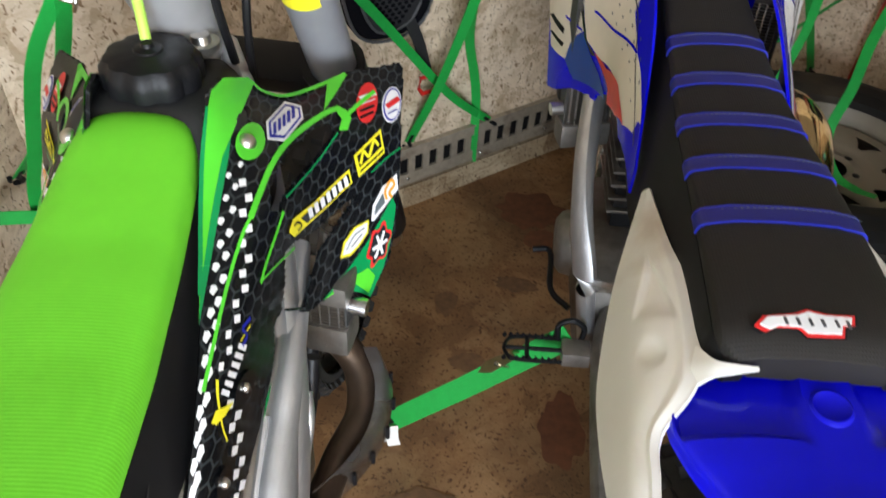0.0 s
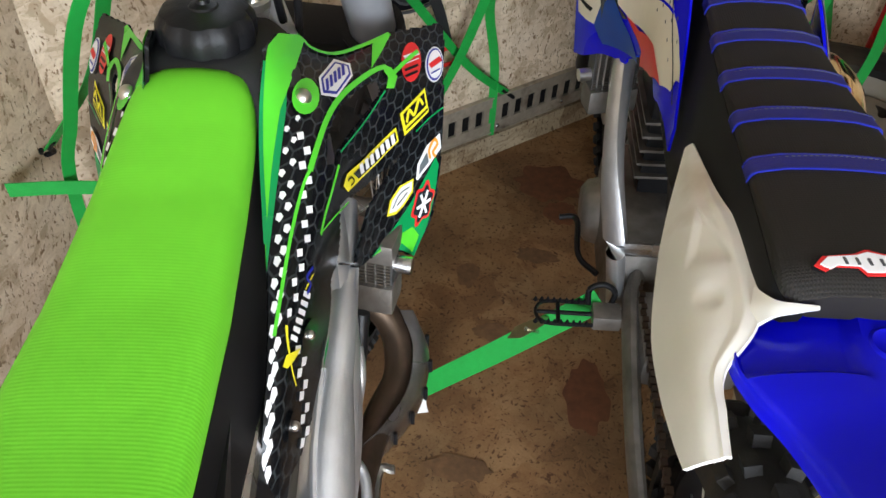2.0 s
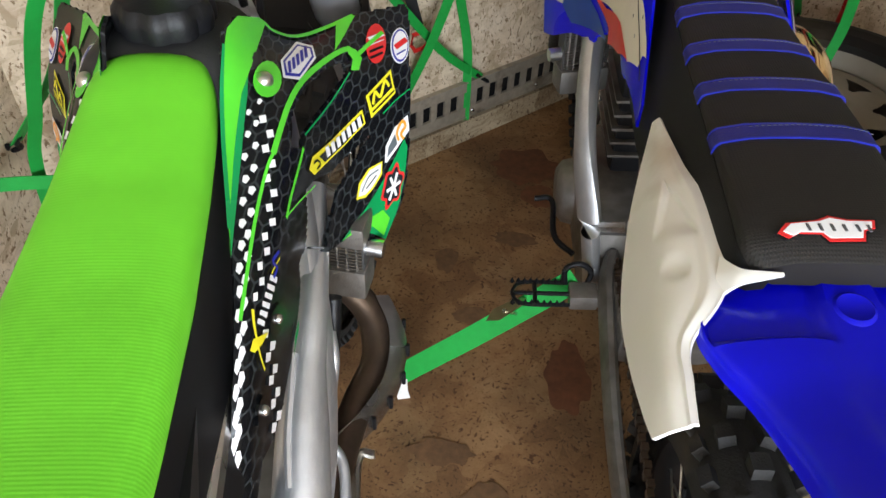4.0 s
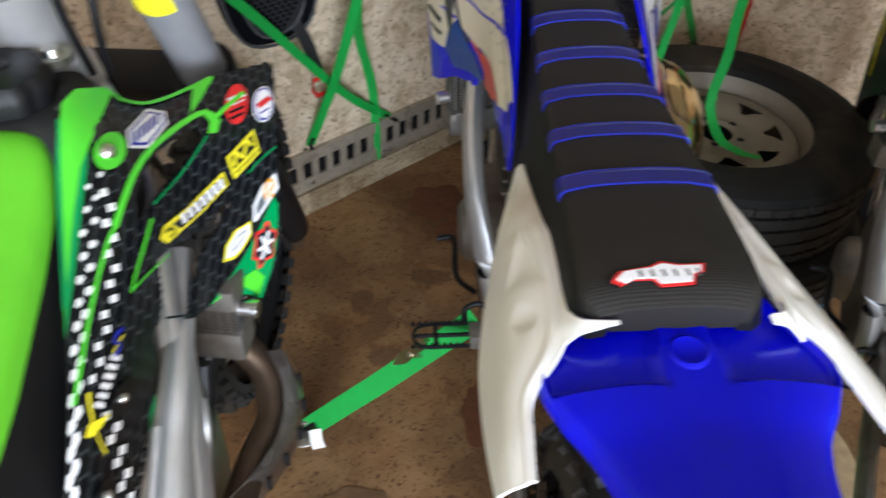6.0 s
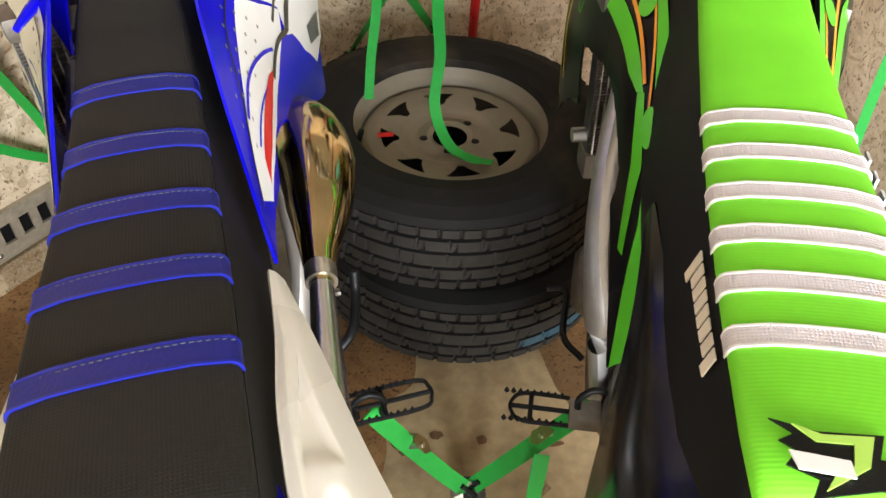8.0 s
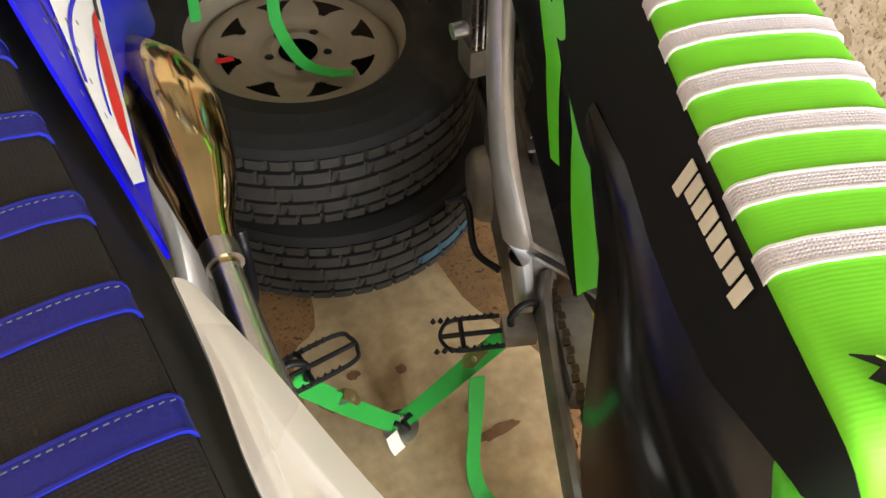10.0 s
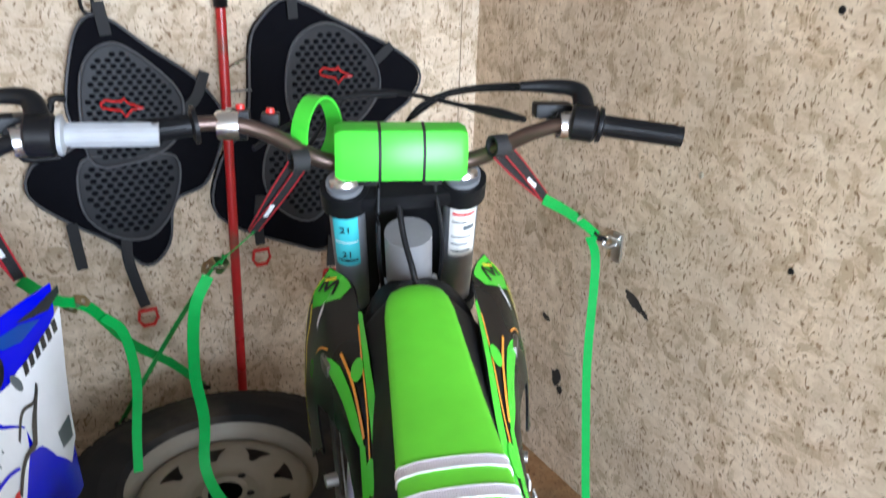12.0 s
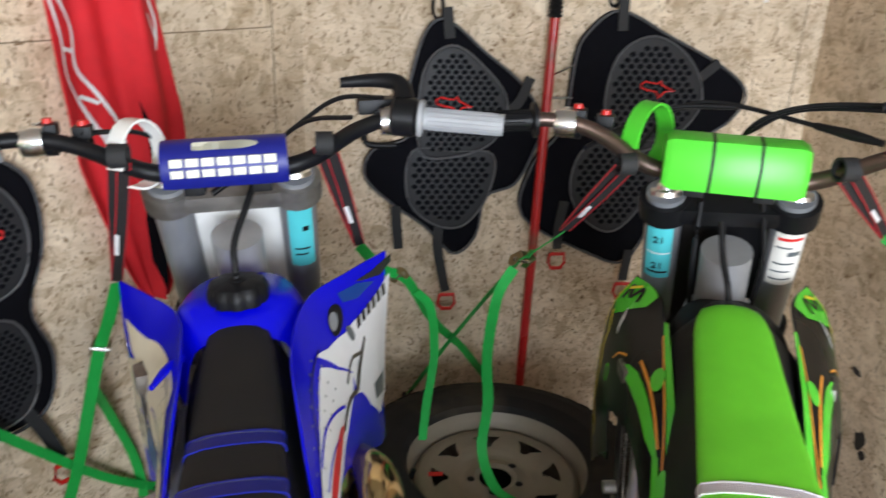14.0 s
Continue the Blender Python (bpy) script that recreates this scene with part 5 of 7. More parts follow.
def rear_fender(bike, m, rise=0.06, wide=0.10, side_mat=None, bosses=True):
    g = [[(-w, y, z - d), (-w * 0.93, y, z - 0.3 * d), (-w * 0.45, y, z + 0.004), (0, y, z), (w * 0.45, y, z + 0.004), (w * 0.93, y, z - 0.3 * d), (w, y, z - d)]
         for y, w, z, d in ((0.16, wide * 0.70, 0.925, 0.02), (0.09, wide * 0.86, 0.932, 0.022), (0.03, wide * 1.10, 0.932, 0.024), (-0.01, wide * 1.0, 0.931, 0.028), (-0.05, wide * 0.80, 0.931, 0.030), (-0.11, wide * 0.66, 0.930 + rise * 0.2, 0.032), (-0.20, wide * 0.58, 0.935 + rise * 0.5, 0.03), (-0.32, wide * 0.50, 0.94 + rise, 0.02))]
    P = surface(g)

    def S(u, v):
        # two shallow moulded hollows with a rounded lip, either side of the boss
        q = P(u, v)
        for c in (0.28, 0.72):
            a = max(abs(u - 0.24) / 0.13, abs(v - c) / 0.15)
            q = q - Vector((0, 0, 0.010)) * min(1.0, max(0.0, (1 - a) / 0.22)) * bosses
        return q + Vector((0, 0, 0.004)) * max(0.0, 1 - abs(v - 0.5) / 0.10) * max(0.0, min(1.0, (u - 0.5) / 0.1))
    f = part("rear_fender", shell(S, 56, 60, 0.004), m, bike)
    if bosses:
        c = S(0.26, 0.5)
        part("round_boss", lathe([(0.0, 0.001), (0.012, 0.001), (0.015, 0.003), (0.018, 0.001), (0.021, -0.003)], 24, at=c), m, f)
    return S


def front_fender(bike, m):
    g = [[(-w, y, z - d), (-w * 0.8, y, z - 0.25 * d), (0, y, z), (w * 0.8, y, z - 0.25 * d), (w, y, z - d)]
         for y, w, z, d in ((0.98, 0.05, 0.76, 0.03), (1.15, 0.085, 0.81, 0.04), (1.35, 0.085, 0.80, 0.04), (1.55, 0.07, 0.755, 0.03), (1.70, 0.04, 0.71, 0.015))]
    part("front_fender", shell(surface(g), 24, 12, 0.004), m, bike)


def front_plate(bike, m):
    g = [[(-w, y - 0.02, z), (-w * 0.6, y + 0.02, z), (0, y + 0.035, z), (w * 0.6, y + 0.02, z), (w, y - 0.02, z)] for y, w, z in ((1.20, 0.06, 0.88), (1.15, 0.105, 0.96), (1.09, 0.115, 1.06), (1.05, 0.09, 1.15))]
    part("front_number_plate", shell(surface(g), 12, 14, 0.003), m, bike)


# net of the shroud: rows from the tail to the nose, each from its upper to its lower edge
SHROUD_OLD = [
    [(0.068, 0.513, 0.783), (0.085, 0.511, 0.786), (0.096, 0.525, 0.757), (0.106, 0.548, 0.711)],
    [(0.076, 0.549, 0.851), (0.094, 0.555, 0.841), (0.107, 0.592, 0.783), (0.121, 0.64, 0.706)],
    [(0.077, 0.6, 0.891), (0.1, 0.613, 0.873), (0.116, 0.673, 0.796), (0.139, 0.746, 0.702)],
    [(0.072, 0.661, 0.915), (0.107, 0.684, 0.89), (0.137, 0.786, 0.781), (0.186, 0.875, 0.687)],
    [(0.063, 0.729, 0.933), (0.112, 0.752, 0.912), (0.161, 0.876, 0.802), (0.234, 0.948, 0.737)],
    [(0.055, 0.798, 0.958), (0.113, 0.818, 0.943), (0.171, 0.924, 0.864), (0.251, 1.0, 0.808)],
    [(0.053, 0.853, 0.997), (0.108, 0.909, 0.963), (0.174, 0.977, 0.921), (0.254, 1.051, 0.876)],
    [(0.057, 0.883, 1.055), (0.095, 1.071, 0.96), (0.174, 1.104, 0.944), (0.26, 1.157, 0.919)],
]
SHROUD_NEW = [
    [(0.098, 0.325, 0.815), (0.114, 0.325, 0.800), (0.130, 0.330, 0.785), (0.146, 0.330, 0.765)],
    [(0.084, 0.58, 0.90), (0.114, 0.58, 0.85), (0.130, 0.58, 0.79), (0.134, 0.58, 0.74)],
    [(0.088, 0.74, 0.980), (0.130, 0.74, 0.92), (0.144, 0.74, 0.85), (0.146, 0.74, 0.77)],
    [(0.100, 0.87, 1.010), (0.155, 0.87, 0.950), (0.182, 0.86, 0.86), (0.182, 0.845, 0.76)],
    [(0.108, 0.96, 1.028), (0.170, 0.960, 0.965), (0.200, 0.94, 0.85), (0.202, 0.91, 0.72)],
    [(0.145, 1.05, 1.025), (0.188, 1.04, 0.960), (0.210, 0.995, 0.83), (0.210, 0.95, 0.68)],
]
SHROUD_BLUE = [
    [(0.104, 0.47, 0.84), (0.106, 0.465, 0.82), (0.108, 0.46, 0.80), (0.110, 0.455, 0.78)],
    [(0.085, 0.62, 0.96), (0.110, 0.61, 0.90), (0.126, 0.60, 0.85), (0.128, 0.59, 0.79)],
    [(0.080, 0.76, 1.010), (0.125, 0.75, 0.94), (0.148, 0.735, 0.86), (0.152, 0.72, 0.78)],
    [(0.095, 0.87, 1.030), (0.155, 0.865, 0.95), (0.182, 0.85, 0.85), (0.186, 0.83, 0.75)],
    [(0.150, 0.96, 1.030), (0.195, 0.95, 0.94), (0.212, 0.93, 0.83), (0.214, 0.90, 0.71)],
    [(0.210, 1.04, 1.030), (0.222, 1.02, 0.93), (0.228, 0.985, 0.81), (0.228, 0.95, 0.69)],
]


# ---- decorations shared by the bikes ----
def bar_pad(bike, m, y, z, w, r, n_grooves, shape, name="bar_pad"):
    pad = new(name)
    pad.parent = bike
    if shape == "block":
        sec = [(-0.040, -0.042), (-0.046, 0.004), (-0.032, 0.038), (0.0, 0.046), (0.030, 0.038), (0.044, 0.006), (0.040, -0.042)]
        ends = (0.86, 1.0, 1.0, 0.86)
    else:
        sec = [(r * math.cos(a), r * math.sin(a)) for a in [math.pi * (-0.25 + 1.5 * k / 14) for k in range(15)]]
        ends = (0.97, 1.0, 1.0, 0.97)
    xs = (-w, -w + 0.012, w - 0.012, w)
    part("foam_block", loft([[Vector((x, y + a * e, z + b * e)) for a, b in sec] for x, e in zip(xs, ends)]), m, pad)
    for i in range(n_grooves):
        x = -w + 2 * w * (i + 1) / (n_grooves + 1)
        part("pad_strap", loft([[Vector((x + d, y + a * 1.015, z + b * 1.015)) for a, b in sec] for d in (-0.0025, 0.0025)]), BLACK, pad)
    return pad


def plate_loop(bike, m, x, y, z, r=0.048, wide=0.016):
    """The strap of the front number plate, looped over the bar."""
    rows = []
    for k in range(25):
        a = radians(-110 + 300 * k / 24)
        rr = r * (1.0 + 0.25 * max(0, math.sin(a)))
        rows.append((x + 0.6 * r * math.cos(a), y + 0.8 * r * math.cos(a), z + rr * math.sin(a)))
    part("plate_loop", webbing(rows, wide * 2, (0.8, -0.6, 0), thick=0.004, smooth_line=False), m, bike)


def soft_loop(bike, start, end, name="soft_loop"):
    """Black and red tie-down loop from the bar down to the strap (a thing of its own)."""
    lp = thing(name, Matrix.Identity(4), "black tie-down loop with red edges slung over the handlebar", "tie-down loop", "soft loops")
    a, b = Vector(start), Vector(end)
    d = (b - a).normalized()
    side = d.cross(Vector((0, 1, 0))).normalized()
    near = d.cross(side).normalized()
    near = -near if near.y > 0 else near
    for k in (-1, 1):
        line = [a + side * 0.008 * k + near * 0.002 * k, a.lerp(b, 0.4) + side * 0.007 * k + near * 0.002 * k, a.lerp(b, 0.75) + side * 0.003 * k + near * 0.002 * k, b + near * 0.002 * k]
        part("black_web", webbing(line, 0.022, side), STRAP_BLACK, lp)
        for e in (-1, 1):
            part("red_edge", webbing([p + side * 0.0098 * e + near * 0.0010 for p in line], 0.0024, side), STRAP_RED, lp)
    part("bar_wrap", lathe([(0.015, -0.014), (0.019, -0.014), (0.019, 0.014), (0.015, 0.014)], 16, "X", a + Vector((0, 0, 0.004)), closed=True), STRAP_BLACK, lp)
    part("label_patch", webbing([a.lerp(b, 0.55) + near * 0.006, a.lerp(b, 0.72) + near * 0.006], 0.008, side, smooth_line=False), WHITE_DECAL, lp)
    return lp


def wrap_label(bike, leg_x, k0, k1, m, a0, a1, marks=(), r=0.0342, words=""):
    """A paper label round a fork tube, k0 to k1 along it."""
    slope = Vector((0, -0.505, 1.0)).normalized()
    foot = Vector((leg_x, 1.46, 0.34))
    back = Vector((0, -1, -0.505)).normalized()

    def P(a, k, rr=r):
        return foot + slope * k + rr * (back * math.cos(a) + Vector((1, 0, 0)) * math.sin(a))

    def sheet(b0, b1, q0, q1, rr, mm, nm):
        bm = bmesh.new()
        n = 10
        rows = [[bm.verts.new(P(b0 + (b1 - b0) * i / n, q, rr)) for i in range(n + 1)] for q in (q0, q1)]
        for i in range(n):
            bm.faces.new((rows[0][i], rows[0][i + 1], rows[1][i + 1], rows[1][i]))
        return part(nm, bm, mm, bike)
    sheet(a0, a1, k0, k1, r, m, "fork_label")
    for f0, f1, q0, q1, mm in marks:
        sheet(a0 + (a1 - a0) * f0, a0 + (a1 - a0) * f1, k0 + (k1 - k0) * q0, k0 + (k1 - k0) * q1, r + 0.0004, mm, "print_bar")
    if words:
        am, km = (a0 + a1) / 2, (k0 + k1) / 2
        n = (back * math.cos(am) + Vector((1, 0, 0)) * math.sin(am)).normalized()
        x = n.cross(slope) * -1
        if x.x < 0:
            x = -x
        for j, wd in enumerate(words):
            c = P(am, k0 + (k1 - k0) * (0.75 - 0.5 * j) if len(words) > 1 else km, r + 0.001)
            m4 = Matrix((x, slope, n)).transposed().to_4x4()
            writing(wd, 0.022, BLACK, Matrix.Translation(c) @ m4, bike)


def tank_shroud_top(bike, m, z=1.015, k=1.0):
    rows = [(0.825, 0.066, z - 0.035), (0.86, 0.080, z - 0.004), (0.90, 0.086, z + 0.012), (0.98, 0.070, z + 0.008), (1.06, 0.035, z - 0.02)]
    g = [[(-w - 0.015, y, h - 0.10), (-w, y, h - 0.03), (-w * 0.7, y, h), (0, y, h + 0.006), (w * 0.7, y, h), (w, y, h - 0.03), (w + 0.015, y, h - 0.10)] for y, w, h in [(a, b * k, c) for a, b, c in rows]]
    return part("fuel_tank", shell(surface(g), 24, 30, 0.004), m, bike)


HONEY = mat("honeycomb_black_vinyl", (0.006, 0.0065, 0.0075), 0.22, var=0.15, spec=0.22)


def honeycomb(m, size=0.0125):
    """Grey honeycomb lines in the vinyl, stretched along the shroud."""
    n, l = m.node_tree.nodes, m.node_tree.links
    p = n["Principled BSDF"]

    def op(kind, a, b=None, c=None):
        x = n.new("ShaderNodeMath")
        x.operation = kind
        for k, q in enumerate((a, b, c)):
            if q is None:
                continue
            if isinstance(q, (int, float)):
                x.inputs[k].default_value = q
            else:
                l.new(q, x.inputs[k])
        return x.outputs[0]

    tc, sp = n.new("ShaderNodeTexCoord"), n.new("ShaderNodeSeparateXYZ")
    l.new(tc.outputs["Object"], sp.inputs[0])
    across = op("MULTIPLY", op("SUBTRACT", op("MULTIPLY", op("ABSOLUTE", sp.outputs["X"]), 0.80), op("MULTIPLY", sp.outputs["Z"], 0.60)), 1 / size)
    along = op("MULTIPLY", op("ADD", op("MULTIPLY", sp.outputs["Y"], 0.80), op("MULTIPLY", sp.outputs["Z"], 0.45)), 0.62 / size)

    def hexagon(off):
        a = op("ABSOLUTE", op("SUBTRACT", op("FRACT", op("ADD", across, off)), 0.5))
        b = op("ABSOLUTE", op("MULTIPLY", op("SUBTRACT", op("FRACT", op("ADD", op("DIVIDE", along, 1.732), off)), 0.5), 1.732))
        return op("MAXIMUM", a, op("ADD", op("MULTIPLY", a, 0.5), op("MULTIPLY", b, 0.866)))

    line = op("GREATER_THAN", op("MINIMUM", hexagon(0.0), hexagon(0.5)), 0.435)
    mix = n.new("ShaderNodeMix")
    mix.data_type = "RGBA"
    old = p.inputs["Base Color"].links[0].from_socket
    l.new(line, mix.inputs["Factor"]), l.new(old, mix.inputs["A"])
    mix.inputs["B"].default_value = (0.030, 0.034, 0.036, 1)
    l.new(mix.outputs["Result"], p.inputs["Base Color"])


honeycomb(HONEY)


# ---- green bike with the stickered shroud ----
def green_old(m):
    bike = bike_common("motocross_bike", m, "lime green and black motocross bike with stickered shrouds", FORK, HANDLE_BAR, True)
    bike_seat(bike, "old", SEAT_GREEN, [], WHITE_RIB, WHITE_DECAL)
    handlebar(bike, HANDLE_BAR, BLACK, GREEN)
    bar_pad(bike, GREEN, 0.975, 1.245, 0.11, 0.03, 2, "block")
    rear_fender(bike, GREEN, bosses=False)
    for s in (-1, 1):
        S = surface(mirror(SHROUD_OLD if s > 0 else [[(x - 0.018 * j, y, z) for j, (x, y, z) in enumerate(row)] for row in SHROUD_OLD], s))
        out = (s, -0.3, 0.4)

        # outline, air opening and the cut behind the lower arm
        edge = [(0.005, 0.071), (0.144, 0.117), (0.265, 0.103), (0.372, 0.079), (0.511, 0.046), (0.677, 0.029), (0.833, 0.022), (0.926, 0.036), (0.958, 0.092), (0.952, 0.203), (0.927, 0.272), (0.915, 0.362), (0.918, 0.448), (0.940, 0.588), (0.961, 0.671), (0.973, 0.838), (0.982, 0.932), (0.970, 0.957), (0.858, 0.968), (0.679, 0.979), (0.584, 0.997), (0.498, 1.040), (0.491, 1.017), (0.502, 0.909), (0.505, 0.796), (0.485, 0.742), (0.467, 0.697), (0.476, 0.526), (0.441, 0.518), (0.328, 0.665), (0.255, 0.729), (0.172, 0.732), (0.112, 0.697), (0.073, 0.602), (0.005, 0.631)]
        gap = [(0.684, 0.376), (0.731, 0.365), (0.778, 0.392), (0.819, 0.446), (0.853, 0.548), (0.868, 0.633), (0.844, 0.655), (0.793, 0.577), (0.748, 0.489), (0.716, 0.436), (0.688, 0.424)]
        cut = [(0.595, 0.460), (0.619, 0.506), (0.634, 0.580), (0.700, 0.748), (0.741, 0.824), (0.667, 0.726), (0.595, 0.641), (0.535, 0.630), (0.476, 0.664), (0.473, 0.528)]
        open_ = lambda u, v: inside(u, v, edge) and not (inside(u, v, gap) or inside(u, v, cut))
        sh = part("radiator_shroud", shell(S, 210, 110, 0.004, open_, out), HONEY, bike, "black shroud with honeycomb graphics and stickers")
        D = lambda nm, o, mt, lift=0.0012, lb="": decal(nm, S, o, out, mt, sh, lift, lb)
        L = lambda nm, pts, w, mt, lift=0.0018: line_decal(nm, S, pts, w, out, mt, sh, lift)
        D("upper_band", [(0.725, 0.025), (0.869, 0.021), (0.935, 0.041), (0.958, 0.087), (0.952, 0.203), (0.941, 0.234), (0.940, 0.142), (0.925, 0.120), (0.798, 0.120), (0.654, 0.079), (0.535, 0.048), (0.451, 0.047), (0.618, 0.034)], GREEN_DECAL, 0.0014)
        D("shade_band", [(0.934, 0.119), (0.939, 0.153), (0.798, 0.152), (0.666, 0.123), (0.535, 0.082), (0.451, 0.051), (0.535, 0.048), (0.654, 0.079), (0.798, 0.120)], DKGREEN, 0.0012)
        L("band_edge", [(0.904, 0.024), (0.821, 0.019), (0.725, 0.025), (0.618, 0.034), (0.511, 0.046)], 0.004, DKGREEN, 0.002)
        L("upper_edge", [(0.950, 0.191), (0.940, 0.228), (0.925, 0.272), (0.913, 0.362), (0.916, 0.448), (0.933, 0.561), (0.956, 0.677)], 0.0055, GREEN_DECAL, 0.002)
        D("green_flash", [(0.936, 0.594), (0.956, 0.685), (0.917, 0.637), (0.886, 0.590)], GREEN_DECAL, 0.0016)
        D("round_washer", oval(0.826, 0.247, 0.038, 0.072), GREEN_DECAL, 0.003)
        c, n = S(0.826, 0.236), normal_of(S, 0.826, 0.236, out)
        bm = bmesh.new()
        bmesh.ops.create_uvsphere(bm, u_segments=16, v_segments=8, radius=0.0095, matrix=Matrix.Translation(c + n * 0.001))
        part("fastener", bm, STEEL, sh)
        D("fastener_recess", oval(0.331, 0.456, 0.033, 0.065), GLOSS_BLACK, 0.003)
        bm = bmesh.new()
        bmesh.ops.create_uvsphere(bm, u_segments=12, v_segments=8, radius=0.005, matrix=Matrix.Translation(S(0.331, 0.446) + normal_of(S, 0.331, 0.446, out) * 0.004))
        part("fastener", bm, STEEL, sh)
        D("fastener_recess", oval(0.163, 0.482, 0.031, 0.069), GLOSS_BLACK, 0.003)
        bm = bmesh.new()
        bmesh.ops.create_uvsphere(bm, u_segments=12, v_segments=8, radius=0.005, matrix=Matrix.Translation(S(0.163, 0.469) + normal_of(S, 0.163, 0.469, out) * 0.004))
        part("fastener", bm, STEEL, sh)
        L("green_line", [(0.326, 0.143), (0.394, 0.161), (0.487, 0.188), (0.571, 0.219), (0.643, 0.257), (0.678, 0.291)], 0.0032, GREEN_DECAL, 0.002)
        L("green_line", [(0.671, 0.283), (0.719, 0.313), (0.768, 0.347), (0.808, 0.392), (0.838, 0.452), (0.866, 0.539), (0.885, 0.618), (0.890, 0.666)], 0.0062, GREEN_DECAL, 0.0022)
        D("green_joint", [(0.895, 0.646), (0.887, 0.692), (0.872, 0.721), (0.848, 0.706), (0.848, 0.666), (0.869, 0.676), (0.880, 0.653)], GREEN_DECAL, 0.0024)
        L("green_line", [(0.877, 0.698), (0.898, 0.753), (0.921, 0.818)], 0.005, GREEN_DECAL, 0.0036)
        L("green_line", [(0.711, 0.433), (0.781, 0.563), (0.844, 0.663)], 0.0022, DKGREEN, 0.002)
        L("green_line", [(0.536, 0.369), (0.571, 0.375), (0.613, 0.392), (0.684, 0.427)], 0.0042, GREEN_DECAL, 0.002)
        L("green_line", [(0.539, 0.368), (0.573, 0.428), (0.607, 0.499)], 0.0018, GREEN_DECAL, 0.002)
        L("green_line", [(0.758, 0.828), (0.787, 0.891), (0.811, 0.964)], 0.002, DKGREEN, 0.002)
        D("green_sliver", [(0.333, 0.655), (0.307, 0.694), (0.260, 0.727), (0.301, 0.676)], DKGREEN, 0.002)
        D("white_blue_sticker", [(0.866, 0.316), (0.902, 0.396), (0.894, 0.479), (0.871, 0.493), (0.827, 0.409), (0.831, 0.330)], WHITE_DECAL, 0.002)
        D("sticker_border", [(0.864, 0.327), (0.896, 0.399), (0.890, 0.471), (0.872, 0.482), (0.833, 0.407), (0.835, 0.339)], BLUE_EDGE, 0.0026)
        D("sticker_field", [(0.862, 0.336), (0.892, 0.402), (0.887, 0.462), (0.873, 0.470), (0.838, 0.404), (0.840, 0.347)], WHITE_DECAL, 0.0032)
        D("sticker_bar", [(0.860, 0.347), (0.864, 0.361), (0.841, 0.367), (0.838, 0.353)], BLUE_EDGE, 0.0038)
        D("sticker_bar", [(0.868, 0.368), (0.871, 0.382), (0.849, 0.387), (0.845, 0.373)], BLUE_EDGE, 0.0038)
        D("sticker_bar", [(0.875, 0.388), (0.878, 0.403), (0.856, 0.408), (0.853, 0.394)], BLUE_EDGE, 0.0038)
        D("sticker_bar", [(0.882, 0.409), (0.885, 0.424), (0.863, 0.429), (0.860, 0.414)], BLUE_EDGE, 0.0038)
        D("sticker_bar", [(0.889, 0.430), (0.892, 0.444), (0.871, 0.450), (0.867, 0.435)], BLUE_EDGE, 0.0038)
        D("red_oval_sticker", oval(0.900, 0.789, 0.039, 0.050), RED_VINYL, 0.0022)
        L("sticker_bar", [(0.907, 0.752), (0.918, 0.824)], 0.0055, WHITE_DECAL, 0.003)
        L("sticker_bar", [(0.883, 0.757), (0.894, 0.823)], 0.003, BLACK, 0.003)
        L("sticker_bar", [(0.871, 0.760), (0.882, 0.821)], 0.003, BLACK, 0.003)
        L("sticker_bar", [(0.895, 0.753), (0.907, 0.825)], 0.0012, WHITE_DECAL, 0.003)
        D("white_round_sticker", oval(0.896, 0.908, 0.035, 0.048), WHITE_DECAL, 0.0022)
        D("sticker_ring", oval(0.896, 0.908, 0.032, 0.043), BLUE_EDGE, 0.0028)
        D("sticker_field", oval(0.896, 0.908, 0.028, 0.037), WHITE_DECAL, 0.0034)
        L("sticker_bar", [(0.891, 0.880), (0.907, 0.937)], 0.0065, RED_VINYL, 0.004)
        L("sticker_bar", [(0.877, 0.887), (0.887, 0.933)], 0.0018, BLUE_EDGE, 0.004)
        D("yellow_square_sticker", [(0.796, 0.742), (0.850, 0.863), (0.802, 0.888), (0.748, 0.771)], YELLOW, 0.002)
        D("sticker_field", [(0.795, 0.756), (0.840, 0.857), (0.814, 0.870), (0.770, 0.771)], BLACK, 0.0028)
        L("sticker_bar", [(0.778, 0.773), (0.804, 0.783), (0.795, 0.809), (0.826, 0.830), (0.816, 0.853)], 0.0042, YELLOW, 0.0036)
        L("sticker_bar", [(0.761, 0.775), (0.807, 0.879)], 0.0022, BLACK, 0.0028)
        D("long_yellow_sticker", [(0.640, 0.459), (0.666, 0.473), (0.700, 0.569), (0.767, 0.724), (0.737, 0.744), (0.692, 0.647), (0.652, 0.545), (0.628, 0.488)], YELLOW, 0.002)
        D("sticker_field", [(0.667, 0.506), (0.693, 0.576), (0.758, 0.719), (0.738, 0.733), (0.696, 0.643), (0.656, 0.538)], GRAPHITE, 0.0028)
        D("sticker_bar", [(0.685, 0.531), (0.691, 0.549), (0.671, 0.564), (0.665, 0.546)], WHITE_DECAL, 0.0036)
        D("sticker_bar", [(0.695, 0.559), (0.701, 0.576), (0.681, 0.591), (0.675, 0.574)], WHITE_DECAL, 0.0036)
        D("sticker_bar", [(0.705, 0.586), (0.711, 0.604), (0.691, 0.619), (0.685, 0.601)], WHITE_DECAL, 0.0036)
        D("sticker_bar", [(0.716, 0.613), (0.722, 0.630), (0.702, 0.646), (0.696, 0.629)], WHITE_DECAL, 0.0036)
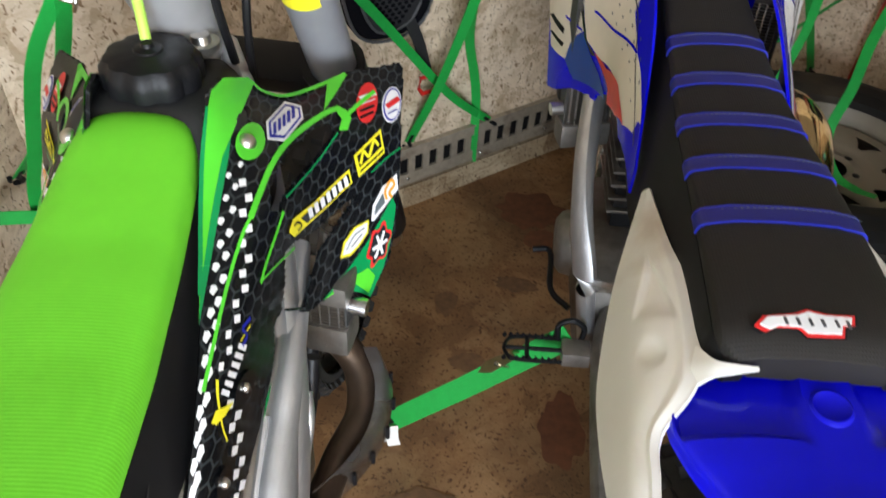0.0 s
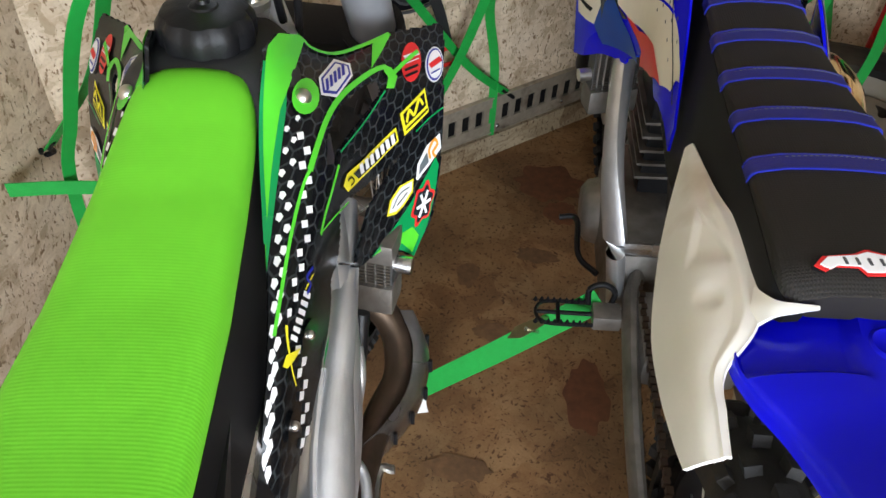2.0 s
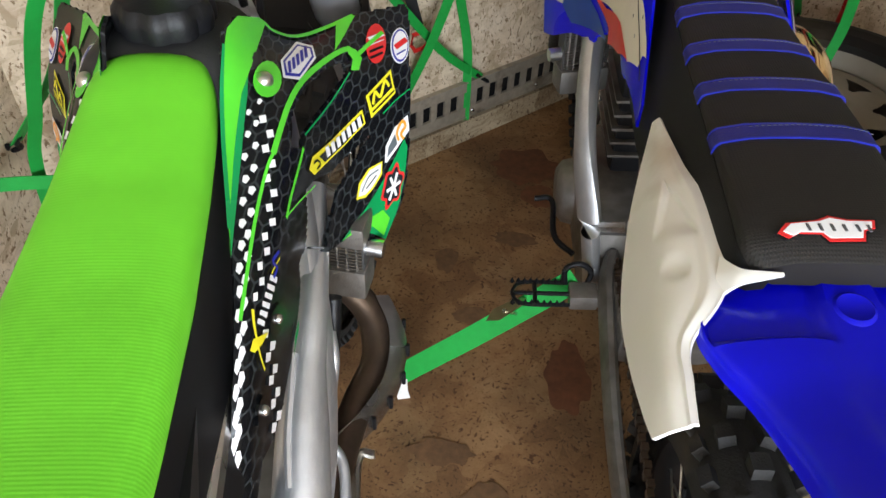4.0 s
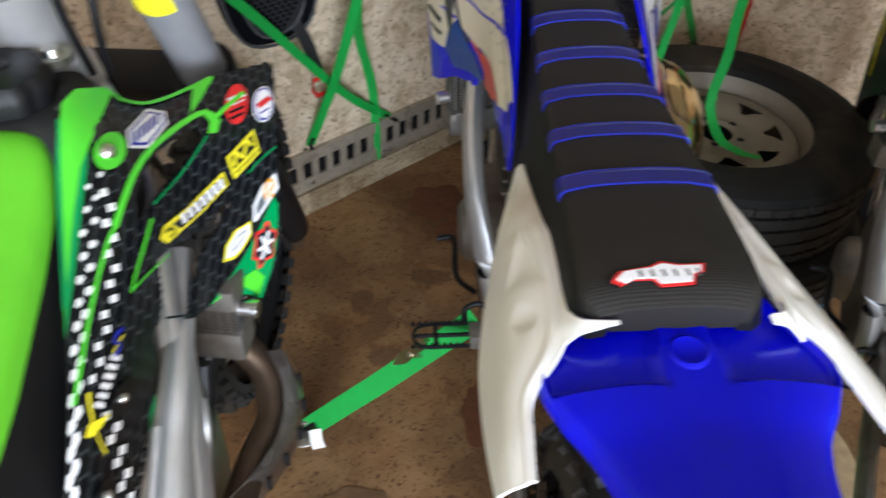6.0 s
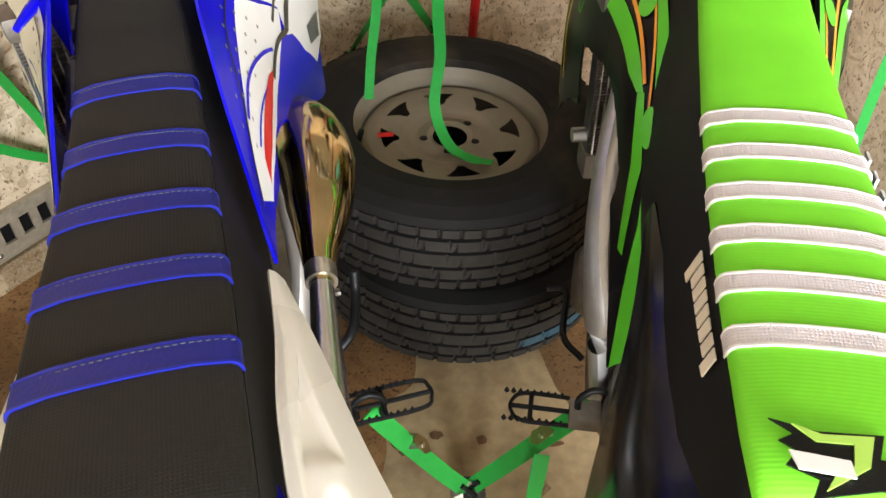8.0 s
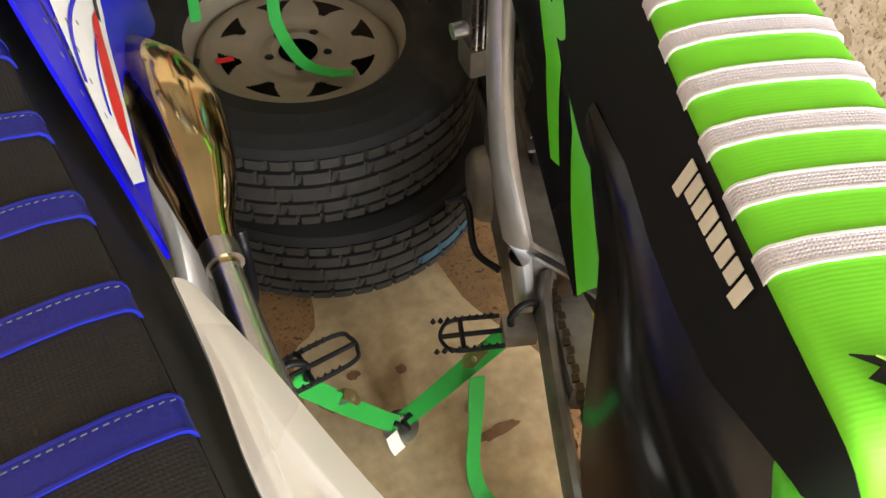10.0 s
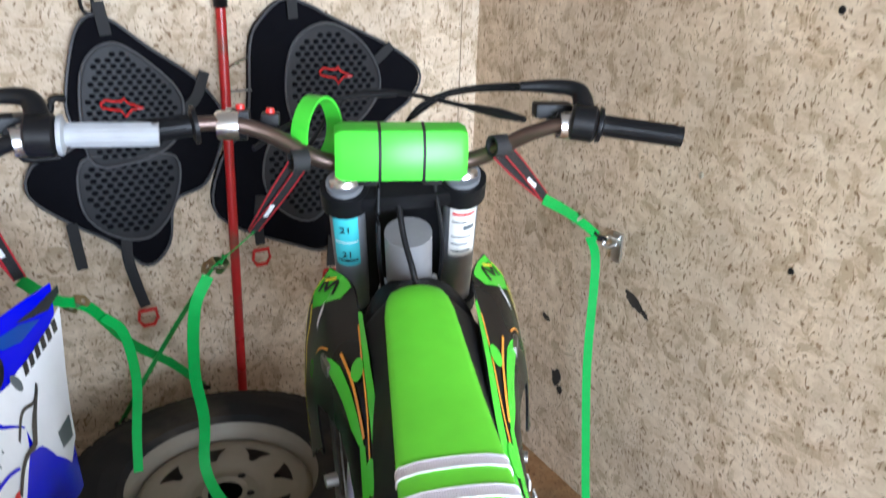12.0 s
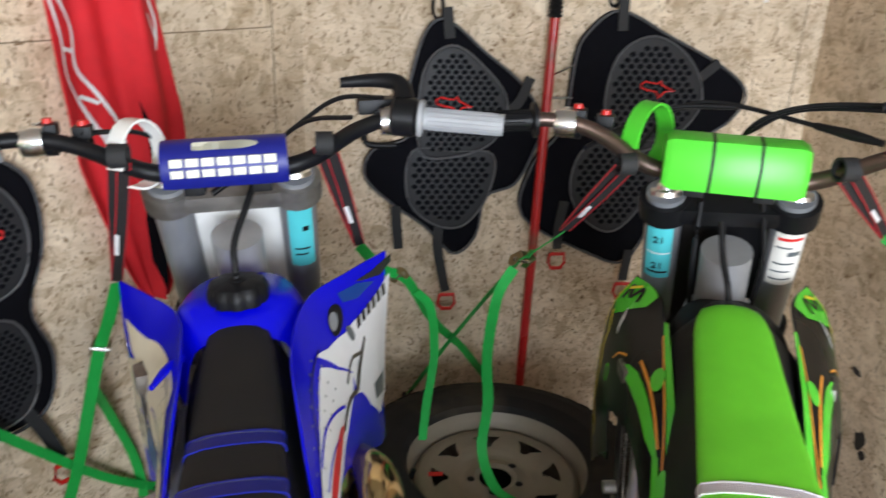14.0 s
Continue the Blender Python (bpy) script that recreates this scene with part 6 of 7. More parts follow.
        D("sticker_bar", [(0.726, 0.640), (0.733, 0.657), (0.712, 0.672), (0.706, 0.655)], WHITE_DECAL, 0.0036)
        D("sticker_bar", [(0.737, 0.666), (0.743, 0.683), (0.723, 0.698), (0.717, 0.681)], WHITE_DECAL, 0.0036)
        D("sticker_bar", [(0.748, 0.693), (0.754, 0.709), (0.733, 0.723), (0.727, 0.707)], WHITE_DECAL, 0.0036)
        L("sticker_mark", [(0.652, 0.478), (0.659, 0.495), (0.652, 0.514), (0.641, 0.498)], 0.0025, BLACK, 0.0028)
        D("white_number_sticker", [(0.655, 0.855), (0.688, 0.852), (0.728, 0.888), (0.755, 0.951), (0.722, 0.966), (0.684, 0.910), (0.655, 0.866)], WHITE_DECAL, 0.002)
        D("sticker_field", [(0.665, 0.864), (0.686, 0.864), (0.714, 0.891), (0.693, 0.908)], GREY_LINE, 0.0026)
        L("sticker_bar", [(0.700, 0.912), (0.718, 0.899), (0.741, 0.921), (0.731, 0.940), (0.714, 0.920), (0.704, 0.937)], 0.004, ORANGE, 0.0032)
        D("white_letter_sticker", [(0.575, 0.740), (0.610, 0.737), (0.642, 0.776), (0.658, 0.843), (0.630, 0.849), (0.599, 0.817), (0.581, 0.788)], YELLOW, 0.0018)
        D("sticker_field", [(0.582, 0.745), (0.609, 0.747), (0.639, 0.783), (0.653, 0.836), (0.633, 0.840), (0.603, 0.809), (0.587, 0.781)], WHITE_DECAL, 0.0024)
        L("sticker_bar", [(0.593, 0.757), (0.624, 0.779), (0.641, 0.825)], 0.002, GREY_LINE, 0.003)
        L("sticker_bar", [(0.600, 0.777), (0.629, 0.818)], 0.0018, GRAPHITE, 0.003)
        D("red_flower_sticker" if 1 == 1 else "sticker_field", [(0.605 + 0.0440 * (1 + 0.16 * math.cos(6 * a)) * math.cos(a), 0.918 + 0.0493 * (1 + 0.16 * math.cos(6 * a)) * math.sin(a)) for a in [2 * math.pi * k / 36 for k in range(36)]], RED_VINYL, 0.002)
        D("red_flower_sticker" if 0.82 == 1 else "sticker_field", [(0.605 + 0.0361 * (1 + 0.16 * math.cos(6 * a)) * math.cos(a), 0.918 + 0.0404 * (1 + 0.16 * math.cos(6 * a)) * math.sin(a)) for a in [2 * math.pi * k / 36 for k in range(36)]], GRAPHITE, 0.0026)
        for k in range(3):
            a = math.pi * k / 3 + 0.15
            L("sticker_bar", [(0.605 - 0.0300 * math.cos(a), 0.918 - 0.0336 * math.sin(a)), (0.605, 0.918), (0.605 + 0.0300 * math.cos(a), 0.918 + 0.0336 * math.sin(a))], 0.0042, WHITE_DECAL, 0.0032)
        D("green_corner", [(0.488, 0.739), (0.523, 0.807), (0.559, 0.896), (0.631, 0.916), (0.704, 0.943), (0.688, 0.966), (0.596, 0.974), (0.524, 0.993), (0.493, 1.008), (0.505, 0.905), (0.507, 0.794)], DKGREEN, 0.0014)
        D("green_corner", [(0.490, 0.743), (0.521, 0.797), (0.555, 0.901), (0.538, 0.961), (0.502, 0.978), (0.520, 0.880), (0.507, 0.798)], GREEN_DECAL, 0.0018)
        # fading white chequers along the tail
        for i in range(34):
            u = 0.005 + 0.0235 * i
            k = 1.0 - 0.021 * i
            v = interp(u, [0.015, 0.124, 0.204, 0.286, 0.394, 0.499, 0.624, 0.713, 0.798], [0.253, 0.209, 0.187, 0.168, 0.143, 0.152, 0.17, 0.182, 0.196]) + (0.020 if i % 2 else -0.030) * (0.9 + 0.2 * math.sin(5.0 * i))
            h, b = 0.0175 * k + 0.001, 0.060 * k
            D("white_chequer", [(u - h, v), (u - 0.4 * h, v - 0.8 * b), (u + h, v - 0.55 * b), (u + 1.1 * h, v + 0.3 * b), (u + 0.3 * h, v + 0.75 * b)], WHITE_DECAL, 0.0016)
        for i in range(13):
            u = 0.372 + 0.0309 * i
            v = interp(u, [0.372, 0.428, 0.487, 0.553, 0.619, 0.69, 0.743], [0.262, 0.266, 0.277, 0.291, 0.271, 0.259, 0.245]) + (0.014 if i % 2 else -0.014)
            D("white_chequer", [(u - 0.009, v - 0.012), (u + 0.007, v - 0.020), (u + 0.010, v + 0.013), (u - 0.006, v + 0.020)], WHITE_DECAL, 0.0016)
        for i in range(9):
            u = 0.132 + 0.0212 * i
            v = interp(u, [0.132, 0.167, 0.213, 0.255, 0.302], [0.681, 0.635, 0.568, 0.492, 0.413]) + (0.030 if i % 2 else -0.030)
            D("white_chequer", [(u - 0.010, v - 0.018), (u + 0.008, v - 0.030), (u + 0.010, v + 0.022), (u - 0.006, v + 0.030)], WHITE_DECAL, 0.0016)
        D("sticker_letter_block", [(0.322, 0.288), (0.316, 0.355), (0.326, 0.355), (0.332, 0.291)], WHITE_DECAL, 0.002)
        D("sticker_letter_block", [(0.339, 0.297), (0.332, 0.361), (0.343, 0.360), (0.348, 0.299)], WHITE_DECAL, 0.002)
        D("sticker_letter_block", [(0.355, 0.305), (0.349, 0.366), (0.360, 0.365), (0.365, 0.306)], WHITE_DECAL, 0.002)
        D("sticker_letter_block", [(0.373, 0.312), (0.366, 0.370), (0.377, 0.369), (0.383, 0.313)], WHITE_DECAL, 0.002)
        D("sticker_letter_block", [(0.390, 0.318), (0.383, 0.374), (0.394, 0.373), (0.400, 0.319)], WHITE_DECAL, 0.002)
        D("sticker_letter_block", [(0.407, 0.325), (0.400, 0.378), (0.412, 0.377), (0.418, 0.326)], WHITE_DECAL, 0.002)
        L("sticker_bar", [(0.411, 0.349), (0.431, 0.360), (0.445, 0.327), (0.466, 0.355)], 0.0035, BLUE_EDGE, 0.0024)
        L("sticker_bar", [(0.420, 0.332), (0.452, 0.366)], 0.0018, YELLOW, 0.0022)
        L("sticker_cross", [(0.348, 0.235), (0.318, 0.266), (0.286, 0.318), (0.260, 0.369), (0.236, 0.435)], 0.003, YELLOW, 0.0022)
        D("sticker_cross", [(0.270, 0.254), (0.292, 0.273), (0.306, 0.403), (0.284, 0.364), (0.267, 0.304)], YELLOW, 0.0024)
        radiator(bike, s, 0.935, 0.640, 0.765, 0.100, 0.198)
    tank_shroud_top(bike, mat("matte_tank_black", (0.016, 0.016, 0.017), 0.6, var=0.15, bump=0.15), z=0.980, k=1.12)
    fuel_cap(bike, (-0.008, 0.935, 1.000), 0.052, BLACK, [(0, 0, 0.045), (-0.004, 0.012, 0.07), (-0.012, 0.03, 0.10), (-0.018, 0.05, 0.13)], mat("lime_hose", (0.45, 0.75, 0.10), 0.3))
    part("hose_clip", tube([(-0.004, 0.937, 1.10), (-0.010, 0.955, 1.125), (-0.016, 0.97, 1.15)], 0.0085, 10, False), GREEN, bike)
    part("tank_bolt", lathe([(0, 0.012), (0.010, 0.012), (0.012, 0.004), (0.020, 0.004), (0.020, -0.004)], 16, at=(0.03, 0.99, 1.012)), STEEL, bike)
    # header pipe with its slotted guard, and the brake-side pipe
    part("header_pipe", tube([(0.05, 1.0, 0.60), (0.11, 1.03, 0.53), (0.18, 1.0, 0.47), (0.195, 0.93, 0.43), (0.165, 0.85, 0.42), (0.14, 0.74, 0.43), (0.13, 0.60, 0.47)], 0.024, 16), HEADER, bike)
    gl = spline([(0.215, 1.01, 0.47), (0.235, 0.965, 0.44), (0.228, 0.90, 0.42), (0.195, 0.84, 0.415), (0.155, 0.79, 0.42)], 6)
    guard = bmesh.new()
    rows = []
    for i, p in enumerate(gl):
        w = 0.030
        rows.append([p + Vector((-0.020, -0.012, w)), p + Vector((0.0, 0.0, w * 0.55)), p + Vector((0.007, 0.004, -w * 0.2)), p + Vector((0.003, 0.0, -w))])
    loft(rows, closed=False, caps=False, bm=guard)
    bmesh.ops.solidify(guard, geom=list(guard.faces), thickness=0.002)
    part("pipe_guard", guard, ALU, bike)
    for i in range(4, len(gl) - 3, 4):
        p = gl[i]
        part("guard_slot", tube([p + Vector((0.0082, 0.003, 0.006)), p + Vector((0.0085, 0.0, -0.018))], 0.0035, 8, False), BLACK, bike)
    part("brake_side_pipe", tube([(0.146, 0.764, 0.700), (0.150, 0.735, 0.679), (0.141, 0.709, 0.620), (0.130, 0.706, 0.570), (0.149, 0.694, 0.550), (0.157, 0.672, 0.540), (0.159, 0.630, 0.525)], 0.0068, 12), FRAME_ALLOY, bike)
    part("frame_plate", tube([(0.128, 0.905, 0.800), (0.1305, 0.837, 0.775), (0.1295, 0.756, 0.750), (0.1246, 0.700, 0.720), (0.121, 0.650, 0.690), (0.120, 0.580, 0.645)], [0.014, 0.016, 0.018, 0.021, 0.028, 0.032], 18), FRAME_ALLOY, bike)
    part("weld_bead", tube([(0.112, 0.702, 0.742), (0.110, 0.660, 0.722), (0.108, 0.620, 0.702), (0.110, 0.580, 0.680)], 0.0045, 8), FRAME_ALLOY, bike)
    part("radiator_hose", tube([(0.13, 0.93, 0.63), (0.125, 0.90, 0.58), (0.11, 0.86, 0.52)], 0.014, 12), BLACK, bike)
    part("frame_boot", tube([(0.15, 0.80, 0.72), (0.145, 0.77, 0.66), (0.13, 0.74, 0.58)], 0.010, 10), BLACK, bike)
    wrap_label(bike, 0.105, 0.775, 0.855, YELLOW, -0.75, 0.75, words=("ORV",))
    for pts in ([(-0.02, 1.02, 1.20), (-0.03, 0.99, 1.10), (-0.03, 1.02, 0.98)], [(0.05, 1.04, 1.20), (0.045, 1.0, 1.10), (0.06, 1.04, 0.95)], [(0.07, 1.04, 1.18), (0.075, 1.02, 1.05), (0.07, 1.06, 0.92)]):
        cable(bike, pts, 0.005)
    steer(bike, -13)
    # the front end leans with the bike on its stand
    c = Matrix.Translation((0, 0.95, 1.1))
    tip = c @ Matrix.Rotation(radians(-7.5), 4, "Y") @ c.inverted()
    for o in bike.children:
        if o.name.split(".")[0] in ("fork_leg", "front_wheel", "lower_clamp", "upper_clamp", "fork_label", "writing"):
            o.matrix_basis = tip @ o.matrix_basis
    return bike


# ---- green bike with the ribbed seat ----
def green_new(m):
    bike = bike_common("motocross_bike", m, "lime green motocross bike with white ribbed seat stripes", FORK, HANDLE_BAR, True, (0.24, 0.265))
    seat = bike_seat(bike, "green", SEAT_GREEN, [(0.187 + 0.0528 * i, 0.0175) for i in range(6)], WHITE_RIB, WHITE_DECAL)
    handlebar(bike, HANDLE_BAR, BLACK, GREEN)
    bar_pad(bike, GREEN, 0.965, 1.245, 0.108, 0.03, 2, "block")
    plate_loop(bike, GREEN, -0.135, 1.0, 1.265)
    rear_fender(bike, GREEN, bosses=False)
    front_fender(bike, GREEN)
    front_plate(bike, BLACK)
    # tail patch: green and black badge with white block
    def patch(nm, pts, mt, h):
        bm = bmesh.new()
        v = [bm.verts.new((x + 0.026, 0.122 + (y - 0.150) * 0.76, 1.0085 + h)) for x, y in pts]
        top = bm.faces.new(v)
        r = bmesh.ops.extrude_face_region(bm, geom=[top])
        for q in r["geom"]:
            if isinstance(q, bmesh.types.BMVert):
                q.co.z += 0.0016
        return part(nm, bm, mt, seat)
    patch("badge_back", [(-0.088, 0.150), (-0.060, 0.142), (-0.020, 0.145), (-0.026, 0.122), (0.05, 0.112), (0.05, 0.094), (-0.03, 0.094), (-0.070, 0.080), (-0.064, 0.098), (-0.082, 0.108), (-0.074, 0.122), (-0.084, 0.130), (-0.074, 0.138)], BLACK, 0.001)
    patch("badge_green", [(-0.075, 0.1455), (-0.058, 0.138), (-0.027, 0.141), (-0.034, 0.112), (-0.062, 0.087), (-0.055, 0.102), (-0.043, 0.112), (-0.040, 0.132), (-0.062, 0.131)], mat("pale_lime_vinyl", (0.40, 0.68, 0.12), 0.4), 0.003)
    patch("badge_white", [(-0.080, 0.119), (-0.045, 0.115), (-0.044, 0.100), (-0.076, 0.103)], WHITE_DECAL, 0.0042)
    for i in range(4):
        patch("badge_bar", [(-0.022 + 0.018 * i, 0.1115), (-0.009 + 0.018 * i, 0.110), (-0.010 + 0.018 * i, 0.099), (-0.023 + 0.018 * i, 0.100)], PIPING, 0.003)
    # white block lettering on the seat's sides
    yl, wl_, zl = seat_line("green")
    for s in (-1, 1):
        for i in range(8):
            y = 0.188 + 0.0148 * i
            def side_pt(yy, f):
                w, z = interp(yy, yl, wl_), interp(yy, yl, zl)
                drop, flare = interp(yy, [0.07, 0.2, 0.45, 0.7, 0.86], [0.035, 0.09, 0.14, 0.13, 0.05]), interp(yy, [0.07, 0.3, 0.6, 0.86], [0.01, 0.03, 0.038, 0.06])
                return Vector((seat_mid(yy, "green") + s * (w + flare * f + 0.0035), yy, z - 0.0140 - drop * f))
            hgt = 0.27 if i not in (0, 7) else 0.34
            bm = loft([[side_pt(y, 0.08), side_pt(y + 0.011, 0.08), side_pt(y + 0.011, hgt), side_pt(y, hgt)], [p + Vector((s * 0.0012, 0, 0.0005)) for p in (side_pt(y, 0.08), side_pt(y + 0.011, 0.08), side_pt(y + 0.011, hgt), side_pt(y, hgt))]])
            part("side_print", bm, mat("cream_print", (0.75, 0.70, 0.60), 0.5), seat)
        # gloss black side panel
        g = mirror([[(0.100, 0.47, 0.890), (0.104, 0.47, 0.880), (0.107, 0.465, 0.870)], [(0.095, 0.34, 0.905), (0.112, 0.335, 0.880), (0.122, 0.33, 0.840)], [(0.084, 0.20, 0.915), (0.132, 0.19, 0.84), (0.154, 0.18, 0.70)], [(0.075, 0.06, 0.930), (0.126, 0.05, 0.86), (0.150, 0.03, 0.72)], [(0.080, -0.04, 0.925), (0.115, -0.04, 0.87), (0.130, -0.05, 0.78)]], s)
        part("side_panel", shell(surface(g), 24, 14, 0.004, None, (s, 0, 0.3)), GLOSS_BLACK, bike, "scratched gloss black side panel")
        S = surface(mirror(SHROUD_NEW, s))
        out = (s, -0.3, 0.4)

        def open_(u, v):
            return not (0.22 < u < 0.60 and v > 0.55 + 0.35 * (u - 0.22)) and not (u < 0.22 and v > 0.8)
        sh = part("radiator_shroud", shell(S, 120, 60, 0.004, open_, out), mat("deep_black_vinyl", (0.006, 0.006, 0.007), 0.28, var=0.15, spec=0.2), bike, "black, green and yellow shroud")
        D = lambda nm, o, mt, lift=0.0012: decal(nm, S, o, out, mt, sh, lift)
        L = lambda nm, pts, w, mt, lift=0.0018: line_decal(nm, S, pts, w, out, mt, sh, lift)
        D("green_rail", [(0.591, -0.040), (0.410, -0.000), (0.253, -0.005), (0.164, 0.038), (0.103, 0.134), (-0.001, 0.321), (-0.003, 0.741), (0.067, 0.495), (0.123, 0.269), (0.204, 0.162), (0.268, 0.114), (0.429, 0.064), (0.617, -0.006)], GREEN_DECAL)
        L("orange_line", [(0.563, 0.017), (0.432, 0.075), (0.339, 0.109), (0.259, 0.163), (0.225, 0.201)], 0.004, ORANGE)
        L("orange_line", [(0.534, 0.229), (0.452, 0.208), (0.379, 0.196), (0.299, 0.193)], 0.006, ORANGE, 0.0022)
        D("green_strip", [(0.299, 0.265), (0.287, 0.200), (0.185, 0.241), (0.108, 0.500), (0.125, 0.582), (0.208, 0.359)], GREEN_DECAL)
        D("green_tip", [(0.78, 0.01), (0.90, 0.0), (0.99, 0.01), (0.985, 0.26), (0.93, 0.34), (0.85, 0.28), (0.77, 0.12)], GREEN_DECAL)
        L("tip_mark", [(0.83, 0.16), (0.88, 0.06), (0.90, 0.17), (0.95, 0.08), (0.94, 0.22)], 0.009, BLACK, 0.0024)
        L("tip_mark", [(0.90, 0.045), (0.955, 0.115)], 0.006, YELLOW, 0.0028)
        D("white_patch", [(0.80, 0.28), (0.84, 0.22), (0.80, 0.36), (0.77, 0.38)], WHITE_DECAL, 0.0016)
        D("green_wedge", [(0.614, 0.427), (0.467, 0.388), (0.348, 0.336), (0.300, 0.270), (0.289, 0.210), (0.353, 0.223), (0.429, 0.248), (0.509, 0.279), (0.564, 0.334)], GREEN_DECAL, 0.0016)
        L("yellow_edge", [(0.60, 0.33), (0.66, 0.40), (0.69, 0.46)], 0.004, ORANGE, 0.0024)
        L("yellow_zigzag", [(0.95, 0.32), (0.90, 0.42), (0.915, 0.50), (0.88, 0.60), (0.89, 0.70), (0.86, 0.82), (0.85, 0.90)], 0.008, YELLOW)
        L("yellow_line", [(0.985, 0.1), (0.985, 0.4), (0.98, 0.7), (0.97, 0.95)], 0.003, YELLOW)
        L("small_badge", [(0.70, 0.60), (0.70, 0.54), (0.74, 0.53), (0.74, 0.59), (0.70, 0.60)], 0.004, GREEN_DECAL)
        for u, v in ((0.439, 0.124), (0.229, 0.163)):
            D("green_boss", oval(u, v, 0.028, 0.07), GREEN_DECAL, 0.003)
        D("round_recess", oval(0.60, 0.40, 0.010, 0.03), BLACK, 0.003)
        radiator(bike, s, 0.90, 0.62, 0.94, 0.085, 0.172)
        part("shroud_inner", tube([(s * 0.10, 0.95, 0.80), (s * 0.105, 0.85, 0.74), (s * 0.11, 0.78, 0.66)], 0.008, 8), BLACK, bike)
        # chequered edge of the rear cover
        if s > 0:
            for i in range(14):
                y = 0.10 + 0.028 * i
                w, z = interp(y, yl, wl_), interp(y, yl, zl)
                part("white_chequer", box(w + 0.020, w + 0.0225, y, y + 0.014, z - 0.055, z - 0.040), WHITE_DECAL, seat)
    tank_shroud_top(bike, SEAT_SIDE, z=1.0, k=1.08)
    fuel_cap(bike, (0, 0.91, 1.0), 0.042, BLACK, [(0, 0, 0.045), (-0.004, 0.01, 0.07), (-0.012, 0.035, 0.11), (-0.016, 0.06, 0.16)], BLACK)
    wrap_label(bike, -0.105, 0.765, 0.90, CYAN, -0.9, 0.55, [(0.05, 0.95, 0.48, 0.505, WHITE_DECAL), (0.1, 0.9, 0.1, 0.14, BLACK)], words=("21", "21"))
    wrap_label(bike, 0.105, 0.765, 0.90, PAPER, -0.75, 0.85, [(0.1, 0.9, 0.84, 0.89, RED_VINYL), (0.1, 0.6, 0.70, 0.73, GREY_LINE), (0.5, 0.9, 0.56, 0.64, GREY_LINE), (0.1, 0.8, 0.40, 0.43, GREY_LINE), (0.1, 0.7, 0.25, 0.28, GREY_LINE), (0.1, 0.8, 0.10, 0.13, GREY_LINE)])
    for pts in ([(0.29, 0.93, 1.345), (0.20, 0.99, 1.35), (0.10, 1.03, 1.34), (0.03, 1.04, 1.31), (-0.01, 1.06, 1.24)], [(0.29, 0.935, 1.34), (0.19, 1.0, 1.342), (0.09, 1.05, 1.33), (0.02, 1.06, 1.29)], [(0.20, 0.95, 1.30), (0.12, 1.03, 1.31), (-0.02, 1.09, 1.335), (-0.10, 1.09, 1.32), (-0.16, 1.08, 1.25)], [(-0.24, 0.92, 1.29), (-0.18, 1.0, 1.31), (-0.10, 1.07, 1.33), (0.0, 1.08, 1.33)], [(-0.045, 1.02, 1.20), (-0.055, 0.99, 1.08), (-0.05, 1.04, 0.96)], [(0.05, 1.02, 1.20), (0.06, 1.0, 1.08), (0.055, 1.05, 0.96)]):
        cable(bike, pts, 0.0042)
    # wide bar, set a little to the left in its clamps
    for o in bike.children:
        kind = o.name.split(".")[0]
        if kind in ("handlebar", "bar_pad", "plate_loop"):
            c = Matrix.Translation((0, 0.97, 1.22))
            level = c @ Matrix.Rotation(radians(4.0), 4, "Y") @ c.inverted()
            o.matrix_basis = Matrix.Translation((-0.010, 0, 0.016)) @ level @ Matrix.Diagonal((1.09 if kind == "handlebar" else 1.0, 1, 1, 1))
    part("cable_sleeve", tube([(0.20, 0.95, 1.30), (0.165, 0.985, 1.305), (0.12, 1.03, 1.31)], [0.005, 0.009, 0.006], 10), BLACK, bike)
    return bike


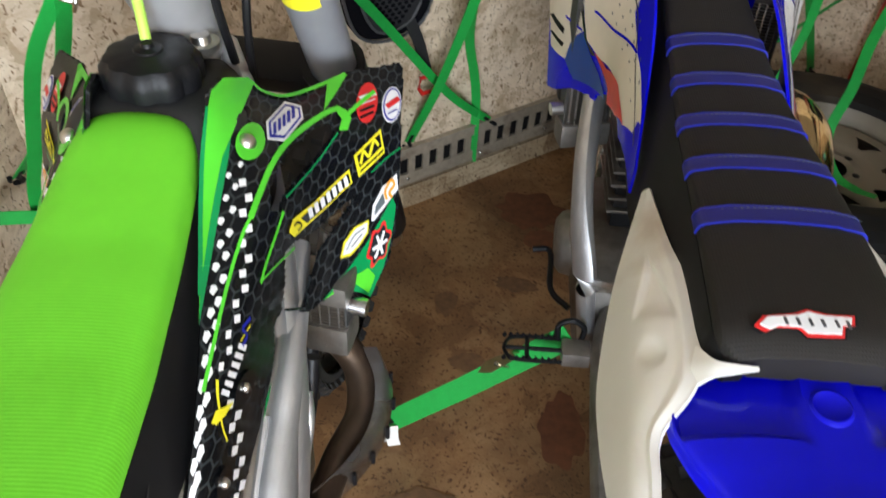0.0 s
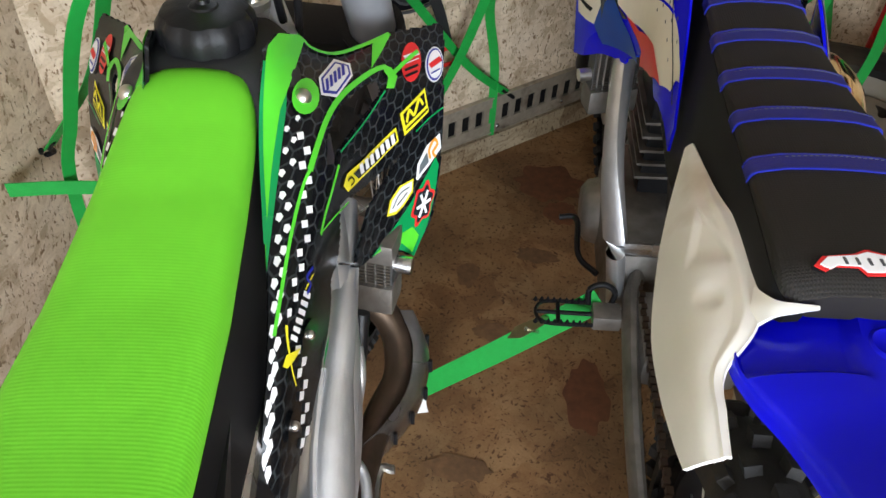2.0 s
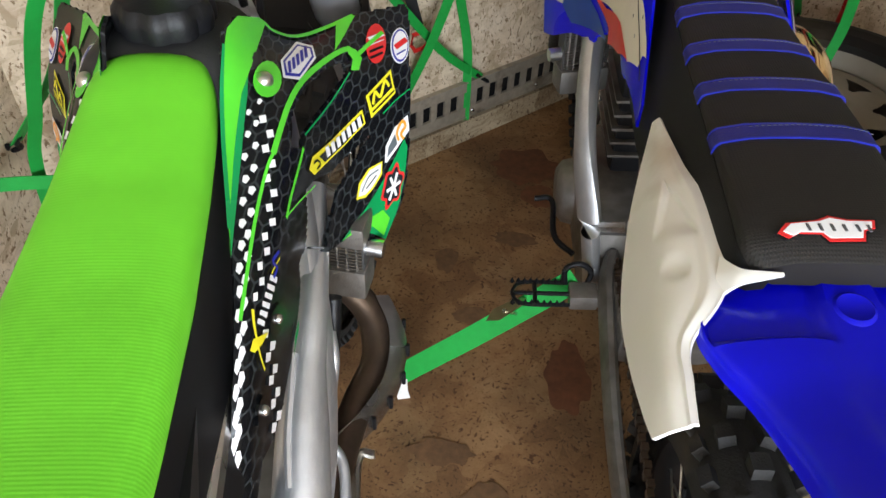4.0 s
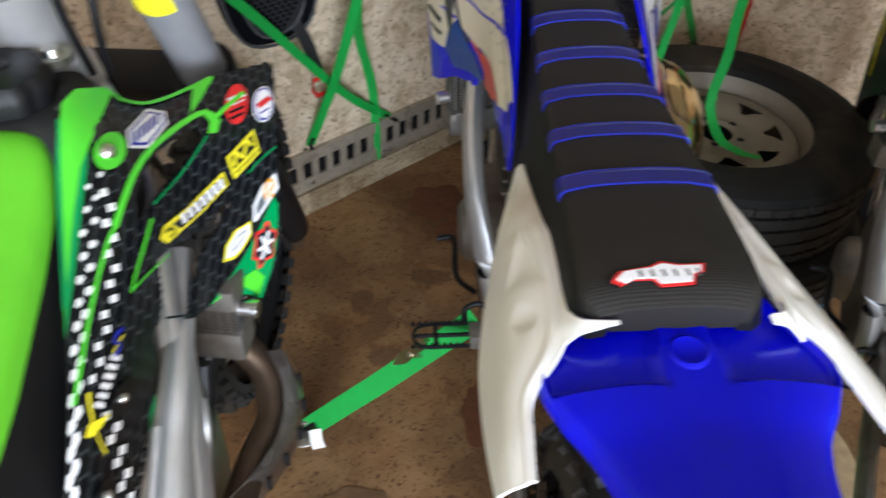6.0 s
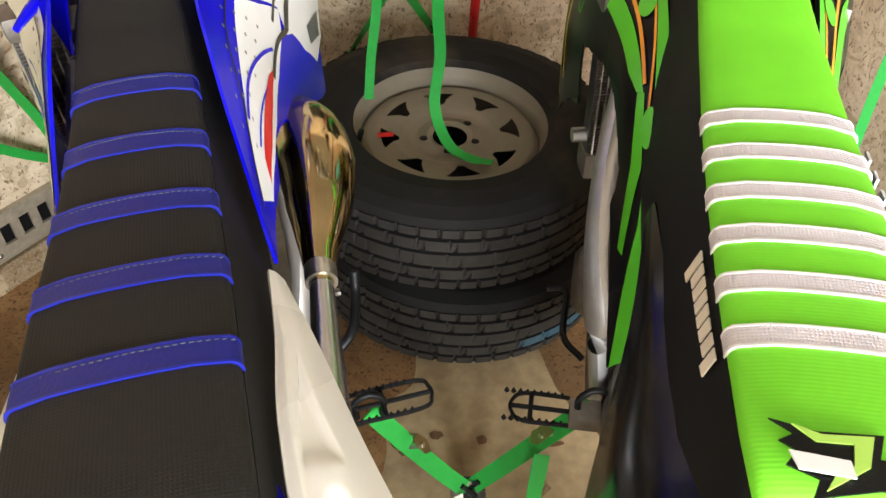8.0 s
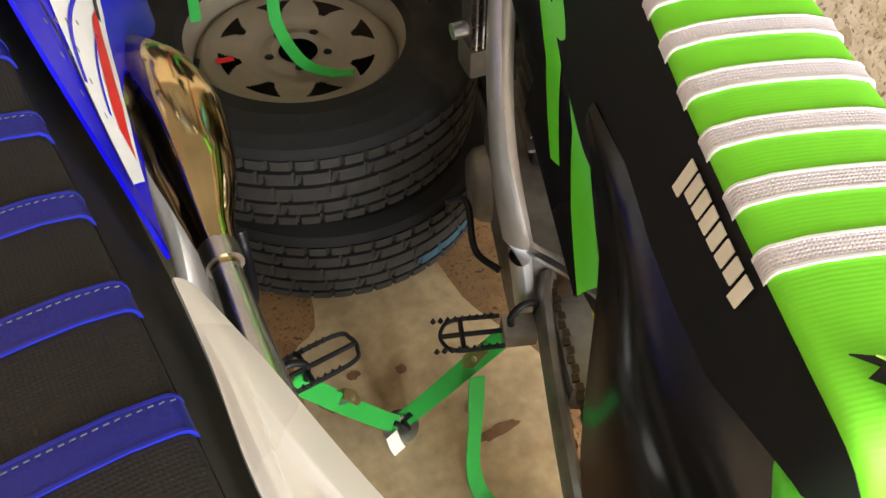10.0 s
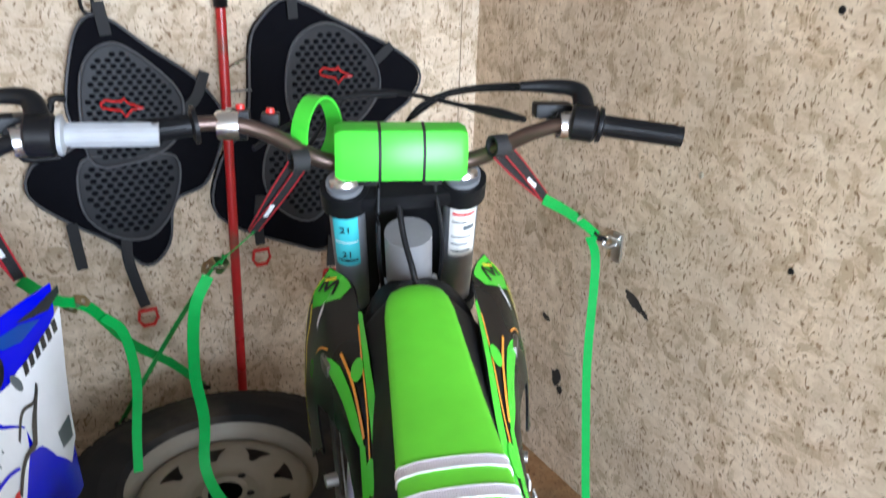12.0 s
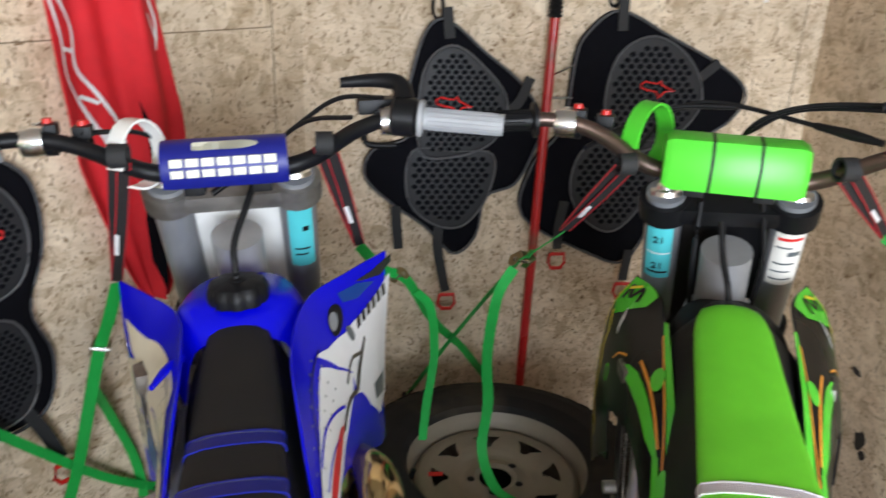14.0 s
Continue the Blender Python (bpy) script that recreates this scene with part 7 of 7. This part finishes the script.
# ---- blue and white bike ----
def blue_bike(m):
    bike = bike_common("motocross_bike", m, "blue and white motocross bike with black seat and blue ribs", FORK, BLACK, None, (0.248, 0.285))
    seat = bike_seat(bike, "blue", SEAT_BLACK, [(0.223 + 0.0935 * i, 0.024) for i in range(5)], BLUE_RIB, BLUE_EDGE)
    yl, wl_, zl = seat_line("blue")
    # stitching on each rib
    for i in range(5):
        y0 = 0.223 + 0.0935 * i + 0.0195
        st = bmesh.new()
        w = interp(y0, yl, wl_)
        for k in range(26):
            x = (-0.9 + 1.8 * k / 25) * w
            z = interp(y0, yl, zl) + float(np.interp(abs(x) / w, [0, 0.5, 0.8, 0.93, 1], [0.005, 0.003, -0.001, -0.006, -0.02])) + 0.0032
            bmesh.ops.create_cube(st, size=1, matrix=Matrix.Translation((x, y0, z)) @ Matrix.Diagonal((0.003, 0.0008, 0.0006, 1)))
        tagged(part("stitching", st, GREY_LINE, seat, smooth=False), kind="stuff")
    def patch(nm, pts, mt, h):
        bm = bmesh.new()
        v = [bm.verts.new((x, y, interp(y, yl, zl) + 0.004 + h)) for x, y in pts]
        f = bm.faces.new(v)
        r = bmesh.ops.extrude_face_region(bm, geom=[f])
        for q in r["geom"]:
            if isinstance(q, bmesh.types.BMVert):
                q.co.z += 0.0014
        return part(nm, bm, mt, seat)
    ol = [(-0.044, 0.096), (-0.036, 0.1035), (-0.010, 0.107), (0.0, 0.111), (0.014, 0.108), (0.036, 0.108), (0.034, 0.101), (0.026, 0.099), (0.024, 0.092), (-0.004, 0.091), (-0.010, 0.096), (-0.028, 0.096), (-0.036, 0.0925)]
    patch("badge_back", [((x - 0.004) * 1.12 - 0.012, 0.1 + (y - 0.1) * 1.5 - 0.008) for x, y in ol], BLACK, 0.0)
    patch("badge_red", [((x - 0.004) * 1.05 - 0.012, 0.1 + (y - 0.1) * 1.35 - 0.008) for x, y in ol], RED_VINYL, 0.0008)
    patch("badge_white", [((x - 0.004) * 0.95 - 0.012, 0.1 + (y - 0.1) * 1.05 - 0.008) for x, y in ol], WHITE_DECAL, 0.0016)
    for x in (-0.038, -0.028, -0.018, -0.008, 0.003, 0.012):
        patch("badge_bar", [(x, 0.0955), (x + 0.0022, 0.0955), (x + 0.0035, 0.0885), (x + 0.0013, 0.0885)], PIPING, 0.0026)
    handlebar(bike, BLACK, GREY_RUBBER, BLUE).matrix_basis = Matrix.Diagonal((1.05, 1, 1, 1))
    bar_pad(bike, mat("navy_pad_cover", (0.007, 0.011, 0.20), 0.45, var=0.1), 0.97, 1.232, 0.096, 0.042, 0, "round")
    for k, (zz, hh) in enumerate(((1.246, 0.013), (1.229, 0.012))):
        for i in range(7):
            x = -0.081 + 0.0235 * i
            y = 0.97 - math.sqrt(max(0.0, 0.0425 ** 2 - (zz - 1.232) ** 2))
            b2 = box(x, x + 0.019, y - 0.0012, y + 0.002, zz - hh / 2, zz + hh / 2, 0.0008)
            part("pad_print", b2, mat("cream_pad_print", (0.75, 0.74, 0.60), 0.5), bike)
    pm = bmesh.new()
    for k in range(24):
        a = 2 * math.pi * k / 24
        phi = 0.62 - 0.27 * math.sin(a) * (1 + 0.3 * math.cos(2 * a))
        pm.verts.new((-0.004 + 0.050 * math.cos(a) * (1 + 0.15 * math.cos(3 * a)), 0.97 - 0.0445 * math.sin(phi), 1.232 + 0.0445 * math.cos(phi)))
    pm.faces.new(pm.verts)
    bmesh.ops.solidify(pm, geom=list(pm.faces), thickness=0.001)
    part("pad_emblem", pm, mat("cream_pad_print", (0.75, 0.74, 0.60), 0.5), bike)
    plate_loop(bike, WHITE, -0.135, 0.99, 1.245)
    rear_fender(bike, BLUE, wide=0.116)
    front_fender(bike, BLUE)
    front_plate(bike, WHITE)
    for s in (-1, 1):
        if s < 0:
            bent = [[(x - 0.030 * (0, 0.35, 0.8, 1)[j] * min(1.0, i / 2), y, z - 0.012 * i / 5) for j, (x, y, z) in enumerate(row)] for i, row in enumerate(SHROUD_BLUE)]
        else:
            bent = [[(x + 0.045 * (1, 0.5, 0.1, 0)[j] * max(0.0, (i - 2) / 3), y, z) for j, (x, y, z) in enumerate(row)] for i, row in enumerate(SHROUD_BLUE)]
        S = surface(mirror(bent, s))
        out = (s, -0.3, 0.4)

        def open_(u, v):
            return v < interp(u, [0, 0.05, 0.18, 0.23, 0.45, 0.5], [0.5, 0.55, 0.83, 0.70, 0.95, 1.1])
        sh = part("radiator_shroud", shell(S, 120, 68, 0.004, open_, out), BLUE, bike, "blue shroud with white, red and teal graphics")
        D = lambda nm, o, mt, lift=0.0012: decal(nm, S, o, out, mt, sh, lift)
        L = lambda nm, pts, w, mt, lift=0.0018: line_decal(nm, S, pts, w, out, mt, sh, lift)
        face = WHITE_DECAL
        if s < 0:
            # left side's white fields, tinted cream for the warm light on them
            D("white_field", [(0.666, 0.356), (0.585, 0.583), (0.542, 0.688), (0.447, 0.721), (0.272, 0.624), (0.210, 0.608), (0.147, 0.595), (0.084, 0.278), (0.083, 0.131), (0.061, -0.031), (0.118, 0.099), (0.211, 0.208), (0.294, 0.215), (0.458, 0.158)], WARM_LIT_DECAL, 0.0012)
            D("white_front", [(0.957, 0.205), (0.687, 0.228), (0.453, 0.147), (0.342, 0.086), (0.319, 0.221), (0.488, 0.401), (0.688, 0.429), (0.849, 0.327)], WARM_LIT_DECAL, 0.001)
            D("red_wedge", [(0.482, 0.712), (0.384, 0.708), (0.251, 0.582), (0.197, 0.591), (0.144, 0.579), (0.225, 0.772), (0.346, 0.899), (0.343, 0.792), (0.414, 0.757)], RED_VINYL, 0.0022)
            D("white_upper", [(1.000, 0.432), (0.993, 0.635), (0.935, 0.795), (0.709, 0.845), (0.659, 0.737), (0.568, 0.650), (0.613, 0.569), (0.703, 0.369)], WARM_LIT_DECAL, 0.0012)
            D("dark_stripe", [(0.980, 0.645), (0.898, 0.641), (0.733, 0.694), (0.740, 0.724)], BLACK, 0.002)
            D("dark_stripe", [(0.952, 0.725), (0.900, 0.723), (0.726, 0.767), (0.747, 0.786)], BLACK, 0.002)
            D("dark_edge", [(0.699, 0.368), (0.666, 0.356), (0.585, 0.583), (0.538, 0.691), (0.472, 0.727), (0.501, 0.744), (0.561, 0.680), (0.613, 0.569)], GRAPHITE, 0.0018)
            D("teal_field", [(0.709, 0.848), (0.654, 0.738), (0.573, 0.663), (0.508, 0.750), (0.444, 0.807), (0.367, 0.911), (0.514, 0.932), (0.623, 0.944)], mat("teal_weave_vinyl", (0.004, 0.05, 0.28), 0.3), 0.0014)
            L("blue_slash", [(0.525, 0.512), (0.379, 0.457), (0.217, 0.208)], 0.004, BLUE, 0.0022)
            L("blue_slash", [(0.736, 0.632), (0.653, 0.651), (0.584, 0.656)], 0.004, BLUE, 0.0022)
        else:
            D("white_field", [(0.415, 0.245), (0.483, 0.391), (0.560, 0.506), (0.521, 0.594), (0.419, 0.675), (0.292, 0.708), (0.191, 0.675), (0.097, 0.562), (0.063, 0.236), (0.129, 0.245), (0.210, 0.266), (0.310, 0.266)], face)
            D("white_upper", [(0.430, 0.188), (0.497, 0.259), (0.615, 0.304), (0.765, 0.269), (0.932, 0.218), (1.033, 0.151), (1.045, 0.357), (1.045, 0.584), (1.045, 0.772), (0.825, 0.847), (0.681, 0.764), (0.599, 0.646), (0.555, 0.618), (0.627, 0.540), (0.705, 0.423), (0.604, 0.473), (0.558, 0.490), (0.491, 0.380)], face)
            L("blue_slash", [(0.18, 0.27), (0.26, 0.33), (0.36, 0.46), (0.44, 0.56)], 0.005, BLUE, 0.0022)
            L("blue_slash", [(0.16, 0.40), (0.24, 0.47), (0.32, 0.56)], 0.003, BLUE, 0.0022)
            D("red_wedge", [(0.40, 0.61), (0.36, 0.565), (0.26, 0.52), (0.15, 0.45), (0.12, 0.53), (0.20, 0.61), (0.30, 0.63)], RED_VINYL, 0.0022)
            D("dark_field", [(0.809, 0.076), (0.904, 0.070), (1.027, 0.029), (1.032, 0.080), (0.962, 0.127), (0.843, 0.096)], GRAPHITE, 0.0018)
            D("teal_field", [(0.705, 0.085), (0.809, 0.092), (0.909, 0.142), (0.778, 0.176), (0.700, 0.152)], mat("teal_weave_vinyl", (0.004, 0.05, 0.28), 0.3), 0.0016)
            D("air_scoop", oval(0.615, 0.201, 0.045, 0.085, turn=0.6), BLACK, 0.002)
            D("air_scoop_lip", oval(0.599, 0.199, 0.026, 0.050, turn=0.6), mat("grey_vent", (0.25, 0.26, 0.28), 0.4), 0.003)
            D("round_emblem", oval(0.641, 0.328, 0.020, 0.048), GREY_LINE, 0.0024)
            D("print_block", [(0.712, 0.279), (0.742, 0.270), (0.721, 0.330), (0.690, 0.338)], GRAPHITE, 0.0024)
            D("print_block", [(0.757, 0.262), (0.788, 0.254), (0.768, 0.314), (0.736, 0.322)], GRAPHITE, 0.0024)
            D("print_block", [(0.805, 0.246), (0.839, 0.240), (0.822, 0.301), (0.785, 0.307)], GRAPHITE, 0.0024)
            D("print_block", [(0.856, 0.232), (0.891, 0.225), (0.882, 0.290), (0.841, 0.295)], GRAPHITE, 0.0024)
            D("print_block", [(0.907, 0.217), (0.941, 0.208), (0.944, 0.277), (0.902, 0.282)], GRAPHITE, 0.0024)
            D("print_block", [(0.956, 0.199), (0.988, 0.190), (1.002, 0.262), (0.962, 0.269)], GRAPHITE, 0.0024)
            D("blue_gap", [(0.688, 0.437), (0.723, 0.415), (0.572, 0.611), (0.532, 0.612), (0.588, 0.525)], GRAPHITE, 0.0024)
            D("print_frame", [(0.741, 0.675), (0.983, 0.653), (0.983, 0.754), (0.754, 0.757)], GREY_LINE, 0.0022)
            L("dark_crease", [(0.50, 0.50), (0.58, 0.44), (0.66, 0.46), (0.72, 0.40)], 0.006, GRAPHITE, 0.0022)
            L("dark_crease", [(0.38, 0.62), (0.48, 0.58), (0.56, 0.60)], 0.008, GRAPHITE, 0.0024)
        for i in range(7):
            for j in range(4):
                u, v = 0.15 + 0.042 * i + 0.02 * (j % 2), 0.16 + 0.085 * j
                if v < 0.30 + 0.65 * (u - 0.10):
                    D("perforation", oval(u, v, 0.004, 0.009), GREY_LINE, 0.0020)
        L("edge_line", [(0.05, 0.18), (0.18, 0.24), (0.30, 0.18), (0.46, 0.20)], 0.0025, BLACK, 0.002)
        radiator(bike, s, 0.92, 0.60, 0.93, 0.085, 0.18)
        if s < 0:
            g = [[(0.102, 0.376, 0.886), (0.105, 0.379, 0.881), (0.108, 0.382, 0.874)], [(0.098, 0.263, 0.907), (0.122, 0.268, 0.890), (0.139, 0.276, 0.860)], [(0.092, 0.175, 0.925), (0.130, 0.190, 0.902), (0.156, 0.205, 0.850)],
                 [(0.100, 0.066, 0.932), (0.142, 0.085, 0.907), (0.172, 0.110, 0.846)], [(0.134, 0.014, 0.915), (0.157, 0.025, 0.902), (0.1755, 0.035, 0.857)], [(0.139, -0.025, 0.913), (0.160, -0.025, 0.906), (0.174, -0.028, 0.872)], [(0.142, -0.064, 0.912), (0.160, -0.066, 0.905), (0.172, -0.060, 0.882)]]
        else:
            g = [[(0.100, 0.380, 0.888), (0.106, 0.378, 0.884), (0.112, 0.372, 0.878)], [(0.097, 0.290, 0.905), (0.115, 0.290, 0.898), (0.130, 0.285, 0.883)], [(0.090, 0.190, 0.925), (0.120, 0.190, 0.915), (0.146, 0.190, 0.888)],
                 [(0.095, 0.085, 0.935), (0.130, 0.100, 0.920), (0.163, 0.110, 0.888)], [(0.128, 0.045, 0.915), (0.152, 0.050, 0.909), (0.178, 0.050, 0.884)], [(0.148, -0.015, 0.905), (0.167, -0.010, 0.901), (0.190, 0.0, 0.880)], [(0.162, -0.070, 0.902), (0.178, -0.065, 0.897), (0.195, -0.060, 0.880)]]
        g = mirror(g, s)
        P = surface(g)

        def dent(u, v, P=P, s=s):
            # a shallow pressed triangle and a round dimple
            q = P(u, v)
            f = (u - 0.20) / 0.20
            side = (0.24 * f - abs(v - 0.40)) / 0.07 if 0 < f < 1 else 0.0
            d = min(1.0, max(0.0, side), max(0.0, (1 - f) / 0.16)) * 0.006 + max(0.0, 1 - ((u - 0.465) / 0.03) ** 2 - ((v - 0.42) / 0.14) ** 2) * 0.004
            ridge = max(0.0, 1 - abs(v - 0.12) / 0.10) * min(1.0, max(0.0, (u - 0.1) / 0.1)) * 0.003
            return q - Vector((s * 0.6, 0, 0.7)) * (d - ridge)
        part("side_number_plate", shell(dent, 110, 48, 0.004, None, (s, 0, 0.5)), WHITE, bike, "cream white side panel with moulded hollow")
        arm = mirror([[(0.100, 0.095, 0.935), (0.106, 0.075, 0.931), (0.110, 0.055, 0.922)], [(0.090, 0.070, 0.946), (0.092, 0.064, 0.944), (0.095, 0.056, 0.939)], [(0.074, 0.0625, 0.951), (0.075, 0.059, 0.950), (0.077, 0.055, 0.948)], [(0.058, 0.0605, 0.952), (0.058, 0.059, 0.952), (0.058, 0.057, 0.951)]][:4 if s < 0 else 3], s)
        part("panel_arm", shell(surface(arm), 20, 10, 0.004), WHITE, bike)
    # tank cover
    tank_shroud_top(bike, BLUE, z=1.02, k=1.22)
    fuel_cap(bike, (0, 0.895, 1.028), 0.050, BLACK, [(0, 0, 0.045), (0.002, 0.02, 0.09), (0.03, 0.06, 0.15), (0.035, 0.09, 0.17), (0.0, 0.10, 0.165), (-0.03, 0.09, 0.15)], BLACK)
    part("clip_lever", tube([(-0.085, 0.80, 0.985), (-0.105, 0.77, 0.98), (-0.12, 0.735, 0.975)], [0.008, 0.007, 0.004], 8), BLUE, bike)
    # expansion pipe and silencer on the right
    part("expansion_pipe", tube([(0.06, 1.0, 0.62), (0.12, 0.92, 0.68), (0.155, 0.82, 0.735), (0.172, 0.745, 0.755), (0.176, 0.68, 0.758), (0.168, 0.60, 0.755), (0.155, 0.53, 0.752), (0.148, 0.47, 0.752)], [0.022, 0.030, 0.042, 0.053, 0.053, 0.042, 0.024, 0.014], 24), PIPE, bike)
    part("pipe_band", tube([(0.151, 0.50, 0.752), (0.149, 0.475, 0.752)], 0.019, 16, False), STEEL, bike)
    part("silencer", tube([(0.148, 0.47, 0.752), (0.140, 0.40, 0.750), (0.128, 0.30, 0.752), (0.115, 0.15, 0.765), (0.105, 0.0, 0.78)], [0.014, 0.016, 0.021, 0.030, 0.032], 18), ALU, bike)
    part("kick_starter", tube([(0.14, 0.60, 0.44), (0.185, 0.62, 0.47), (0.205, 0.68, 0.49), (0.21, 0.70, 0.52)], 0.008, 10), BLACK, bike)
    wrap_label(bike, 0.105, 0.75, 0.90, CYAN, -0.6, 0.75, [(0.55, 0.8, 0.62, 0.70, BLACK), (0.2, 0.8, 0.3, 0.33, BLACK), (0.2, 0.7, 0.2, 0.23, BLACK)])
    for pts in ([(0.20, 0.94, 1.30), (0.13, 1.02, 1.28), (0.05, 1.06, 1.22)], [(0.25, 0.93, 1.33), (0.18, 0.99, 1.32), (0.10, 1.04, 1.26)], [(-0.20, 0.94, 1.30), (-0.12, 1.03, 1.27), (-0.04, 1.06, 1.18)]):
        cable(bike, pts, 0.004)
    return bike


POSE_OLD = pose(0.015, -0.10, 0, 0, 0, 9.5)
POSE_BLUE = pose(0.56, 0.54, 0, 0, -3, 2.9)
POSE_NEW = pose(0.972, 0.462, 0, 0, -3.9, -22.0)
green_old(POSE_OLD)
blue_bike(POSE_BLUE)
green_new(POSE_NEW)


def at_bike(m, p):
    return m @ Vector(p)


soft_loop(None, at_bike(POSE_NEW, (-0.175, 0.95, 1.255)), (1.075, 1.68, 1.045))
soft_loop(None, at_bike(POSE_NEW, (0.155, 0.95, 1.255)), (1.64, 1.50, 1.09))
soft_loop(None, at_bike(POSE_BLUE, (0.155, 0.95, 1.255)), (0.665, 1.70, 1.015))
soft_loop(None, at_bike(POSE_BLUE, (-0.155, 0.95, 1.255)), (0.20, 1.72, 0.94))
soft_loop(None, at_bike(POSE_OLD, (0.115, 0.90, 1.255)), (-0.17, 1.56, 0.825))
soft_loop(None, at_bike(POSE_OLD, (-0.165, 1.02, 1.255)), (-0.33, 1.00, 1.065))
for p in ((0.375, 1.085, 0.405), (0.70, 1.075, 0.40), (1.04, 1.015, 0.40)):
    lk = thing("shackle", Matrix.Translation(p), "black steel hook over the footpeg mount", "hook", "strap hooks")
    part("bow", tube([(-0.02, 0.0, -0.012), (-0.022, 0.004, 0.02), (0.0, 0.006, 0.034), (0.022, 0.004, 0.02), (0.02, 0, -0.012)], 0.0055, 10), BLACK, lk)
